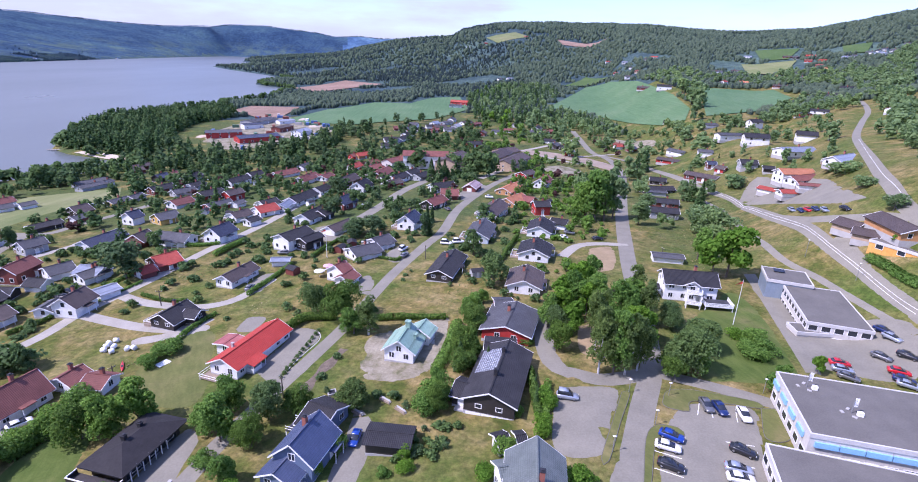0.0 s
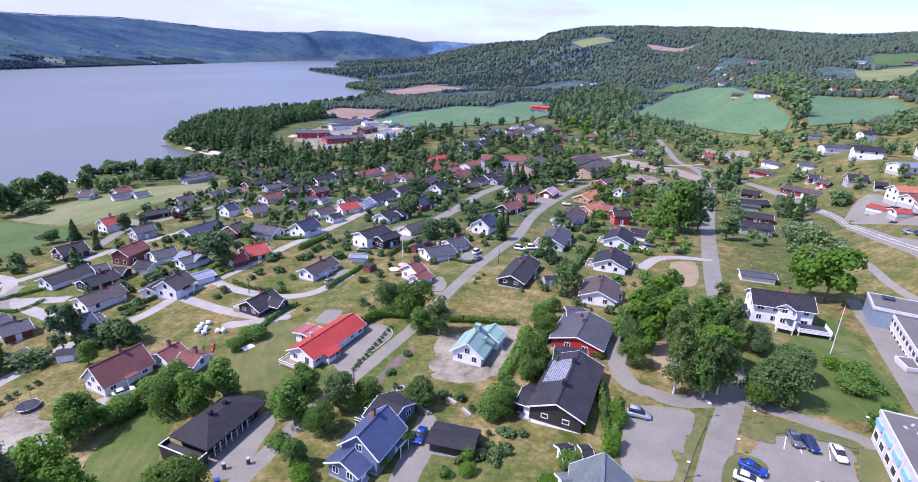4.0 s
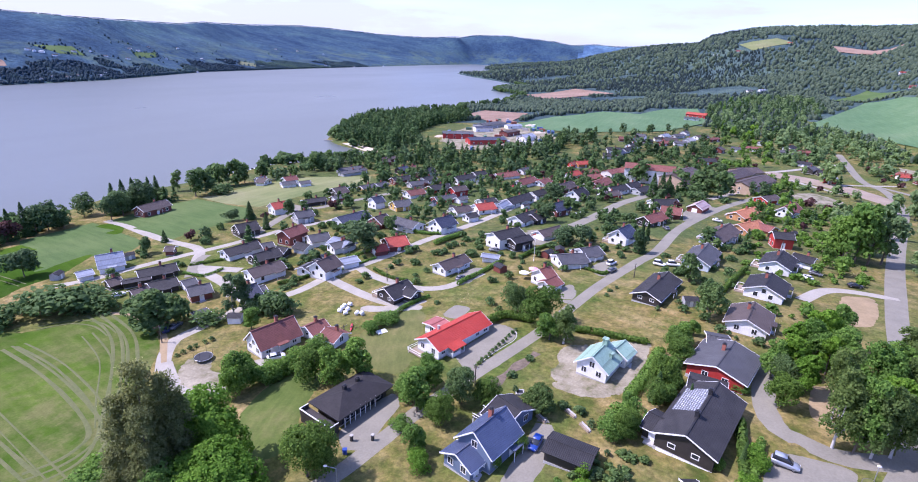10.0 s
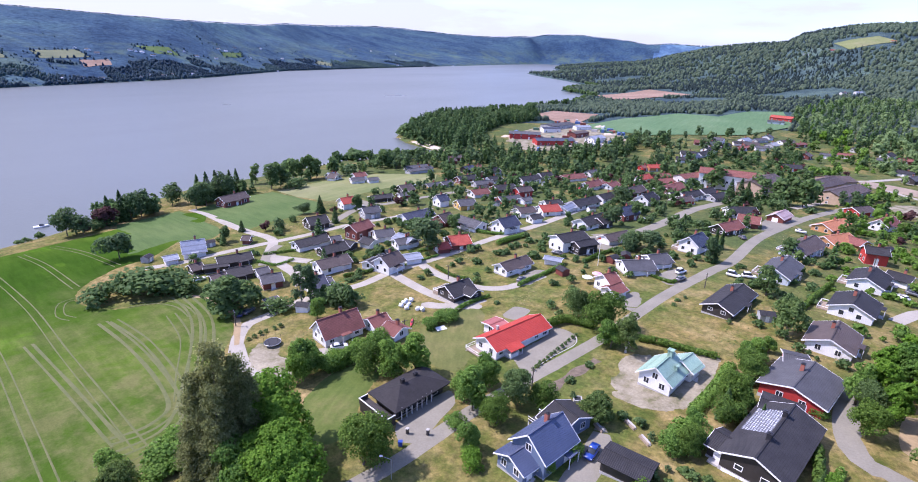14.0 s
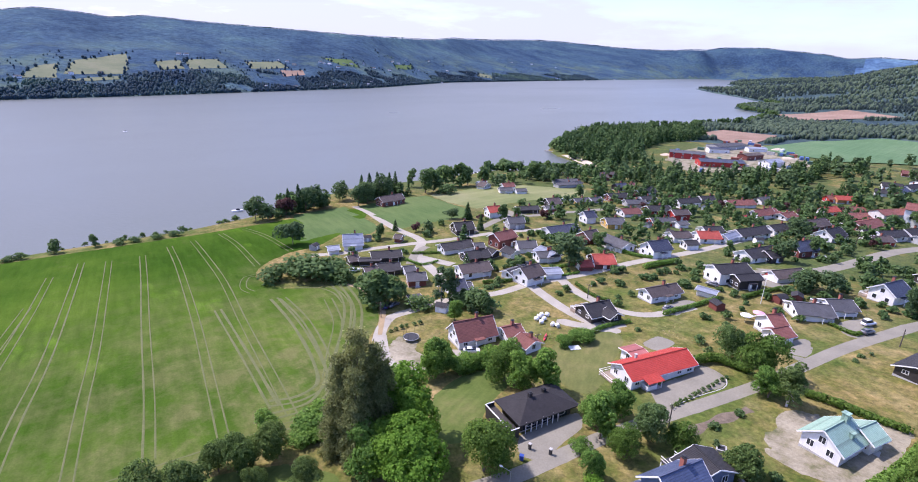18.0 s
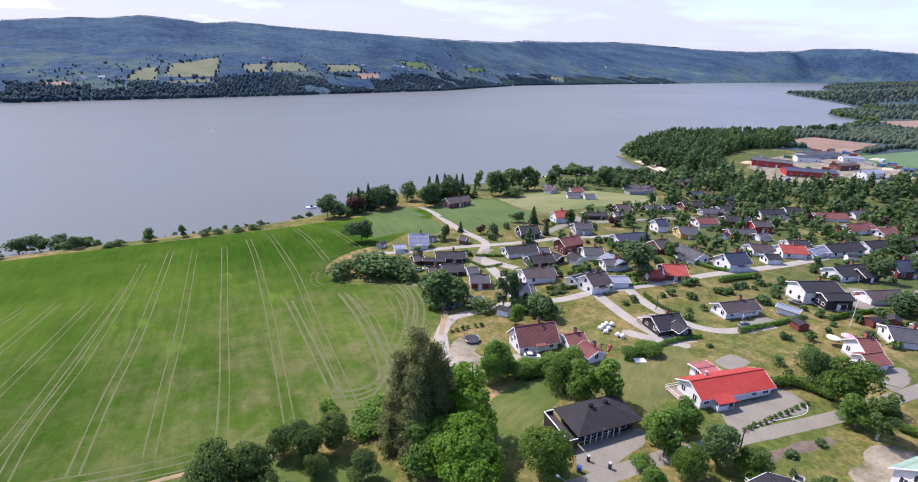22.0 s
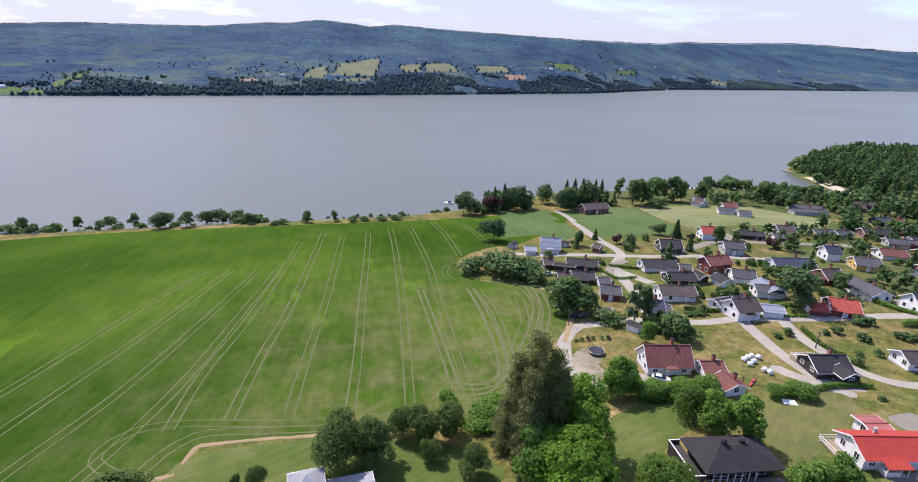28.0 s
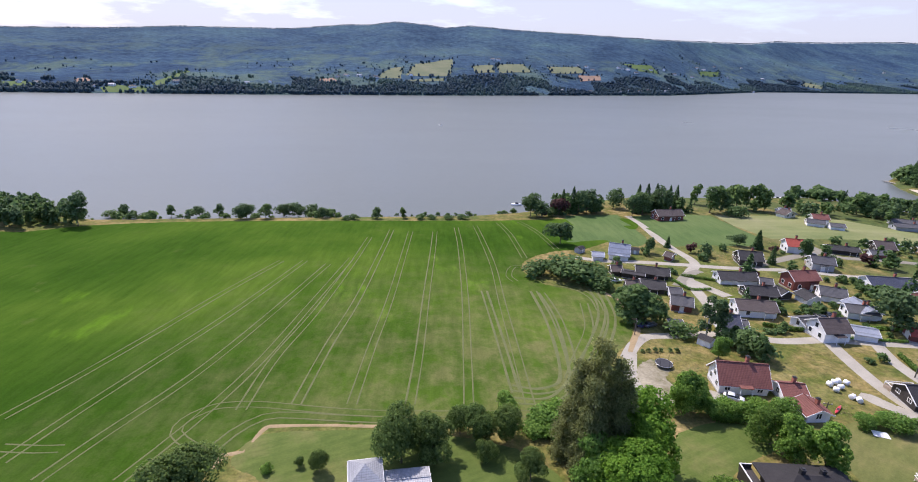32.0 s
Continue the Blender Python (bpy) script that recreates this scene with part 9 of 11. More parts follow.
BIG = np.array([tuple(o.matrix_world.translation)[:2] for o in scene.objects if o.parent is None and o.get("category") == "building"])
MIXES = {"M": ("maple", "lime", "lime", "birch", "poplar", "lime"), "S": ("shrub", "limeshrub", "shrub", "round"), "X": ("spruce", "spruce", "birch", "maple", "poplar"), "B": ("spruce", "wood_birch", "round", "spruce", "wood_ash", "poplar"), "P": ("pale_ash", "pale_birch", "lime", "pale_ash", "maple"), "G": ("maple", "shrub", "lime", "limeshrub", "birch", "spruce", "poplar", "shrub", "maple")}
for i, (outline, gap, kinds, tall, label) in enumerate(GROVES):
    x, y = scatter_in(outline, gap, 30 + i)
    keep = clear_of(x, y, BUILT, 7.0 if kinds in "GS" else 8.0) & clear_of(x, y, BIG, 19.0) & ~on_patch(x, y, PATHS + FIELDS) & (wobble(x, y, 29.0, 3) > (-0.3 if kinds == "G" else -0.9))
    spots = []
    for a, b_ in zip(x[keep], y[keep]):
        kind = MIXES[kinds][int(wood_rng.integers(len(MIXES[kinds])))]
        h = float(wood_rng.uniform(*tall)) * (0.55 if "shrub" in kind and kinds != "S" else 1.0)
        spots.append((kind, float(a), float(b_), max(1.2, h), float(wood_rng.uniform(0.85, 1.3))))
    if spots:
        grove("garden_trees" if kinds == "G" else "leafy_trees", spots, label)

# scrub on the slope above the hill road
x, y = scatter_in([(105, 120), (330, 420), (420, 380), (330, 200), (200, 90)], 7.5, 8)
keep = clear_of(x, y, BUILT, 11.0) & ~on_patch(x, y, PATHS) & (x - 0.45 * np.clip(y - 100, 0, None) > 88)
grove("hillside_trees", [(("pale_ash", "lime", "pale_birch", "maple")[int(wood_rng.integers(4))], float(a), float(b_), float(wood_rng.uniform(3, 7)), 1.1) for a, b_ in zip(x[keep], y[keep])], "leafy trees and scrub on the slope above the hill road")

# garden trees and shrubs between the houses
x, y = scatter_in([(-190, 95), (-215, 160), (-215, 235), (-150, 330), (-60, 420), (40, 520), (150, 520), (95, 300), (60, 170), (20, 118), (-20, 108), (-60, 112), (-95, 112), (-130, 85)], 4.6, 12)
keep = clear_of(x, y, BUILT, 6.3) & ~on_patch(x, y, PATHS + FIELDS) & (wobble(x, y, 23.0, 2) > -0.35)
x, y = x[keep], y[keep]
pick = wood_rng.permutation(len(x))[:1150]
far_garden = []
for i in pick:
    d = math.hypot(x[i], y[i])
    q = wood_rng.random()
    kind, h = ("shrub", wood_rng.uniform(1.2, 2.8)) if q < 0.54 else ("limeshrub", wood_rng.uniform(1.0, 2.4)) if q < 0.60 else ("maple", wood_rng.uniform(3.5, 7)) if q < 0.76 else ("round", wood_rng.uniform(3, 6)) if q < 0.86 else ("spruce", wood_rng.uniform(5, 10)) if q < 0.95 else ("copper", wood_rng.uniform(3, 5))
    if d < 190 and h > 3.2:
        kind, h = "shrub", wood_rng.uniform(1.0, 2.2)
    if d < 150:
        tree(kind, float(x[i]), float(y[i]), float(h), float(wood_rng.uniform(0.85, 1.3)), 0, int(wood_rng.integers(3)))
    else:
        far_garden.append((kind, float(x[i]), float(y[i]), float(h), float(wood_rng.uniform(0.85, 1.3))))


grove("garden_trees", far_garden, "garden trees between the farther houses")

# hedges and bushes along the lanes
lane_side = []
for line, width in ROAD_LINES:
    if len(line) < 3:
        continue
    d = np.gradient(line, axis=0)
    d /= np.maximum(1e-6, np.hypot(d[:, 0], d[:, 1]))[:, None]
    for side in (-1, 1):
        p = line + np.stack([-d[:, 1], d[:, 0]], 1) * side * (width / 2 + 2.2)
        p = p + wood_rng.normal(size=p.shape) * 0.35
        keep = (wobble(p[:, 0], p[:, 1], 31.0, 5 + side) > 0.5) & clear_of(p[:, 0], p[:, 1], BUILT, 6.0) & ~on_patch(p[:, 0], p[:, 1], PATHS) & (p[:, 0] < 30) & ~on_patch(p[:, 0], p[:, 1], FIELDS) & (np.hypot(p[:, 0], p[:, 1]) > 115)
        for a, b_ in p[keep]:
            lane_side.append((("shrub", "limeshrub", "shrub", "round")[int(wood_rng.integers(4))], float(a), float(b_), float(wood_rng.uniform(0.7, 1.5)), float(wood_rng.uniform(1.0, 1.6))))
grove("roadside_bushes", lane_side, "hedges and bushes along the village lanes")

# rough grass in tufts over the unmown ground
n = 70000
ra, rr2 = wood_rng.uniform(-0.9, 2.3, n), 55 + 215 * np.sqrt(wood_rng.random(n))
x, y = -rr2 * np.sin(ra), rr2 * np.cos(ra)
keep = (wobble(x, y, 19.0, 3) + 0.7 * wobble(x, y, 6.0, 8) > 0.15) & (ground(x, y) > 1.0)
x, y = x[keep], y[keep]
keep = ~on_patch(x, y, PATHS + FIELDS)
x, y = x[keep], y[keep]
for dry, label in ((True, "dry straw-coloured tufts of unmown grass"), (False, "green tufts of unmown grass and weeds")):
    sel = (wobble(x, y, 11.0, 6) + wood_rng.normal(size=len(x)) * 0.3 > 0) == dry
    m = int(sel.sum())
    h = wood_rng.uniform(0.10, 0.30, m)
    C = np.stack([x[sel], y[sel], ground(x[sel], y[sel]) + 0.35 * h], 1)
    g = wood_rng.uniform(0, 6.283, m)
    U = np.stack([np.cos(g), np.sin(g), 0 * g], 1) * wood_rng.uniform(0.15, 0.5, m)[:, None]
    V = np.stack([-np.sin(g) * 0.8, np.cos(g) * 1.1, 0.35 + 0 * g], 1) * h[:, None]
    tagged(new("grass", quads_mesh("grass", C, U, V, MAT_DRYGRASS if dry else MAT_GREENGRASS)), label, "grass", kind="stuff")

# low bushes along the brow above the lake
edge = []
for k in range(95):
    yy = float(wood_rng.uniform(-150, 150))
    xx = float(np.interp(yy, SHORE_Y, SHORE_X)) + 10.5 + float(wood_rng.normal()) * 2.0
    edge.append((("shrub", "round", "round", "shrub")[k % 4], xx, yy, float(wood_rng.uniform(0.6, 2.6) if k % 7 else wood_rng.uniform(3, 5)), float(wood_rng.uniform(0.9, 1.5))))
grove("bank_scrub", edge, "low bushes along the bank above the lake")
# reeds and bushes along the northern shore
edge = []
for k in range(420):
    yy = float(wood_rng.uniform(230, 1500))
    xx = float(np.interp(yy, SHORE_Y, SHORE_X)) + 6.0 + abs(float(wood_rng.normal())) * 5.0
    edge.append((("spruce", "birch", "maple", "shrub")[k % 4], xx, yy, float(wood_rng.uniform(4, 9)), float(wood_rng.uniform(0.9, 1.4))))
grove("shore_trees", edge, "trees along the lake shore")

# ---------------------------------------------------------------- buildings of their own shape
MAT_FELT = simple("grey_roofing_felt", (0.092, 0.087, 0.075), (0.142, 0.134, 0.116), 0.9, 0.25, 4.0)
MAT_FASCIA = simple("weathered_pale_fascia", (0.44, 0.43, 0.41), (0.58, 0.57, 0.54), 0.7, 0.6, 9.0)
MAT_AWNING = simple("pale_blue_sheet", (0.20, 0.42, 0.66), (0.28, 0.50, 0.74), 0.5, 1.0, 10.0)
MAT_ORANGE = board_mat("orange_render", (0.62, 0.29, 0.06), (0.74, 0.38, 0.10), 0.75, 2.4, 0.05)
MAT_UNDERLAY, t, b = nodes_of("bare_roof_underlay")
n1, tcu, rows_ = noise_tex(t, 2.6, 5, 0.8), t.nodes.new("ShaderNodeTexCoord"), t.nodes.new("ShaderNodeTexBrick")
t.links.new(tcu.outputs["Object"], rows_.inputs["Vector"])
rows_.inputs["Scale"].default_value, rows_.inputs["Mortar Size"].default_value, rows_.inputs["Brick Width"].default_value, rows_.inputs["Row Height"].default_value = 1.0, 0.09, 0.55, 0.42
rows_.inputs["Color1"].default_value, rows_.inputs["Color2"].default_value, rows_.inputs["Mortar"].default_value = (0.62, 0.64, 0.68, 1), (0.42, 0.45, 0.50, 1), (0.05, 0.055, 0.065, 1)
t.links.new(mix(t, ramp(t, n1, [(0.46, (0, 0, 0)), (0.56, (0.8, 0.8, 0.8))]), rows_.outputs["Color"], (0.07, 0.075, 0.085)), b.inputs["Base Color"])
b.inputs["Roughness"].default_value = 0.5
bump(t, b, n1, 0.4, 0.03)


MAT_CLADDING = board_mat("blue_grey_cladding", (0.17, 0.22, 0.27), (0.23, 0.28, 0.33), 0.5, 0.6, 0.1)


def flat_block(x, y, turn, L, w, h, wall, label, rows=(1.6,), sides="-+", roof=None, kind="building", parapet=0.35, lift=0.0, gap=2.4):
    """A flat-roofed block with a parapet and bands of windows; long side along its own x."""
    ob = thing(kind, x, y, float(ground(x, y)) + lift, turn, label, kind)
    part("wall", boxes("wall", [(-L / 2, L / 2, -w / 2, w / 2, -2.0, h - 0.3)], wall), ob)
    part("flat_roof", boxes("flat_roof", [(-L / 2 + .12, L / 2 - .12, -w / 2 + .12, w / 2 - .12, h - 0.3, h - 0.1)], roof or MAT_FELT), ob, None, "grey felt-covered flat roof")
    for a in ((-L / 2 - .15, L / 2 + .15, -w / 2 - .15, -w / 2 + .12), (-L / 2 - .15, L / 2 + .15, w / 2 - .12, w / 2 + .15), (-L / 2 - .15, -L / 2 + .12, -w / 2 + .12, w / 2 - .12), (L / 2 - .12, L / 2 + .15, -w / 2 + .12, w / 2 - .12)):
        part("parapet", boxes("parapet", [(*a, h - 0.75, h + parapet - 0.35)], MAT_FASCIA), ob)
    for zz in rows:
        n = int(L / gap)
        for s in sides:
            for i in range(n):
                window_at(ob, (i + 0.5) * L / n - L / 2, (-w / 2 if s == "-" else w / 2), zz, 0 if s == "-" else 180, 1.7, 1.2, whole=True)
        m = int(w / gap)
        for sx in (-1, 1):
            for i in range(m):
                window_at(ob, sx * L / 2, (i + 0.5) * w / m - w / 2, zz, 90 if sx > 0 else -90, 1.7, 1.2, whole=True)
    return ob


def roof_gear(parent, x, y, z):
    """Aerials and a fan unit on a roof."""
    g = part("aerial_mast", limbs_mesh("aerial_mast", [((0, 0, 0), (0, 0, 2.6), .06, .05), ((0, 0, 1.7), (.5, 0, 1.7), .03, .03)], MAT_PIPE), parent, pose(x, y, z), "white mobile aerials on a steel mast")
    for k in (0.25, 0.55):
        part("aerial_panel", shared("aerialp", lambda: boxes("aerial_panel", [(-.1, .1, -.07, .07, 1.2, 2.7)], MAT_TRIM)), g, pose(k, 0.15, 0))
    part("equipment_box", shared("equip", lambda: boxes("equipment_box", [(-.4, .4, -.3, .3, 0, .7)], MAT_TRIM)), parent, pose(x + 1.1, y - 0.4, z))
    for k in range(4):
        part("ballast_slab", shared("ballast", lambda: boxes("ballast_slab", [(-.35, .35, -.2, .2, 0, .12)], MAT_CONCRETE)), parent, pose(x + math.cos(k * 1.6) * 1.3, y + math.sin(k * 1.6) * 1.1, z, 0, 0, k * 50))


def hip_house(x, y, turn, L, w, e, rise, inset, wall, roof, label, kind="house", over=0.8):
    """A house under a hipped roof, with posts under deep eaves."""
    ob = thing(kind, x, y, float(ground(x, y)), turn, label, kind)
    part("wall", boxes("wall", [(-L / 2, L / 2, -w / 2, w / 2, -1.2, e)], WALLS[wall]), ob)
    part("foundation", boxes("foundation", [(-L / 2 - .04, L / 2 + .04, -w / 2 - .04, w / 2 + .04, -1.5, .3)], MAT_CONCRETE), ob)
    a, b2 = L / 2 + over, w / 2 + over
    r = max(0.05, a - inset)
    base = [(-a, -b2, 0), (a, -b2, 0), (a, b2, 0), (-a, b2, 0), (-r, 0, rise), (r, 0, rise)]
    for nm, idx in (("roof_slope", (0, 1, 5, 4)), ("roof_slope", (2, 3, 4, 5)), ("roof_hip", (1, 2, 5)), ("roof_hip", (3, 0, 4))):
        p = [Vector(base[i]) for i in idx]
        ux = (p[1] - p[0]).normalized()
        nz = ux.cross(p[-1] - p[0]).normalized()
        uy = nz.cross(ux)
        m = Matrix((ux, uy, nz)).transposed().to_4x4()
        m.translation = Vector((0, 0, e)) + p[0]
        loc = [m.inverted() @ (Vector((0, 0, e)) + q) for q in p]
        k = len(loc)
        v = [(q.x, q.y, 0) for q in loc] + [(q.x, q.y, -0.14) for q in loc]
        f = [tuple(range(k)), tuple(range(2 * k - 1, k - 1, -1))] + [(i, k + i, k + (i + 1) % k, (i + 1) % k) for i in range(k)]
        part(nm, mesh_of(nm, v, f, ROOFS[roof]), ob, m)
    for k in ((-a, a, -b2 - .03, -b2 + .02), (-a, a, b2 - .02, b2 + .03), (-a - .03, -a + .02, -b2, b2), (a - .02, a + .03, -b2, b2)):
        part("fascia", boxes("fascia", [(*k, e - 0.22, e + 0.02)], MAT_DARK if wall == "K" else MAT_TRIM), ob)
    return ob


def terrace(x, y, turn, L, w, h, label, dark=True, boarded=True):
    """A raised deck on posts with a boarded railing."""
    ob = thing("terrace", x, y, float(ground(x, y)), turn, label, "terrace")
    part("deck", boxes("deck", [(-L / 2, L / 2, -w / 2, w / 2, h - 0.15, h)], MAT_ROOF_DARK if dark else MAT_TIMBER), ob)
    for a in ((-L / 2 - .06, L / 2 + .06, -w / 2 - .06, -w / 2), (-L / 2 - .06, -L / 2, -w / 2, w / 2), (L / 2, L / 2 + .06, -w / 2, w / 2)):
        part("railing", boxes("railing", [(*a, h - 0.1, h + 0.3), (*a, h + 0.4, h + 0.62), (*a, h + 0.75, h + 0.95)] if boarded else [(*a, h + 0.35, h + 0.42), (*a, h + 0.85, h + 0.95)], MAT_TRIM), ob)
    for sx in (-1, 1):
        for sy in (-1, 1):
            part("post", boxes("post", [(-.07, .07, -.07, .07, -1.5, h - 0.15)], MAT_TRIM), ob, pose(sx * (L / 2 - .1), sy * (w / 2 - .1), 0))
    return ob


hip = hip_house(-49.9, 66.8, 77, 11.3, 5.9, 2.6, 1.6, 4.4, "K", "a", "low black-stained house under a wide charcoal hipped roof", over=1.1)
for k in (-0.3, 0.0, 0.3):
    window_at(hip, k * 11.3, -2.97, 1.5, 0, 1.6, 1.2)
part("side_terrace", boxes("side_terrace", [(-8.6, -6.75, -4.0, 4.0, -1.0, 1.55)], WALLS["K"]), hip, None, "raised dark terrace beside the house")
part("terrace_rail", boxes("terrace_rail", [(-8.75, -8.6, -4.1, 4.1, 2.2, 2.34), (-8.6, -6.75, -4.12, -4.0, 2.2, 2.34), (-8.6, -6.75, 4.0, 4.12, 2.2, 2.34)], MAT_TRIM), hip, None, "thin white terrace rail")
part("terrace_parapet", boxes("terrace_parapet", [(-8.72, -8.62, -4.05, 4.05, 1.2, 2.2), (-8.6, -6.75, -4.1, -4.02, 1.2, 2.2), (-8.6, -6.75, 4.02, 4.1, 1.2, 2.2)], WALLS["K"]), hip)
for k in range(5):
    part("garden_window", boxes("garden_window", [(-.75, .75, -.05, .03, 0, 1.9)], MAT_GLASS), hip, pose(-4.4 + 2.1 * k, -2.98, 0.35), "large dark garden window")
chimney_on(hip, -1.5, 0.4, 4.0, 0.9, MAT_DARK)
chimney_on(hip, 1.8, 0.6, 4.0, 0.7, MAT_DARK)
house(-22.1, 64.5, 74, 8.4, 7.7, 3.7, 0.85, "N", "s", 2, "house", "slate-blue wooden house with a blue steel tiled roof")
house(-24.4, 59.8, 72, 3.6, 6.6, 2.4, 0.5, "N", "s", 2, "house", "slate-blue entrance wing with a blue steel tiled roof", chimney=False)
house(-21.6, 72.7, -23, 5.6, 8.6, 2.5, 0.40, "N", "k", 2, "house", "slate-blue rear wing with a charcoal tiled gable roof", chimney=False)
house(-9.7, 67.4, -5, 6.8, 4.8, 2.2, 0.22, "K", "k", 0, "garage", "low black-stained carport with a charcoal ribbed roof", chimney=False)
teal = house(-10.4, 95.0, 77, 8.1, 7.4, 2.8, 0.72, "W", "t", 2, "house", "white wooden house with a teal metal gable roof", chimney=False, porch=False)
part("roof_hood", boxes("roof_hood", [(-.45, .45, -.45, .45, -1.0, .75), (-.6, .6, -.6, .6, .75, .85)], ROOFS["t"]), teal, pose(2.2, 0, 5.6), "teal metal-clad chimney hood")
part("roof_hood", boxes("roof_hood", [(-.4, .4, -.3, .3, -.6, .35), (-.5, .5, -.4, .4, .35, .42)], ROOFS["t"]), teal, pose(0.6, -2.1, 4.2), "small teal vent hood on the slope")
house(-7.2, 100.0, 73, 4.6, 5.7, 2.6, 0.6, "W", "t", 2, "house", "white wooden wing with a teal metal gable roof", chimney=False)
house(12.2, 103.5, 74, 12.8, 11.5, 2.5, 0.3, "R", "g", 2, "house", "bright red wooden house with a wide grey tiled roof", porch=False)
house(11.1, 111.4, 4, 4.6, 8.3, 2.4, 0.3, "R", "g", 2, "house", "bright red wooden wing with a grey tiled roof", chimney=False)
big_black = house(8.4, 82.6, 75, 17.6, 9.4, 2.8, 0.42, "K", "k", 1, "house", "black-stained wooden house with a wide charcoal roof and white bargeboards", chimney=False, porch=False)
chimney_on(big_black, -3.4, 0.1, 5.0, 0.8, MAT_DARK)
chimney_on(big_black, 4.4, 0.2, 5.0, 0.7, MAT_DARK)
for k in range(3):
    part("skirting", boxes("skirting", [(-.04, .04, -4.0 + 2.7 * k, -1.4 + 2.7 * k, -1.2, 0.12)], MAT_TRIM), big_black, pose(-8.85, 0, 0), "white painted plinth")
part("bare_underlay", boxes("bare_underlay", [(-1.6, 6.2, 0.35, 4.7, 0.165, 0.19)], MAT_UNDERLAY), [c for c in big_black.children if c.name.startswith("roof_slope")][0], None, "white and blue-grey roof underlay laid bare")
house(2.3, 79.2, -19, 4.0, 6.4, 2.3, 0.35, "K", "k", 2, "house", "black-stained veranda wing with a charcoal roof", chimney=False)
house(9.2, 92.5, -5, 6.6, 7.8, 2.5, 0.2, "K", "k", 2, "house", "black-stained rear wing with a charcoal roof", chimney=False)
house(11.3, 54.0, -97, 12.7, 8.7, 4.6, 0.75, "W", "q", 2, "house", "white wooden house with a grey-green slate roof")
house(8.6, 57.5, 15, 4.2, 6, 3.7, 0.5, "W", "q", 2, "house", "white wooden wing with a pale grey slate roof", chimney=False)
house(7.7, 66.1, 23, 1.5, 3, 2.1, 0.5, "W", "k", 1, "shed", "small white garden shed with a charcoal roof", chimney=False)
house(10.7, 66.2, 12, 0.9, 3, 2.1, 0.4, "K", "k", 1, "shed", "small black garden shed with a charcoal roof", chimney=False)
house(60.1, 126.0, -7, 13.8, 8.7, 4.9, 0.55, "W", "k", 2, "house", "large white wooden villa with a charcoal tiled roof and balcony")
house(60.8, 125.1, -107, 7.7, 4.1, 4.9, 0.6, "W", "k", 2, "house", "white gabled bay of a villa with a charcoal roof", chimney=False)
house(51.5, 125.2, -4, 1.4, 3.7, 2.8, 0.3, "W", "k", 2, "house", "low white annex of a villa with a charcoal roof", chimney=False)
house(-48.0, 97.8, 72, 4.6, 5.5, 2.3, 0.15, "W", "f", 2, "house", "low white annex with a faded red flat-pitched roof", chimney=False)
block = flat_block(88.6, 114.6, -17, 12.9, 22.1, 3.2, WALLS["C"], "low cream office building with a grey flat roof", (1.8, -0.7), lift=0.2)
block = flat_block(88.2, 130.2, -20, 10.5, 9.7, 4.8, MAT_CLADDING, "blue-grey clad upper block of an office building", (), lift=-0.1)
part("solar_panel", boxes("solar_panel", [(-2.9, -0.2, 1.4, 3.2, 0, 0.06)], MAT_GLASS), block, pose(0, 0, 4.8, 8, 0, 0), "dark blue solar panel")
block = flat_block(82.4, 106.8, -4, 10.8, 4.5, 1.2, WALLS["C"], "flat concrete entrance canopy of an office building", (), lift=0.1)
block = flat_block(72.4, 68.2, -14, 34.9, 16.7, 5.6, WALLS["C"], "long white shopping building with a grey flat roof and blue blinds", (1.5,), lift=-0.0)
roof_gear(block, -9.5, -1.0, 5.5)
roof_gear(block, -14.0, 4.8, 5.5)
for k in range(6):
    part("blind", boxes("blind", [(-1.6, 1.6, -0.35, -0.05, -0.9, 0.0)], MAT_AWNING), block, pose(-17.5 + 2.4 + 3.4 * k, -8.34, 4.3), "pale blue window blind")
for k in range(4):
    part("blind", boxes("blind", [(-.35, -.05, -1.3, 1.3, -0.9, 0.0)], MAT_AWNING), block, pose(-17.47, -8.3 + 3.0 + 4.0 * k, 4.3), "pale blue window blind")
block = flat_block(56.5, 53.8, -16, 23.6, 14.5, 3.6, WALLS["C"], "low wing of a shopping building with a grey felt roof", (1.6,), lift=-0.0)
block = flat_block(116.9, 125.5, -66, 20.7, 5.2, 2.7, MAT_ORANGE, "orange rendered shop with a grey flat roof", (1.4,), gap=5.0, lift=-3.2)
house(113.6, 146.4, -65, 6.3, 7, 1.9, 0.4, "T", "b", 1, "building", "tan gabled shop front with a brown tiled roof", chimney=False)
house(113.2, 139.2, -43, 5.8, 6, 1.9, 0.4, "T", "b", 1, "building", "tan gabled shop front with a brown tiled roof", chimney=False)
house(118.1, 135.6, -96, 15.2, 8.5, 2.2, 0.4, "O", "b", 1, "building", "long orange shop wing with a brown tiled roof", chimney=False)
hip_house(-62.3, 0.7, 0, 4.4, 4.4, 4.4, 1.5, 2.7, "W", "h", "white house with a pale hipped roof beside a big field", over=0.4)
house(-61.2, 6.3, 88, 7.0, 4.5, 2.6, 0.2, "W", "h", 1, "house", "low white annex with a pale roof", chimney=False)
terrace(65.0, 119.0, -7, 6.6, 4.6, 1.2, "white-railed wooden terrace beside a villa", True)
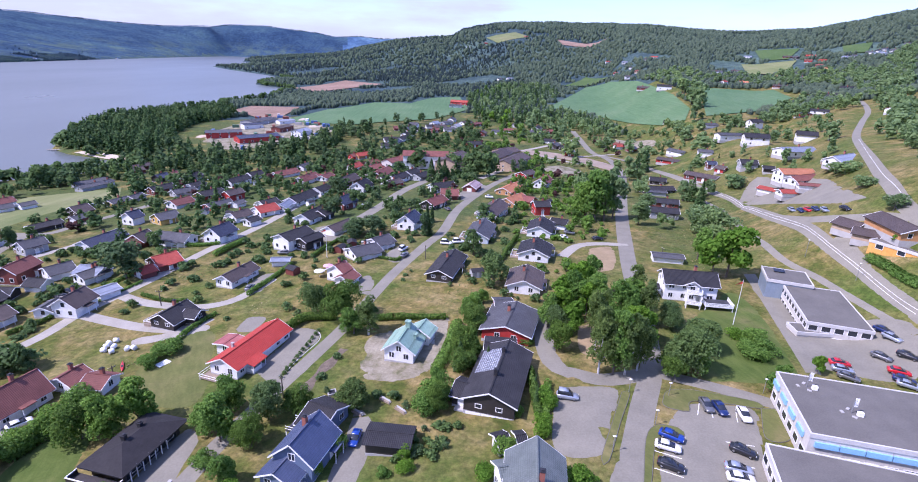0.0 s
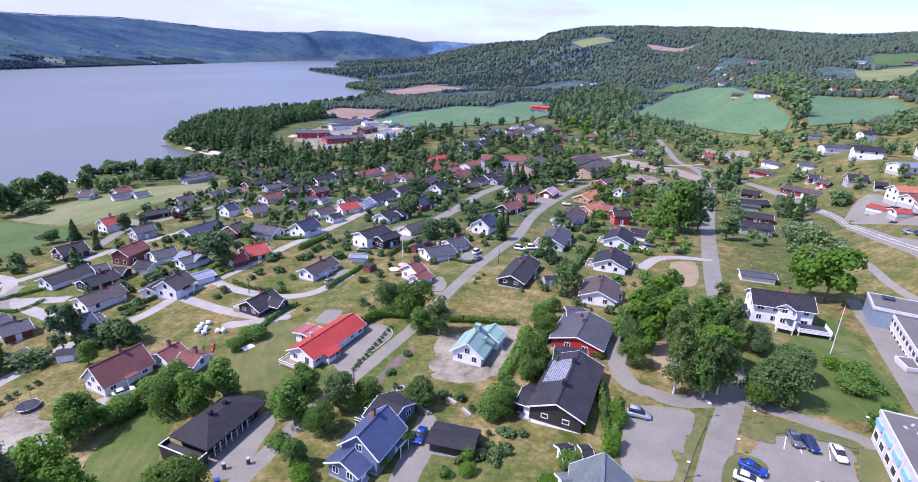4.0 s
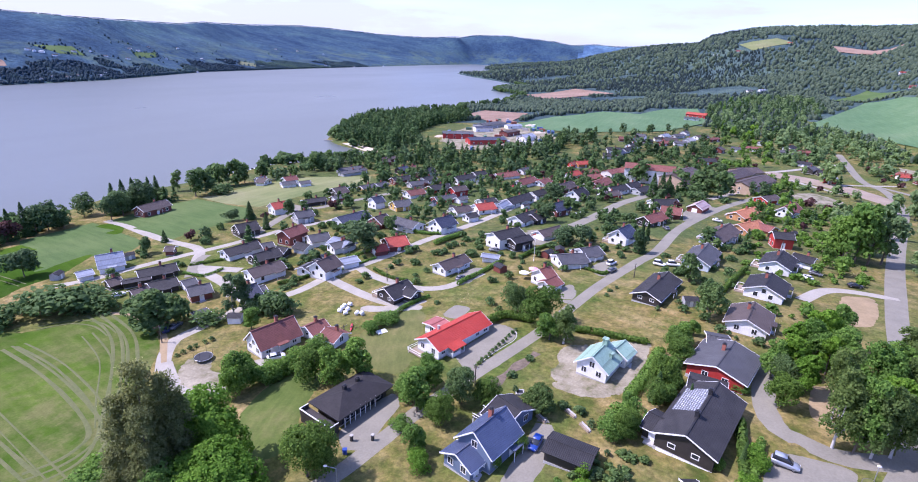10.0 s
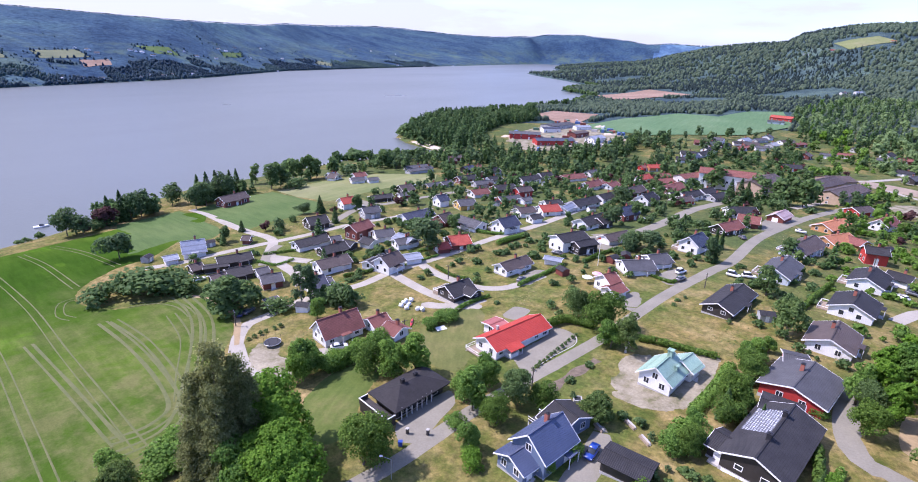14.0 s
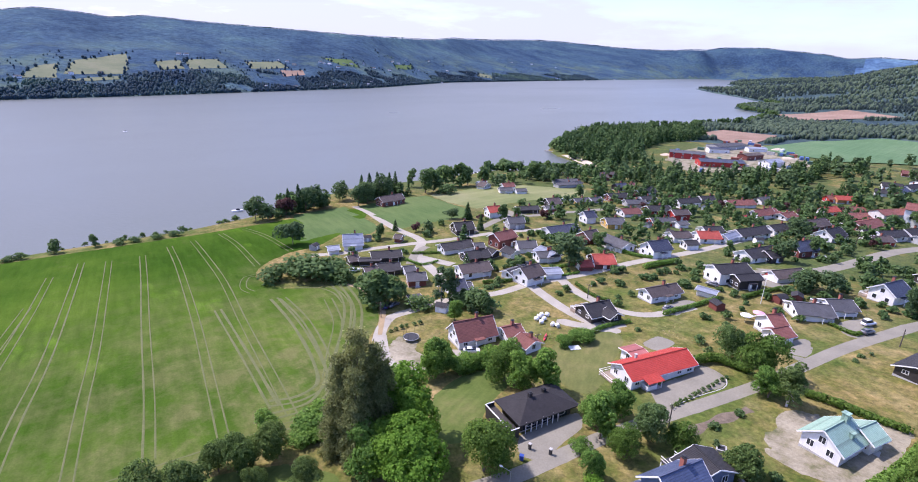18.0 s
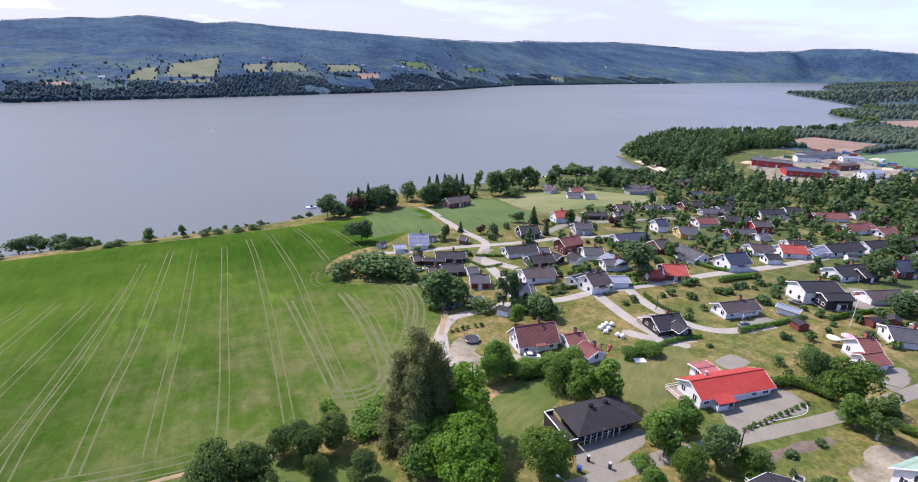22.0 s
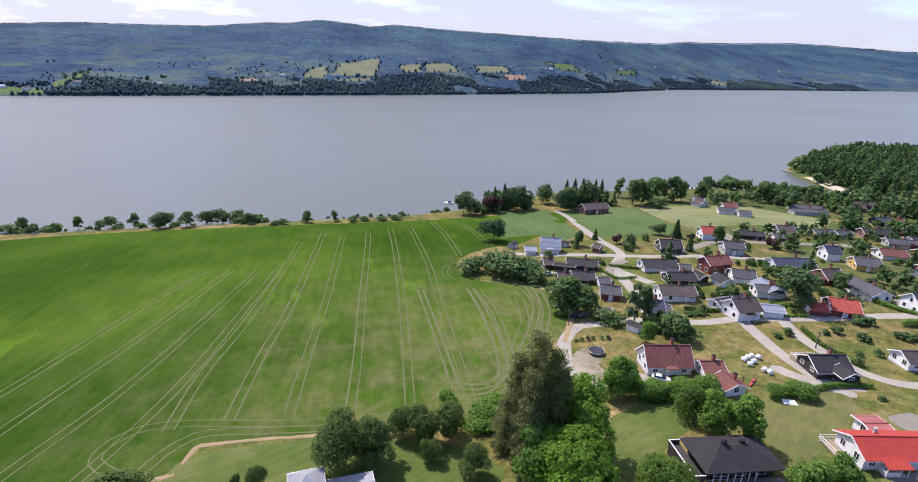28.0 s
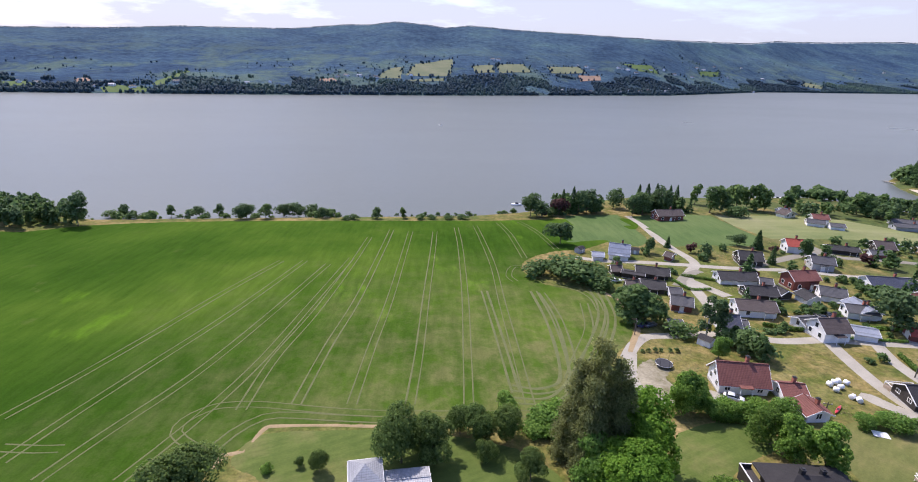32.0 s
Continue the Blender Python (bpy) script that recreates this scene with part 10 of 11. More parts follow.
terrace(58.9, 118.4, -17, 3.4, 2.0, 1.3, "white-railed lower balcony of a villa bay", False)
terrace(58.9, 118.6, -17, 3.4, 1.6, 3.9, "white-railed upper balcony of a villa bay", False)
terrace(-47.3, 88.0, -18, 4.4, 3.2, 0.35, "low wooden terrace with a thin white rail at a gable end", False, False)
terrace(-25.6, 70.6, 74, 2.8, 2.2, 1.7, "dark balcony with a white rail behind a blue house", True, False)
for k in range(7):
    part("porch_post", shared("pp", lambda: boxes("porch_post", [(-.06, .06, -.06, .06, 0, 2.7)], MAT_TRIM)), hip, pose(-5.13 + 1.20 * k, -3.75, 0))

# ---------------------------------------------------------------- vehicles
def paint(name, c, metal=0.0):
    m, t, b = nodes_of(name)
    n = noise_tex(t, 3.0, 3, 0.6)
    t.links.new(ramp(t, n, [(0.3, tuple(v * 0.9 for v in c)), (0.7, c)]), b.inputs["Base Color"])
    b.inputs["Roughness"].default_value, b.inputs["Metallic"].default_value, b.inputs["Coat Weight"].default_value = 0.3, metal, 0.6
    return m


PAINTS = {"white": paint("white_car_paint", (0.80, 0.80, 0.79)), "black": paint("black_car_paint", (0.015, 0.016, 0.02)), "blue": paint("blue_car_paint", (0.010, 0.045, 0.26)), "navy": paint("navy_car_paint", (0.012, 0.025, 0.10)),
          "red": paint("red_car_paint", (0.50, 0.015, 0.02)), "silver": paint("silver_car_paint", (0.42, 0.46, 0.52), 0.5), "grey": paint("grey_car_paint", (0.16, 0.165, 0.17), 0.4)}
MAT_TYRE = simple("tyre_rubber", (0.012, 0.012, 0.012), (0.025, 0.025, 0.025), 0.85, 4.0, 30.0)
MAT_LAMP = simple("lamp_glass", (0.5, 0.5, 0.48), (0.7, 0.7, 0.68), 0.15, 3.0, 20.0, bumpy=0.0)
MAT_TAIL = simple("red_lamp_glass", (0.35, 0.01, 0.01), (0.45, 0.02, 0.02), 0.2, 3.0, 20.0, bumpy=0.0)


def loft(name, sections, material):
    """Skin over cross-sections (x, [(y, z), ...]) along x, closed at both ends."""
    V, Fc = [], []
    k = len(sections[0][1])
    for x, pts in sections:
        V += [(x, y, z) for y, z in pts]
    for i in range(len(sections) - 1):
        for j in range(k):
            Fc.append((i * k + j, i * k + (j + 1) % k, (i + 1) * k + (j + 1) % k, (i + 1) * k + j))
    Fc += [tuple(range(k - 1, -1, -1)), tuple(range((len(sections) - 1) * k, len(sections) * k))]
    me = mesh_of(name, V, Fc, material, True)
    return me


def rounded(half, z0, z1, r=0.12):
    return [(-half + r, z0), (half - r, z0), (half, z0 + r), (half, z1 - r), (half - r, z1), (-half + r, z1), (-half, z1 - r), (-half, z0 + r)]


def car(x, y, turn, colour, label, van=False):
    z = float(ground(x, y)) + 0.16 * max(1.0, math.hypot(x, y) / 120)
    ob = thing("car", x, y, z, turn, label, "van" if van else "car", "parked cars")
    def body():
        return loft("body", [(-2.2, rounded(.72, .38, .82)), (-2.05, rounded(.84, .24, .98)), (-1.0, rounded(.88, .2, 1.0)), (.6, rounded(.88, .2, .98)), (1.7, rounded(.86, .22, .9)), (2.1, rounded(.80, .26, .78)), (2.22, rounded(.68, .36, .66))], PAINTS[colour])
    def cabin():
        h = 1.9 if van else 1.42
        return loft("glasshouse", [(-2.0 if van else -1.75, rounded(.74, .9, 1.0, .04)), (-1.8 if van else -1.3, rounded(.74, .9, h - .06)), (.1, rounded(.74, .9, h - .04)), (1.15, rounded(.72, .88, .98, .04))], MAT_GLASS)
    def top():
        h = 1.9 if van else 1.42
        return loft("roof_panel", [(-1.78 if van else -1.28, rounded(.66, h - .07, h, .03)), (-.6, rounded(.68, h - .06, h + .03, .03)), (.12, rounded(.66, h - .07, h, .03))], PAINTS[colour])
    ob.scale = (0.88, 0.88, 0.9)
    part("body", shared(("carbody", colour), body), ob)
    part("glasshouse", shared(("cabin", van), cabin), ob)
    part("roof_panel", shared(("carroof", colour, van), top), ob)
    for sx in (-1.35, 1.35):
        for sy in (-.8, .8):
            w = part("wheel", shared("tyre", lambda: limbs_mesh("wheel", [((0, -.11, 0), (0, .11, 0), .32, .32)], MAT_TYRE, 14)), ob, pose(sx, sy, .32))
            part("rim", shared("rim", lambda: boxes("rim", [(-.19, .19, -.115, .115, -.05, .05), (-.05, .05, -.115, .115, -.19, .19)], MAT_PIPE)), w)
    for sy in (-.6, .6):
        part("headlight", shared("hl", lambda: boxes("headlight", [(-.06, .06, -.16, .16, -.07, .07)], MAT_LAMP)), ob, pose(2.12, sy, .68))
        part("tail_light", shared("tl", lambda: boxes("tail_light", [(-.05, .05, -.12, .12, -.1, .1)], MAT_TAIL)), ob, pose(-2.14, sy, .78))
    return ob


car(35.1, 68.6, -32, "blue", "blue car parked on asphalt in the sun")
car(33.6, 66.1, -22, "white", "white car parked on asphalt in the sun")
car(32.6, 62.1, -28, "black", "black car parked on asphalt in the sun")
car(44.3, 77.0, -91, "grey", "grey car parked on asphalt in the sun")
car(46.3, 76.2, -88, "navy", "navy car parked on asphalt in the sun")
car(49.7, 74.7, -96, "white", "white car parked on asphalt in the sun")
car(45.1, 65.8, -35, "black", "black car parked on asphalt in the sun")
car(42.5, 61.9, -17, "silver", "silver car parked on asphalt in the sun")
car(41.9, 60.0, -12, "white", "white car parked on asphalt in the sun")
car(78.3, 92.9, -15, "red", "red car parked on asphalt in the sun")
car(77.3, 90.5, -23, "silver", "silver car parked on asphalt in the sun")
car(76.6, 87.8, -42, "grey", "grey car parked on asphalt in the sun")
car(88.4, 95.2, -56, "grey", "grey car parked on asphalt in the sun")
car(87.8, 89.7, -29, "red", "red car parked on asphalt in the sun")
car(86.8, 87.1, -37, "navy", "navy car parked on asphalt in the sun")
car(86.3, 85.3, -38, "silver", "silver car parked on asphalt in the sun")
car(92.6, 94.0, -52, "black", "black car parked on asphalt in the sun")
car(94.9, 104.0, -65, "navy", "navy car parked on asphalt in the sun")
car(94.2, 100.6, -68, "silver", "silver car parked on asphalt in the sun")
car(20.3, 78.5, -11, "silver", "silver van parked on asphalt in the sun", van=True)
car(-15.5, 68.8, -94, "blue", "blue car parked on asphalt in the sun")
car(-75.3, 74.2, 52, "white", "white car parked on a yard in the sun")
car(-4.1, 162.3, -10, "white", "white van parked on a yard in the sun", van=True)
car(-0.2, 164.1, 15, "white", "white van parked on a yard in the sun", van=True)
car(-17.7, 157.7, 64, "white", "white van parked on a yard in the sun", van=True)
car(-16.7, 151.6, 68, "grey", "grey car parked on a yard in the sun")
car(-111.1, 74.2, 159, "navy", "navy car parked on a yard in the sun")
car(-110.0, 76.6, 102, "grey", "grey car parked on a yard in the sun")
car(-49.3, 165.5, 69, "silver", "silver car parked on a yard in the sun")
car(120.7, 185.0, -94, "silver", "silver car parked on asphalt in the sun")
car(119.7, 178.5, -99, "navy", "navy car parked on asphalt in the sun")
car(120.0, 175.6, -94, "red", "red car parked on asphalt in the sun")
car(120.1, 171.9, -95, "navy", "navy car parked on asphalt in the sun")
car(119.2, 166.4, -99, "silver", "silver car parked on asphalt in the sun")
car(120.1, 158.8, -82, "black", "black car parked on asphalt in the sun")
car(48.6, 174.3, 8, "black", "black car parked on asphalt in the sun")
car(9.8, 193.1, -17, "silver", "silver car parked on a yard in the sun")
car(14.2, 199.8, 56, "silver", "silver car parked on a yard in the sun")
car(-56.4, 129.3, 86, "grey", "grey car parked on a yard in the sun")
car(13.5, 239.8, -2, "white", "white car parked on a yard in the sun")
car(-143.2, 84.0, 84, "white", "white car parked on a yard in the sun")

# ---------------------------------------------------------------- small things outdoors
MAT_WRAP = simple("white_bale_wrap", (0.70, 0.70, 0.68), (0.82, 0.82, 0.80), 0.35, 2.0, 8.0)
MAT_POLE = simple("tarred_pole", (0.06, 0.05, 0.042), (0.11, 0.095, 0.08), 0.85, 1.5, 10.0)
MAT_PLANK = simple("grey_jetty_planks", (0.22, 0.20, 0.17), (0.34, 0.31, 0.27), 0.85, 0.8, 8.0)
MAT_PINK = simple("pink_canvas", (0.62, 0.30, 0.36), (0.72, 0.38, 0.44), 0.8, 2.0, 10.0)
MAT_TOY = simple("red_plastic", (0.55, 0.05, 0.03), (0.65, 0.08, 0.05), 0.4, 2.0, 10.0)
MAT_LINE = simple("white_road_paint", (0.62, 0.62, 0.60), (0.78, 0.78, 0.76), 0.7, 1.5, 6.0)


def utility_pole(x, y, h):
    ob = thing("utility_pole", x, y, float(ground(x, y)), (x * 7) % 180, "dark tarred wooden utility pole with a cross-arm", "utility pole", "utility poles along the lanes")
    part("post", shared(("upole", round(h)), lambda: limbs_mesh("post", [((0, 0, -.5), (0, 0, h), .14, .09)], MAT_POLE, 8)), ob)
    arm = part("cross_arm", shared("uarm", lambda: boxes("cross_arm", [(-.8, .8, -.05, .05, -.06, .06)], MAT_POLE)), ob, pose(0, 0, h - .4))
    for k in (-.7, 0, .7):
        part("insulator", shared("insul", lambda: limbs_mesh("insulator", [((0, 0, .06), (0, 0, .22), .05, .035)], MAT_TRIM, 6)), arm, pose(k, 0, 0))


def street_lamp(x, y, h=4.2, arm=0.0, turn=0):
    ob = thing("street_lamp", x, y, float(ground(x, y)), turn, "slim grey street lamp with a pale head", "street lamp", "street lamps")
    segs = [((0, 0, -.3), (0, 0, h), .07, .045)] + ([((0, 0, h), (arm, 0, h + .3), .04, .035)] if arm else [])
    part("post", mesh_of_limbs(segs), ob)
    part("lamp_head", shared(("lhead", arm > 0), lambda: loft("lamp_head", [(-.28, rounded(.1, -.06, .06, .03)), (0, rounded(.2, -.1, .12, .06)), (.28, rounded(.1, -.06, .06, .03))], MAT_WRAP)), ob, pose(arm, 0, h + (.3 if arm else .08)))


def mesh_of_limbs(segs):
    return limbs_mesh("post", segs, MAT_PIPE, 8)


def bale(x, y, k):
    ob = thing("hay_bale", x, y, float(ground(x, y)), k * 47, "round hay bale wrapped in white plastic on grass", "hay bale", "wrapped bales beside the yard")
    ob.scale = (0.85, 0.85, 0.85)
    part("wrap", shared("bale", lambda: loft("wrap", [(-.62, [(0.5 * math.cos(a), .66 + 0.5 * math.sin(a)) for a in np.linspace(0, 6.283, 13)[:-1]]), (-.55, [(0.64 * math.cos(a), .66 + 0.64 * math.sin(a)) for a in np.linspace(0, 6.283, 13)[:-1]]), (.55, [(0.64 * math.cos(a), .66 + 0.64 * math.sin(a)) for a in np.linspace(0, 6.283, 13)[:-1]]), (.62, [(0.5 * math.cos(a), .66 + 0.5 * math.sin(a)) for a in np.linspace(0, 6.283, 13)[:-1]])], MAT_WRAP)), ob)


def trampoline(x, y):
    ob = thing("trampoline", x, y, float(ground(x, y)), 0, "round black garden trampoline with a net on bare ground", "trampoline")
    ring = [(1.9 * math.cos(a), 1.9 * math.sin(a), .85) for a in np.linspace(0, 6.283, 25)]
    part("frame", limbs_mesh("frame", [(ring[i], ring[i + 1], .06, .06) for i in range(24)], MAT_PIPE, 6), ob)
    part("jump_mat", mesh_of("jump_mat", [(0, 0, .8)] + [(p[0] * .97, p[1] * .97, .84) for p in ring[:-1]], [(0, i + 1, (i + 1) % 24 + 1) for i in range(24)], MAT_DARK), ob)
    for i in range(6):
        a = i * math.pi / 3
        part("leg", limbs_mesh("leg", [((1.9 * math.cos(a), 1.9 * math.sin(a), -.1), (1.9 * math.cos(a), 1.9 * math.sin(a), 2.5), .035, .03)], MAT_DARK, 6), ob)


def parasol(x, y, material, colour):
    ob = thing("parasol", x, y, float(ground(x, y)), 0, f"open {colour} garden parasol beside a house", "parasol")
    part("pole", limbs_mesh("pole", [((0, 0, -.1), (0, 0, 2.5), .03, .025)], MAT_TRIM), ob)
    n = 8
    rim = [(1.5 * math.cos(2 * math.pi * i / n), 1.5 * math.sin(2 * math.pi * i / n), 2.0) for i in range(n)]
    part("canopy", mesh_of("canopy", [(0, 0, 2.55)] + rim + [(p[0], p[1], 1.85) for p in rim], [(0, i + 1, (i + 1) % n + 1) for i in range(n)] + [(i + 1, i + 9, (i + 1) % n + 9, (i + 1) % n + 1) for i in range(n)], material), ob)


def hedge(pts, h, w, seed, kind="shrub"):
    """A clipped hedge: leaf sprays packed along a line."""
    rng = np.random.default_rng(seed)
    c = spline(pts, 0.5)
    n = int(len(c) * 26 * h * w ** 0.5)
    i = rng.integers(0, len(c), n)
    d = rng.normal(size=(n, 3))
    d /= np.linalg.norm(d, axis=1)[:, None]
    P = np.column_stack([c[i] + rng.normal(size=(n, 2)) * 0.12, np.zeros(n)])
    P[:, 0] += d[:, 0] * w / 2
    P[:, 1] += d[:, 1] * w / 2
    P[:, 2] = ground(P[:, 0], P[:, 1]) + h * (0.52 + 0.45 * d[:, 2]) * (1 + 0.12 * np.sin(i * 0.21))
    U = np.cross(d, rng.normal(size=(n, 3)))
    U /= np.linalg.norm(U, axis=1)[:, None]
    V = np.cross(d, U)
    k = 0.24 * rng.uniform(0.7, 1.3, n)[:, None]
    ob = new("hedge")
    tagged(ob, "clipped green garden hedge beside a lane", "hedge", "garden hedges")
    part("foliage", quads_mesh("foliage", P, U * k, V * k, LEAF["dark" if seed % 2 else "green"]), ob)


def boat(x, y, turn, L=6.0):
    ob = thing("boat", x, y, -0.05, turn, "small white motor boat moored at a jetty", "boat", "boats in the harbour")
    part("hull", shared("hull", lambda: loft("hull", [(-3, rounded(.95, .0, .75, .1)), (0, rounded(1.1, -.05, .8, .12)), (2, rounded(.7, .05, .9, .12)), (3, rounded(.12, .45, 1.0, .05))], MAT_WRAP)), ob)
    part("cabin", shared("bcabin", lambda: loft("cabin", [(-.8, rounded(.6, .75, 1.5, .08)), (.6, rounded(.6, .75, 1.45, .08)), (1.2, rounded(.45, .75, .95, .05))], MAT_GLASS)), ob)


def jetty(x0, y0, x1, y1, w=2.2):
    L = math.hypot(x1 - x0, y1 - y0)
    ob = thing("jetty", (x0 + x1) / 2, (y0 + y1) / 2, 0.0, math.degrees(math.atan2(y1 - y0, x1 - x0)), "grey plank jetty on piles in the lake", "jetty", "jetties on the shore")
    n = max(2, int(L / 0.5))
    pl = shared(("jplank", w), lambda: boxes("plank", [(-.23, .23, -w / 2, w / 2, .55, .62)], MAT_PLANK))
    if n > 60:
        part("deck", boxes("deck", [(-L / 2 + i * L / n + .02, -L / 2 + (i + 1) * L / n - .02, -w / 2, w / 2, .55, .62) for i in range(n)], MAT_PLANK), ob)
    else:
        for i in range(n):
            part("plank", pl, ob, pose(-L / 2 + (i + .5) * L / n, 0, 0))
    for i in range(max(2, int(L / 5))):
        for s in (-1, 1):
            part("pile", shared("pile", lambda: limbs_mesh("pile", [((0, 0, -2), (0, 0, .9), .13, .12)], MAT_POLE, 7)), ob, pose(-L / 2 + (i + .5) * 5, s * w / 2, 0))


def flagpole(x, y, h):
    ob = thing("flagpole", x, y, float(ground(x, y)), 0, "tall white flagpole with a small red pennant on a lawn", "flagpole")
    part("pole", limbs_mesh("pole", [((0, 0, -.3), (0, 0, h), .09, .04)], MAT_TRIM, 8), ob)
    part("pennant", mesh_of("pennant", [(0, 0, h - .3), (0, 0, h - 1.0), (-.9, .2, h - 1.3), (-1.7, .1, h - 1.5), (0, .04, h - .3), (0, .04, h - 1.0), (-.9, .24, h - 1.3), (-1.7, .14, h - 1.5)], [(0, 1, 2), (0, 2, 3), (4, 6, 5), (4, 7, 6)], MAT_TOY), ob)


# loose things in the near gardens
def wheelie_bin(x, y):
    ob = thing("wheelie_bin", x, y, float(ground(x, y)), 30, "blue plastic wheelie bin beside a driveway", "bin")
    part("body", loft("body", [(-.34, rounded(.26, .1, 1.0, .05)), (.34, rounded(.30, .1, 1.02, .05))], PAINTS["blue"]), ob)
    part("lid", boxes("lid", [(-.38, .38, -.33, .33, 1.0, 1.08)], PAINTS["blue"]), ob)


def plank_stack(x, y, turn):
    ob = thing("plank_stack", x, y, float(ground(x, y)), turn, "stack of pale building planks on the grass", "timber")
    for k in range(4):
        part("plank", shared(("plank", k), lambda: boxes("plank", [(-1.2 + .1 * k, 1.3 - .05 * k, -.4, -.22, 0, .18), (-1.3, 1.2 - .1 * k, -.2, -.02, 0, .18)], MAT_CONCRETE if k % 2 else MAT_TIMBER)), ob, pose(0, 0.42 * (k % 2), 0.2 * (k // 2)))


def gate_post(x, y):
    ob = thing("gate_post", x, y, float(ground(x, y)), 0, "short dark stone gate post beside a lane", "gate post", "gate posts")
    part("shaft", shared("gpost", lambda: boxes("shaft", [(-.2, .2, -.2, .2, -.4, 1.1)], MAT_DARK)), ob)
    part("cap", shared("gcap", lambda: boxes("cap", [(-.26, .26, -.26, .26, 1.1, 1.22)], MAT_CONCRETE)), ob)


def well_box(x, y):
    ob = thing("well", x, y, float(ground(x, y)), 25, "low square concrete well frame in a lawn", "well")
    part("frame", boxes("frame", [(-.8, .8, -.8, -.62, -.2, .45), (-.8, .8, .62, .8, -.2, .45), (-.8, -.62, -.62, .62, -.2, .45), (.62, .8, -.62, .62, -.2, .45)], MAT_CONCRETE), ob)
    part("cover", boxes("cover", [(-.62, .62, -.62, .62, .1, .2)], MAT_DARK), ob)


def kayak(x, y, turn):
    ob = thing("kayak", x, y, float(ground(x, y)), turn, "red kayak lying on the grass", "kayak")
    part("hull", loft("hull", [(-2.0, rounded(.05, .25, .36, .02)), (-1.1, rounded(.26, .06, .36, .08)), (0, rounded(.32, .02, .38, .08)), (1.1, rounded(.26, .06, .36, .08)), (2.0, rounded(.05, .25, .36, .02))], PAINTS["red"]), ob)
    part("cockpit", boxes("cockpit", [(-.45, .35, -.2, .2, .37, .40)], MAT_DARK), ob)


def platform(x, y, turn):
    ob = thing("platform", x, y, float(ground(x, y)), turn, "small pale wooden platform on a lawn", "platform")
    for k in range(6):
        part("board", shared("pboard", lambda: boxes("board", [(-1.3, 1.3, 0, .26, .12, .2)], MAT_TRIM)), ob, pose(0, -.9 + .3 * k, 0))
    part("bearer", boxes("bearer", [(-1.2, -1.0, -.85, .85, -.2, .12), (1.0, 1.2, -.85, .85, -.2, .12)], MAT_TIMBER), ob)


wheelie_bin(-43.3, 55.3)
plank_stack(-16.5, 75.7, -35)
plank_stack(-12.1, 79.0, -35)
plank_stack(-9.0, 76.1, -40)
gate_post(-44.2, 58.4)
gate_post(-41.0, 59.9)
well_box(-22.4, 81.6)
kayak(-68.5, 92.3, 120)
platform(-60.5, 93.2, 60)
tree("limeshrub", -33.7, 87.0, 0.8, 0.9, 0, 0)
tree("shrub", -33.5, 88.3, 0.9, 0.9, 0, 1)
tree("shrub", -33.4, 89.7, 1.0, 0.9, 0, 2)
tree("limeshrub", -33.1, 91.1, 0.8, 0.9, 0, 0)
tree("shrub", -32.9, 92.5, 0.9, 0.9, 0, 1)
tree("shrub", -32.7, 94.0, 1.0, 0.9, 0, 2)
tree("limeshrub", -32.5, 95.5, 0.8, 0.9, 0, 0)
tree("shrub", -32.3, 97.0, 0.9, 0.9, 0, 1)
tree("shrub", -32.0, 98.5, 1.0, 0.9, 0, 2)
tree("limeshrub", -31.8, 100.1, 0.8, 0.9, 0, 0)
tree("shrub", -31.6, 101.7, 0.9, 0.9, 0, 1)
tree("shrub", -31.3, 103.3, 1.0, 0.9, 0, 2)
tree("limeshrub", -31.1, 105.0, 0.8, 0.9, 0, 0)
tree("shrub", -97.2, 66.8, 0.90, 1.0, 0, 0)
tree("shrub", -97.1, 68.4, 1.05, 1.0, 0, 1)
tree("shrub", -97.0, 70.0, 1.20, 1.0, 0, 2)
tree("shrub", -97.0, 71.6, 0.90, 1.0, 0, 0)
tree("shrub", -96.2, 73.6, 1.05, 1.0, 0, 1)
tree("shrub", -95.9, 75.1, 1.20, 1.0, 0, 2)

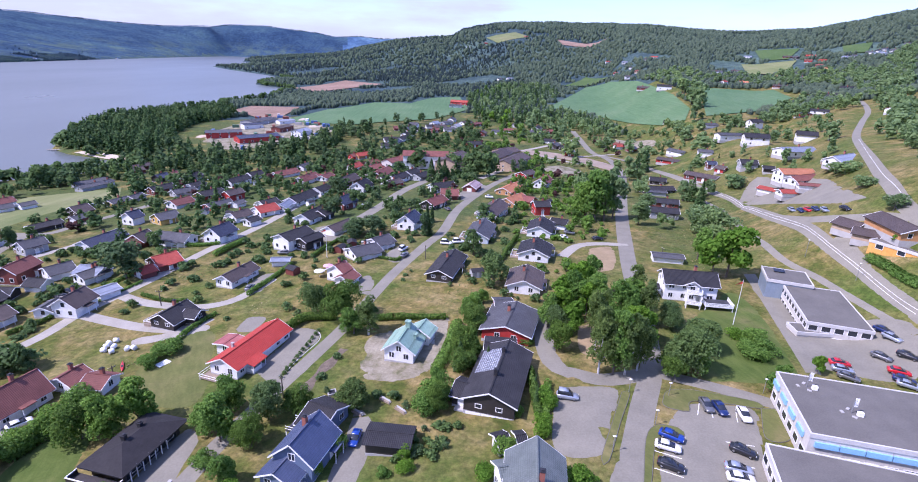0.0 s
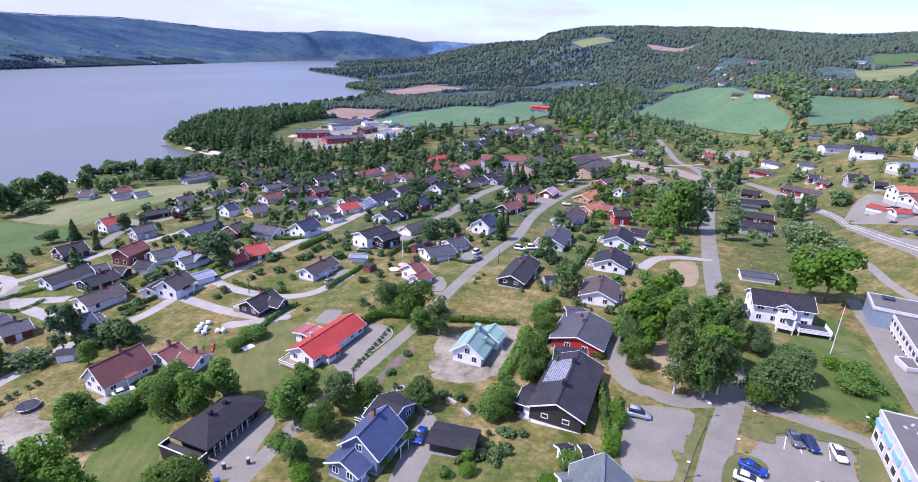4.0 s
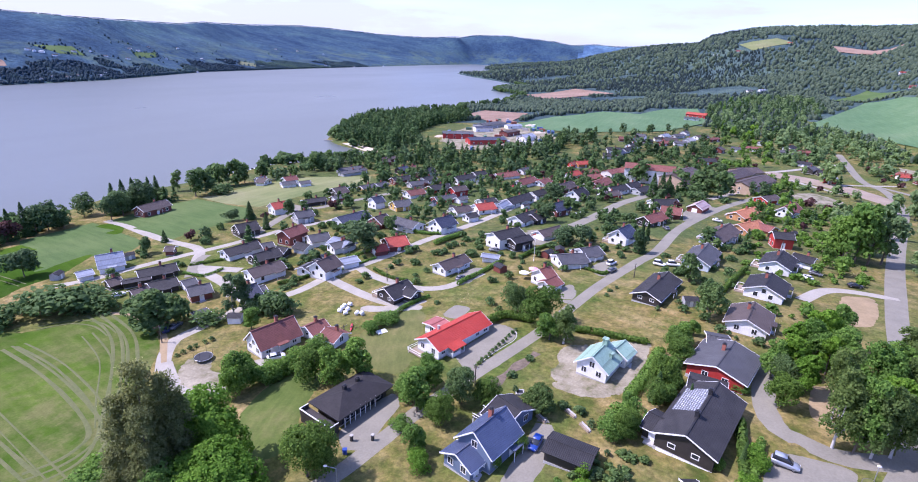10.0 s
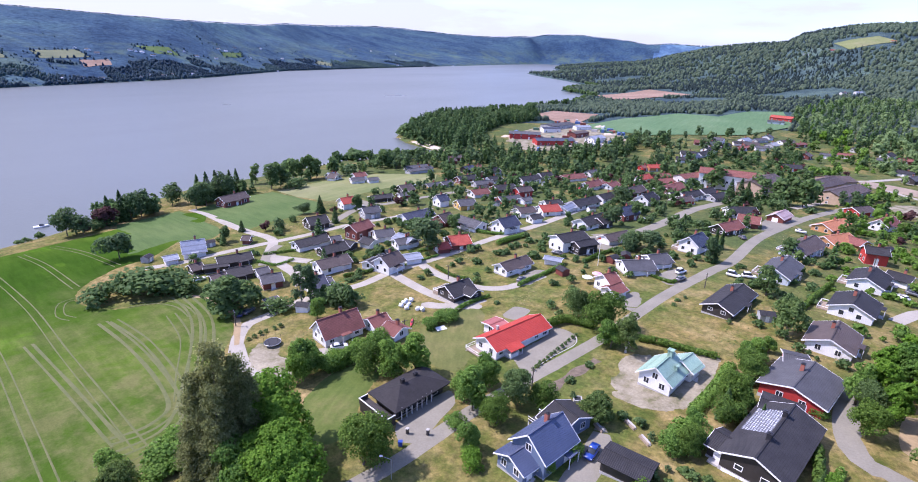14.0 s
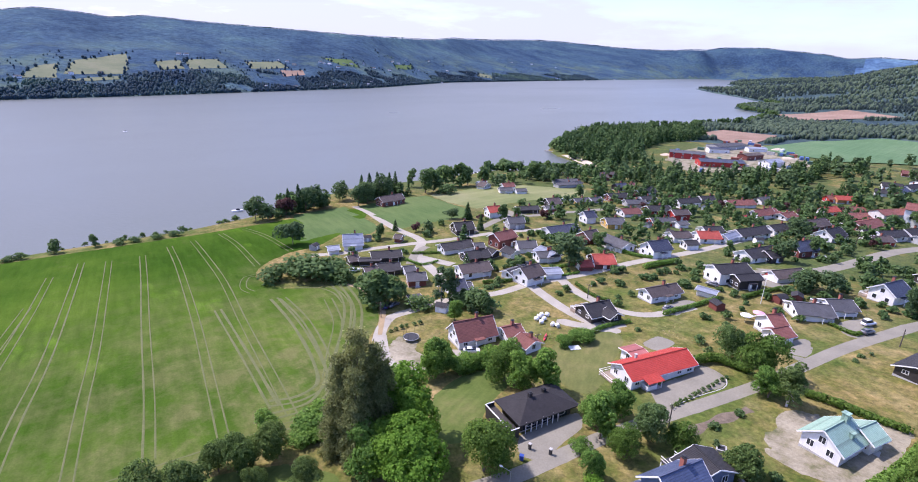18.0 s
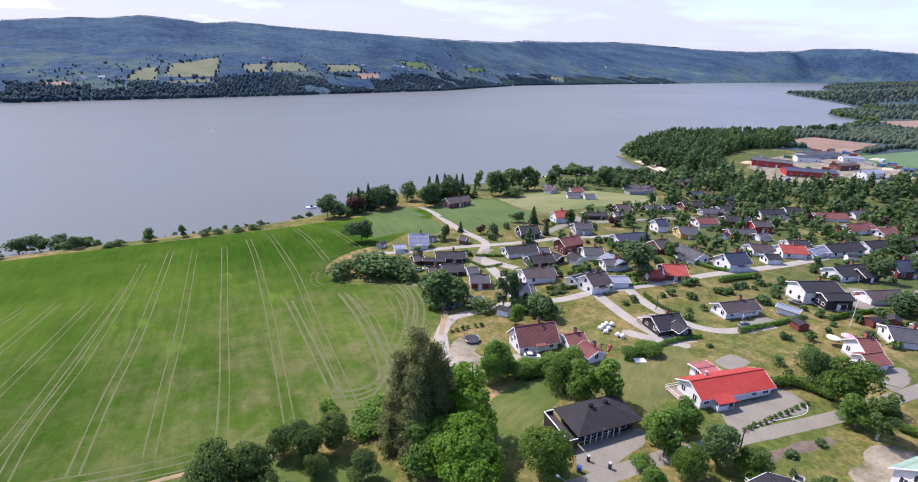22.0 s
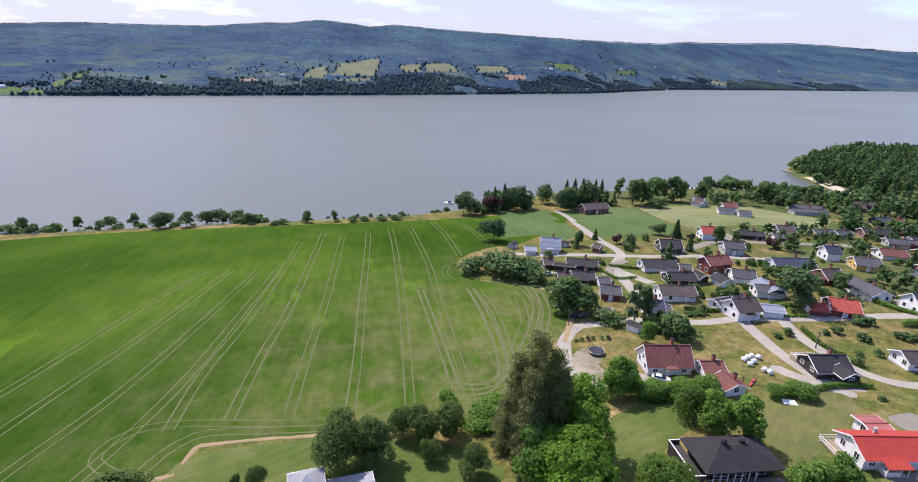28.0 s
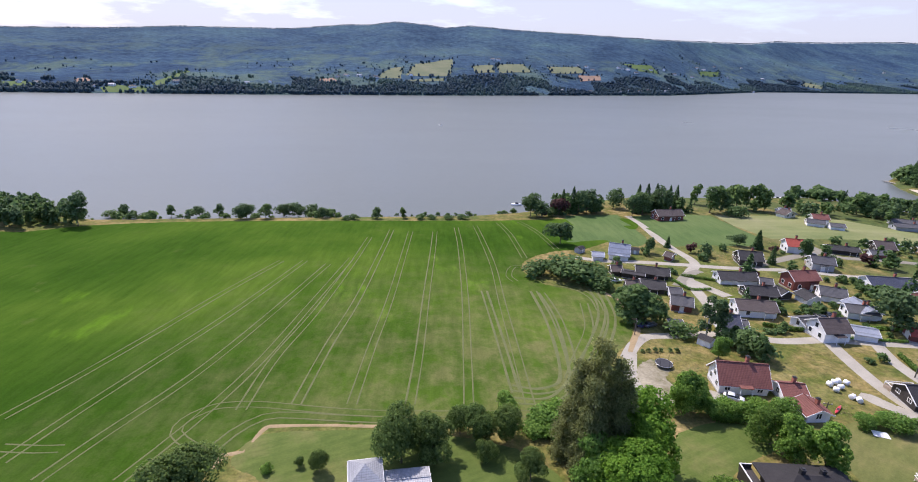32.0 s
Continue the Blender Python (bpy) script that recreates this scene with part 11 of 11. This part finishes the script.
# sheds and cars beside the houses
near_homes = [tuple(p) for p in BUILT if 120 < math.hypot(*p) < 330 and p[0] < 60]
home_rng = np.random.default_rng(5)
lanes = [o for o in scene.objects if o.name.startswith("road") and o.parent is None]
placed = 0
for k in home_rng.permutation(len(near_homes)):
    a = home_rng.uniform(0, 6.28)
    sx, sy = near_homes[k][0] + 9.5 * math.cos(a), near_homes[k][1] + 9.5 * math.sin(a)
    if np.min((BUILT[:, 0] - sx) ** 2 + (BUILT[:, 1] - sy) ** 2) < 64 or on_patch(np.array([sx]), np.array([sy]), PATHS + FIELDS)[0]:
        continue
    placed += 1
    if placed > 52:
        break
    if placed % 5 < 3:
        hue = ("W", "V", "G", "K", "B")[placed % 5]
        ob = thing("shed", sx, sy, float(ground(sx, sy)), float(home_rng.uniform(0, 180)), "small garden shed with a low dark roof", "shed", "garden sheds")
        part("wall", shared(("shedw", hue), lambda: mesh_of("wall", *gable_body(3.2, 2.6, 1.9, 0.4), WALLS[hue])), ob)
        part("roof", shared("shedr", lambda: mesh_of("roof", [(-1.8, -1.6, 1.78), (1.8, -1.6, 1.78), (1.8, 0, 2.5), (-1.8, 0, 2.5), (1.8, 1.6, 1.78), (-1.8, 1.6, 1.78)], [(0, 1, 2, 3), (3, 2, 4, 5)], ROOFS["k"])), ob)
        part("door", shared("shedd", lambda: boxes("door", [(-.4, .4, -.04, .02, 0.05, 1.8)], MAT_TRIM)), ob, pose(0, -1.3, 0))
    else:
        hue = ("white", "grey", "navy", "silver", "red", "black")[placed % 6]
        car(sx, sy, float(home_rng.uniform(0, 360)), hue, hue + " car parked beside a village house", van=placed % 7 == 0)

# small houses scattered across the lake
def far_house(x, y, turn, wall, roof):
    ob = thing("house", x, y, float(ground(x, y)), turn, "small far house with pale walls across the lake", "house", "houses across the lake")
    ob.scale = (0.72, 0.72, 0.72)
    v, f = shared("farbody", lambda: gable_body(14.0, 9.0, 4.0, 0.5))
    part("wall", shared(("fw", wall), lambda: mesh_of("wall", v, f, WALLS[wall])), ob)
    part("roof", shared(("fr", roof), lambda: mesh_of("roof", [(-7.5, -5.2, 3.7), (7.5, -5.2, 3.7), (7.5, 0, 6.55), (-7.5, 0, 6.55), (7.5, 5.2, 3.7), (-7.5, 5.2, 3.7), (-7.5, -5.2, 3.4), (7.5, -5.2, 3.4), (7.5, 0, 6.25), (-7.5, 0, 6.25), (7.5, 5.2, 3.4), (-7.5, 5.2, 3.4)],
         [(0, 1, 2, 3), (3, 2, 4, 5), (6, 9, 8, 7), (9, 11, 10, 8), (0, 6, 7, 1), (5, 4, 10, 11), (1, 7, 8, 2), (2, 8, 10, 4), (0, 3, 9, 6), (3, 5, 11, 9)], ROOFS[roof])), ob)


far_house(-1154, 1, 47, "W", "g")
far_house(-1156, 27, 94, "W", "u")
far_house(-1184, 182, 141, "C", "k")
far_house(-1174, 136, 8, "W", "g")
far_house(-1376, 370, 55, "W", "g")
far_house(-1380, 386, 102, "W", "g")
far_house(-1375, 603, 149, "W", "u")
far_house(-1363, 623, 16, "W", "k")
far_house(-1333, 627, 63, "C", "g")
far_house(-1361, 715, 110, "W", "g")
far_house(-1352, 723, 157, "W", "g")
far_house(-1344, 733, 24, "W", "u")
far_house(-1323, 747, 71, "W", "k")
far_house(-1146, 60, 118, "W", "g")
far_house(-1142, -17, 165, "C", "g")
far_house(-994, -403, 32, "W", "g")
far_house(-1006, -382, 79, "W", "u")
far_house(-998, -349, 126, "W", "k")
far_house(-1005, -492, 173, "W", "g")
far_house(-1009, -519, 40, "W", "g")
far_house(-1048, -294, 87, "C", "g")
far_house(-1056, -178, 134, "W", "u")
far_house(-1077, -140, 1, "W", "k")
far_house(-1378, 895, 48, "W", "g")
far_house(-1402, 968, 95, "W", "g")
far_house(-1510, 1166, 142, "W", "g")
far_house(-1551, 1329, 9, "C", "u")
far_house(-1556, 1424, 56, "W", "k")
far_house(-1372, 817, 103, "W", "g")
far_house(-1399, 873, 150, "W", "g")
far_house(-1509, 1053, 17, "W", "g")
far_house(-1512, 1079, 64, "W", "u")
far_house(-1589, 1169, 111, "C", "k")
far_house(-1641, 1313, 158, "W", "g")
far_house(-1181, 649, 25, "W", "g")
far_house(-1193, 706, 72, "W", "g")
far_house(-1223, 786, 119, "W", "u")
far_house(-1378, 1157, 166, "W", "k")
far_house(-1975, 2136, 33, "C", "g")
far_house(-1945, 2259, 80, "W", "g")
far_house(-1904, 2413, 127, "W", "g")
far_house(-1139, 470, 174, "W", "u")
far_house(-1148, 502, 41, "W", "k")
far_house(-1150, 541, 88, "W", "g")
far_house(-1168, 627, 135, "C", "g")
far_house(-1184, 685, 2, "W", "g")
far_house(-1202, 763, 49, "W", "u")
far_house(-1575, 2067, 96, "W", "k")
far_house(-1552, 2080, 143, "W", "g")
far_house(-1528, 2155, 10, "W", "g")
far_house(-1544, 2246, 57, "C", "g")
far_house(-1464, 2197, 104, "W", "u")
far_house(-1562, 2466, 151, "W", "k")
far_house(-1536, 1959, 18, "W", "g")

# containers, stacks and heaps on the works yard
yard_rng = np.random.default_rng(77)
CRATES = {"rust-red": simple("rust_red_steel", (0.22, 0.06, 0.04), (0.32, 0.10, 0.06), 0.6), "blue": simple("blue_steel", (0.05, 0.11, 0.26), (0.08, 0.15, 0.32), 0.6), "white": MAT_TRIM, "grey": MAT_CONCRETE, "green": simple("green_steel", (0.06, 0.13, 0.08), (0.09, 0.18, 0.11), 0.6)}


def corrugated(name, material):
    """A six-metre steel box with folded sides."""
    x = np.linspace(-3, 3, 41)
    fold = np.where(np.arange(41) % 4 < 2, 0.0, 0.06)
    ring = [(a, -1.2 - f) for a, f in zip(x, fold)] + [(a, 1.2 + f) for a, f in zip(x[::-1], fold[::-1])]
    k = len(ring)
    V = [(a, b2, 0.1) for a, b2 in ring] + [(a, b2, 2.6) for a, b2 in ring]
    return mesh_of(name, V, [(i, (i + 1) % k, k + (i + 1) % k, k + i) for i in range(k)] + [tuple(range(k - 1, -1, -1)), tuple(range(k, 2 * k))], material)


WORKS = next(o for o in scene.objects if o.get("label", "").startswith("pale gravel works"))
works_at = np.array([v.co[:] for v in WORKS.data.vertices])
for k in range(46):
    px, py, pz = works_at[int(yard_rng.integers(len(works_at)))]
    if np.min((BUILT[:, 0] - px) ** 2 + (BUILT[:, 1] - py) ** 2) < 200:
        continue
    hue = list(CRATES)[int(yard_rng.integers(5))]
    ob = thing("container", float(px), float(py), float(pz), float(yard_rng.uniform(0, 30) + 90 * (k % 2)), hue + " steel container on a gravel works yard", "container", "containers on the works yard")
    part("shell", shared(("crate", hue), lambda: corrugated("shell", CRATES[hue])), ob)
    part("door", shared(("crated", hue), lambda: boxes("door", [(3.0, 3.06, -1.15, -0.02, 0.15, 2.55), (3.0, 3.06, 0.02, 1.15, 0.15, 2.55)], CRATES[hue])), ob)


def heap(x, y, r, h, material, label):
    """A tipped heap with an uneven outline."""
    g = np.linspace(0, 2 * math.pi, 15)[:-1]
    rings = [(1.0, -0.2), (0.75, 0.3), (0.4, 0.75), (0.12, 1.0)]
    V = [(r * k * math.cos(a) * (1 + 0.18 * math.sin(3 * a + x)), r * k * math.sin(a) * (1 + 0.15 * math.cos(2 * a + y)), h * z) for k, z in rings for a in g]
    n = len(g)
    Fc = [(i * n + j, i * n + (j + 1) % n, (i + 1) * n + (j + 1) % n, (i + 1) * n + j) for i in range(3) for j in range(n)] + [tuple(range(3 * n, 4 * n))]
    ob = new("heap", mesh_of("heap", V, Fc, material, True))
    ob.matrix_world = pose(x, y, float(ground(x, y)))
    tagged(ob, label, "heap", "heaps on the works yard")


for k in range(14):
    px, py, pz = works_at[int(yard_rng.integers(len(works_at)))]
    if np.min((BUILT[:, 0] - px) ** 2 + (BUILT[:, 1] - py) ** 2) > 160:
        heap(float(px), float(py), float(yard_rng.uniform(3, 7)), float(yard_rng.uniform(1.2, 2.6)), (MAT_SAND, MAT_DIRT, MAT_CONCRETE)[k % 3], "tipped heap of sand and gravel on a works yard")

def island(outline):
    LIFT[0] += 0.003
    ob = new("planting_island", drape("planting_island", outline, MAT_MEADOW, 1.2, LIFT[0] + 0.03, sink=False))
    tagged(ob, "dry grass island with a low grey kerb", "verge", kind="structure")
    part("kerb", strip("kerb", list(outline) + [outline[0]], 0.12, MAT_FELT, 1.0, LIFT[0] + 0.06, 4), ob)


def marking(pts, width=0.14):
    tagged(new("road_marking", strip("road_marking", pts, width, MAT_LINE, 2.0, LIFT[0] + 0.02, 3)), "white painted line on asphalt", "road marking", kind="structure")


utility_pole(-31.2, 80.7, 4.8)
utility_pole(-75.9, 120.4, 4.5)
utility_pole(-10.0, 149.1, 4.3)
utility_pole(-67.9, 88.6, 2.8)
utility_pole(-106.3, 70.0, 4.5)
utility_pole(-40.7, 256.9, 7.3)
utility_pole(-143.8, 167.2, 5.3)
utility_pole(33.1, 202.4, 4.1)
utility_pole(65.5, 158.1, 3.2)
street_lamp(38.9, 80.1, 2.7)
street_lamp(33.7, 71.9, 2.8)
street_lamp(24.8, 65.1, 2.9)
street_lamp(31.9, 80.7, 2.7)
street_lamp(57.0, 82.0, 3.0)
street_lamp(101.1, 143.7, 5.1)
street_lamp(103.2, 125.7, 4.6)
street_lamp(-39.9, 48.7, 3.8, 1.6, 200)
flagpole(64.9, 109.7, 11.5)
flagpole(-41.1, 152.5, 9.8)
bale(-76.4, 98.4, 0)
bale(-74.3, 97.9, 1)
bale(-75.0, 99.8, 2)
bale(-77.0, 101.3, 3)
bale(-76.2, 102.5, 4)
bale(-76.9, 100.1, 5)
bale(-71.4, 98.8, 6)
bale(-70.1, 99.1, 7)
trampoline(-90.3, 68.1)
parasol(-39.3, 136.7, MAT_WRAP, "white")
parasol(-37.7, 140.6, MAT_PINK, "pink")
hedge([(-62.3, 101.7), (-61.4, 108.0), (-59.2, 114.4)], 1.2, 1.0, 0)
hedge([(-84.7, 127.0), (-77.2, 123.4), (-70.5, 122.5)], 1.0, 1.0, 1)
hedge([(-55.2, 125.5), (-52.6, 136.4), (-50.3, 146.0)], 1.3, 1.2, 2)
hedge([(-45.6, 153.3), (-43.5, 162.3), (-41.3, 169.6)], 1.3, 1.2, 3)
hedge([(109.0, 131.0), (109.3, 123.5), (108.9, 114.6)], 2.0, 2.0, 4)
hedge([(-18.0, 109.6), (-13.5, 109.8), (-2.6, 109.3)], 1.6, 1.6, 5)
hedge([(-78.2, 156.4), (-76.5, 163.5), (-74.7, 170.8)], 1.8, 2.2, 6)
hedge([(-38.7, 105.1), (-35.4, 110.1), (-29.0, 110.6)], 2.2, 2.0, 7)
hedge([(0.4, 106.7), (-1.2, 96.9), (-3.5, 87.6)], 1.4, 2.5, 8)
hedge([(20.5, 174.1), (16.3, 160.0), (13.3, 148.2)], 1.6, 1.2, 9)
hedge([(-103.7, 116.3), (-100.2, 126.7), (-97.2, 139.2), (-92.9, 151.5)], 0.9, 0.8, 10)
hedge([(-82.0, 71.4), (-70.1, 66.6), (-68.9, 72.3)], 1.6, 1.6, 11)
hedge([(-95.9, 118.3), (-93.3, 127.0), (-90.2, 135.9)], 0.8, 0.7, 12)
hedge([(14.6, 86.5), (14.6, 77.5), (14.7, 70.6)], 1.8, 1.4, 13)
hedge([(17.4, 82.6), (16.1, 75.8), (14.7, 68.5)], 1.4, 1.2, 14)
hedge([(-24.1, 150.7), (-18.6, 148.2), (-17.3, 154.3)], 1.0, 1.0, 15)
hedge([(-140.3, 103.5), (-132.6, 104.1), (-131.5, 110.5)], 0.9, 0.8, 16)
hedge([(-105.0, 107.2), (-101.0, 113.2), (-100.2, 123.7)], 1.2, 1.0, 17)
hedge([(-97.3, 167.1), (-89.2, 166.6), (-82.6, 168.3)], 1.4, 1.6, 18)
hedge([(-144.7, 109.4), (-140.5, 114.5), (-135.2, 121.6)], 1.0, 1.0, 19)
jetty(-319.5, 399.2, -301.5, 401.1, 2.4)
jetty(-272.3, 258.7, -271.0, 274.5, 2.0)
jetty(-266.3, 245.0, -273.4, 262.6, 2.0)
jetty(-262.9, 85.8, -256.0, 89.6, 1.6)
jetty(-285.1, 301.8, -276.1, 315.2, 2.0)
boat(-277.2, 264.6, 40)
boat(-278.1, 268.9, 63)
boat(-278.7, 273.6, 86)
boat(-279.3, 278.3, 49)
boat(-266.7, 256.0, 72)
boat(-267.2, 260.3, 95)
boat(-265.9, 249.8, 58)
boat(-268.7, 266.3, 81)
boat(-286.6, 306.7, 44)
boat(-285.4, 310.7, 67)
boat(-283.5, 315.4, 90)
boat(-274.4, 310.5, 53)
boat(-278.5, 93.7, 70)
boat(-613.7, 106.2, 20)
island([(37.0, 77.9), (39.1, 81.4), (43.2, 82.2), (49.6, 80.8), (54.5, 79.0), (54.1, 77.3), (48.4, 78.3), (42.3, 78.6), (40.9, 75.7), (37.4, 76.6)])
island([(27.4, 58.2), (31.1, 68.5), (33.9, 71.7), (37.2, 71.3), (37.6, 69.3), (34.9, 69.6), (32.2, 67.3), (28.4, 58.2)])
island([(30.6, 80.6), (32.0, 80.4), (27.9, 71.9), (23.8, 63.2), (22.8, 63.7), (26.5, 71.8)])
island([(54.1, 77.3), (57.4, 76.7), (54.9, 69.6), (50.8, 69.4)])
marking([(31.4, 65.7), (35.1, 64.1)])
marking([(30.2, 62.0), (33.9, 60.3)])
marking([(43.7, 78.3), (41.9, 74.7)])
marking([(45.4, 77.8), (44.3, 74.2)])
marking([(49.5, 77.0), (48.0, 73.2)])
marking([(42.1, 64.0), (45.5, 62.7)])
marking([(43.7, 68.3), (47.9, 67.5)])
marking([(104.2, 107.4), (106.2, 126.8), (108.7, 150.6), (116.9, 185.2), (127.0, 232.4), (124.9, 265.8)], 0.07)
marking([(103.1, 106.4), (105.4, 126.1), (107.9, 149.5), (115.2, 182.6), (125.7, 230.3), (123.5, 263.1)], 0.07)
marking([(127.2, 146.7), (141.5, 175.0), (171.2, 224.9), (195.1, 262.7)], 0.09)
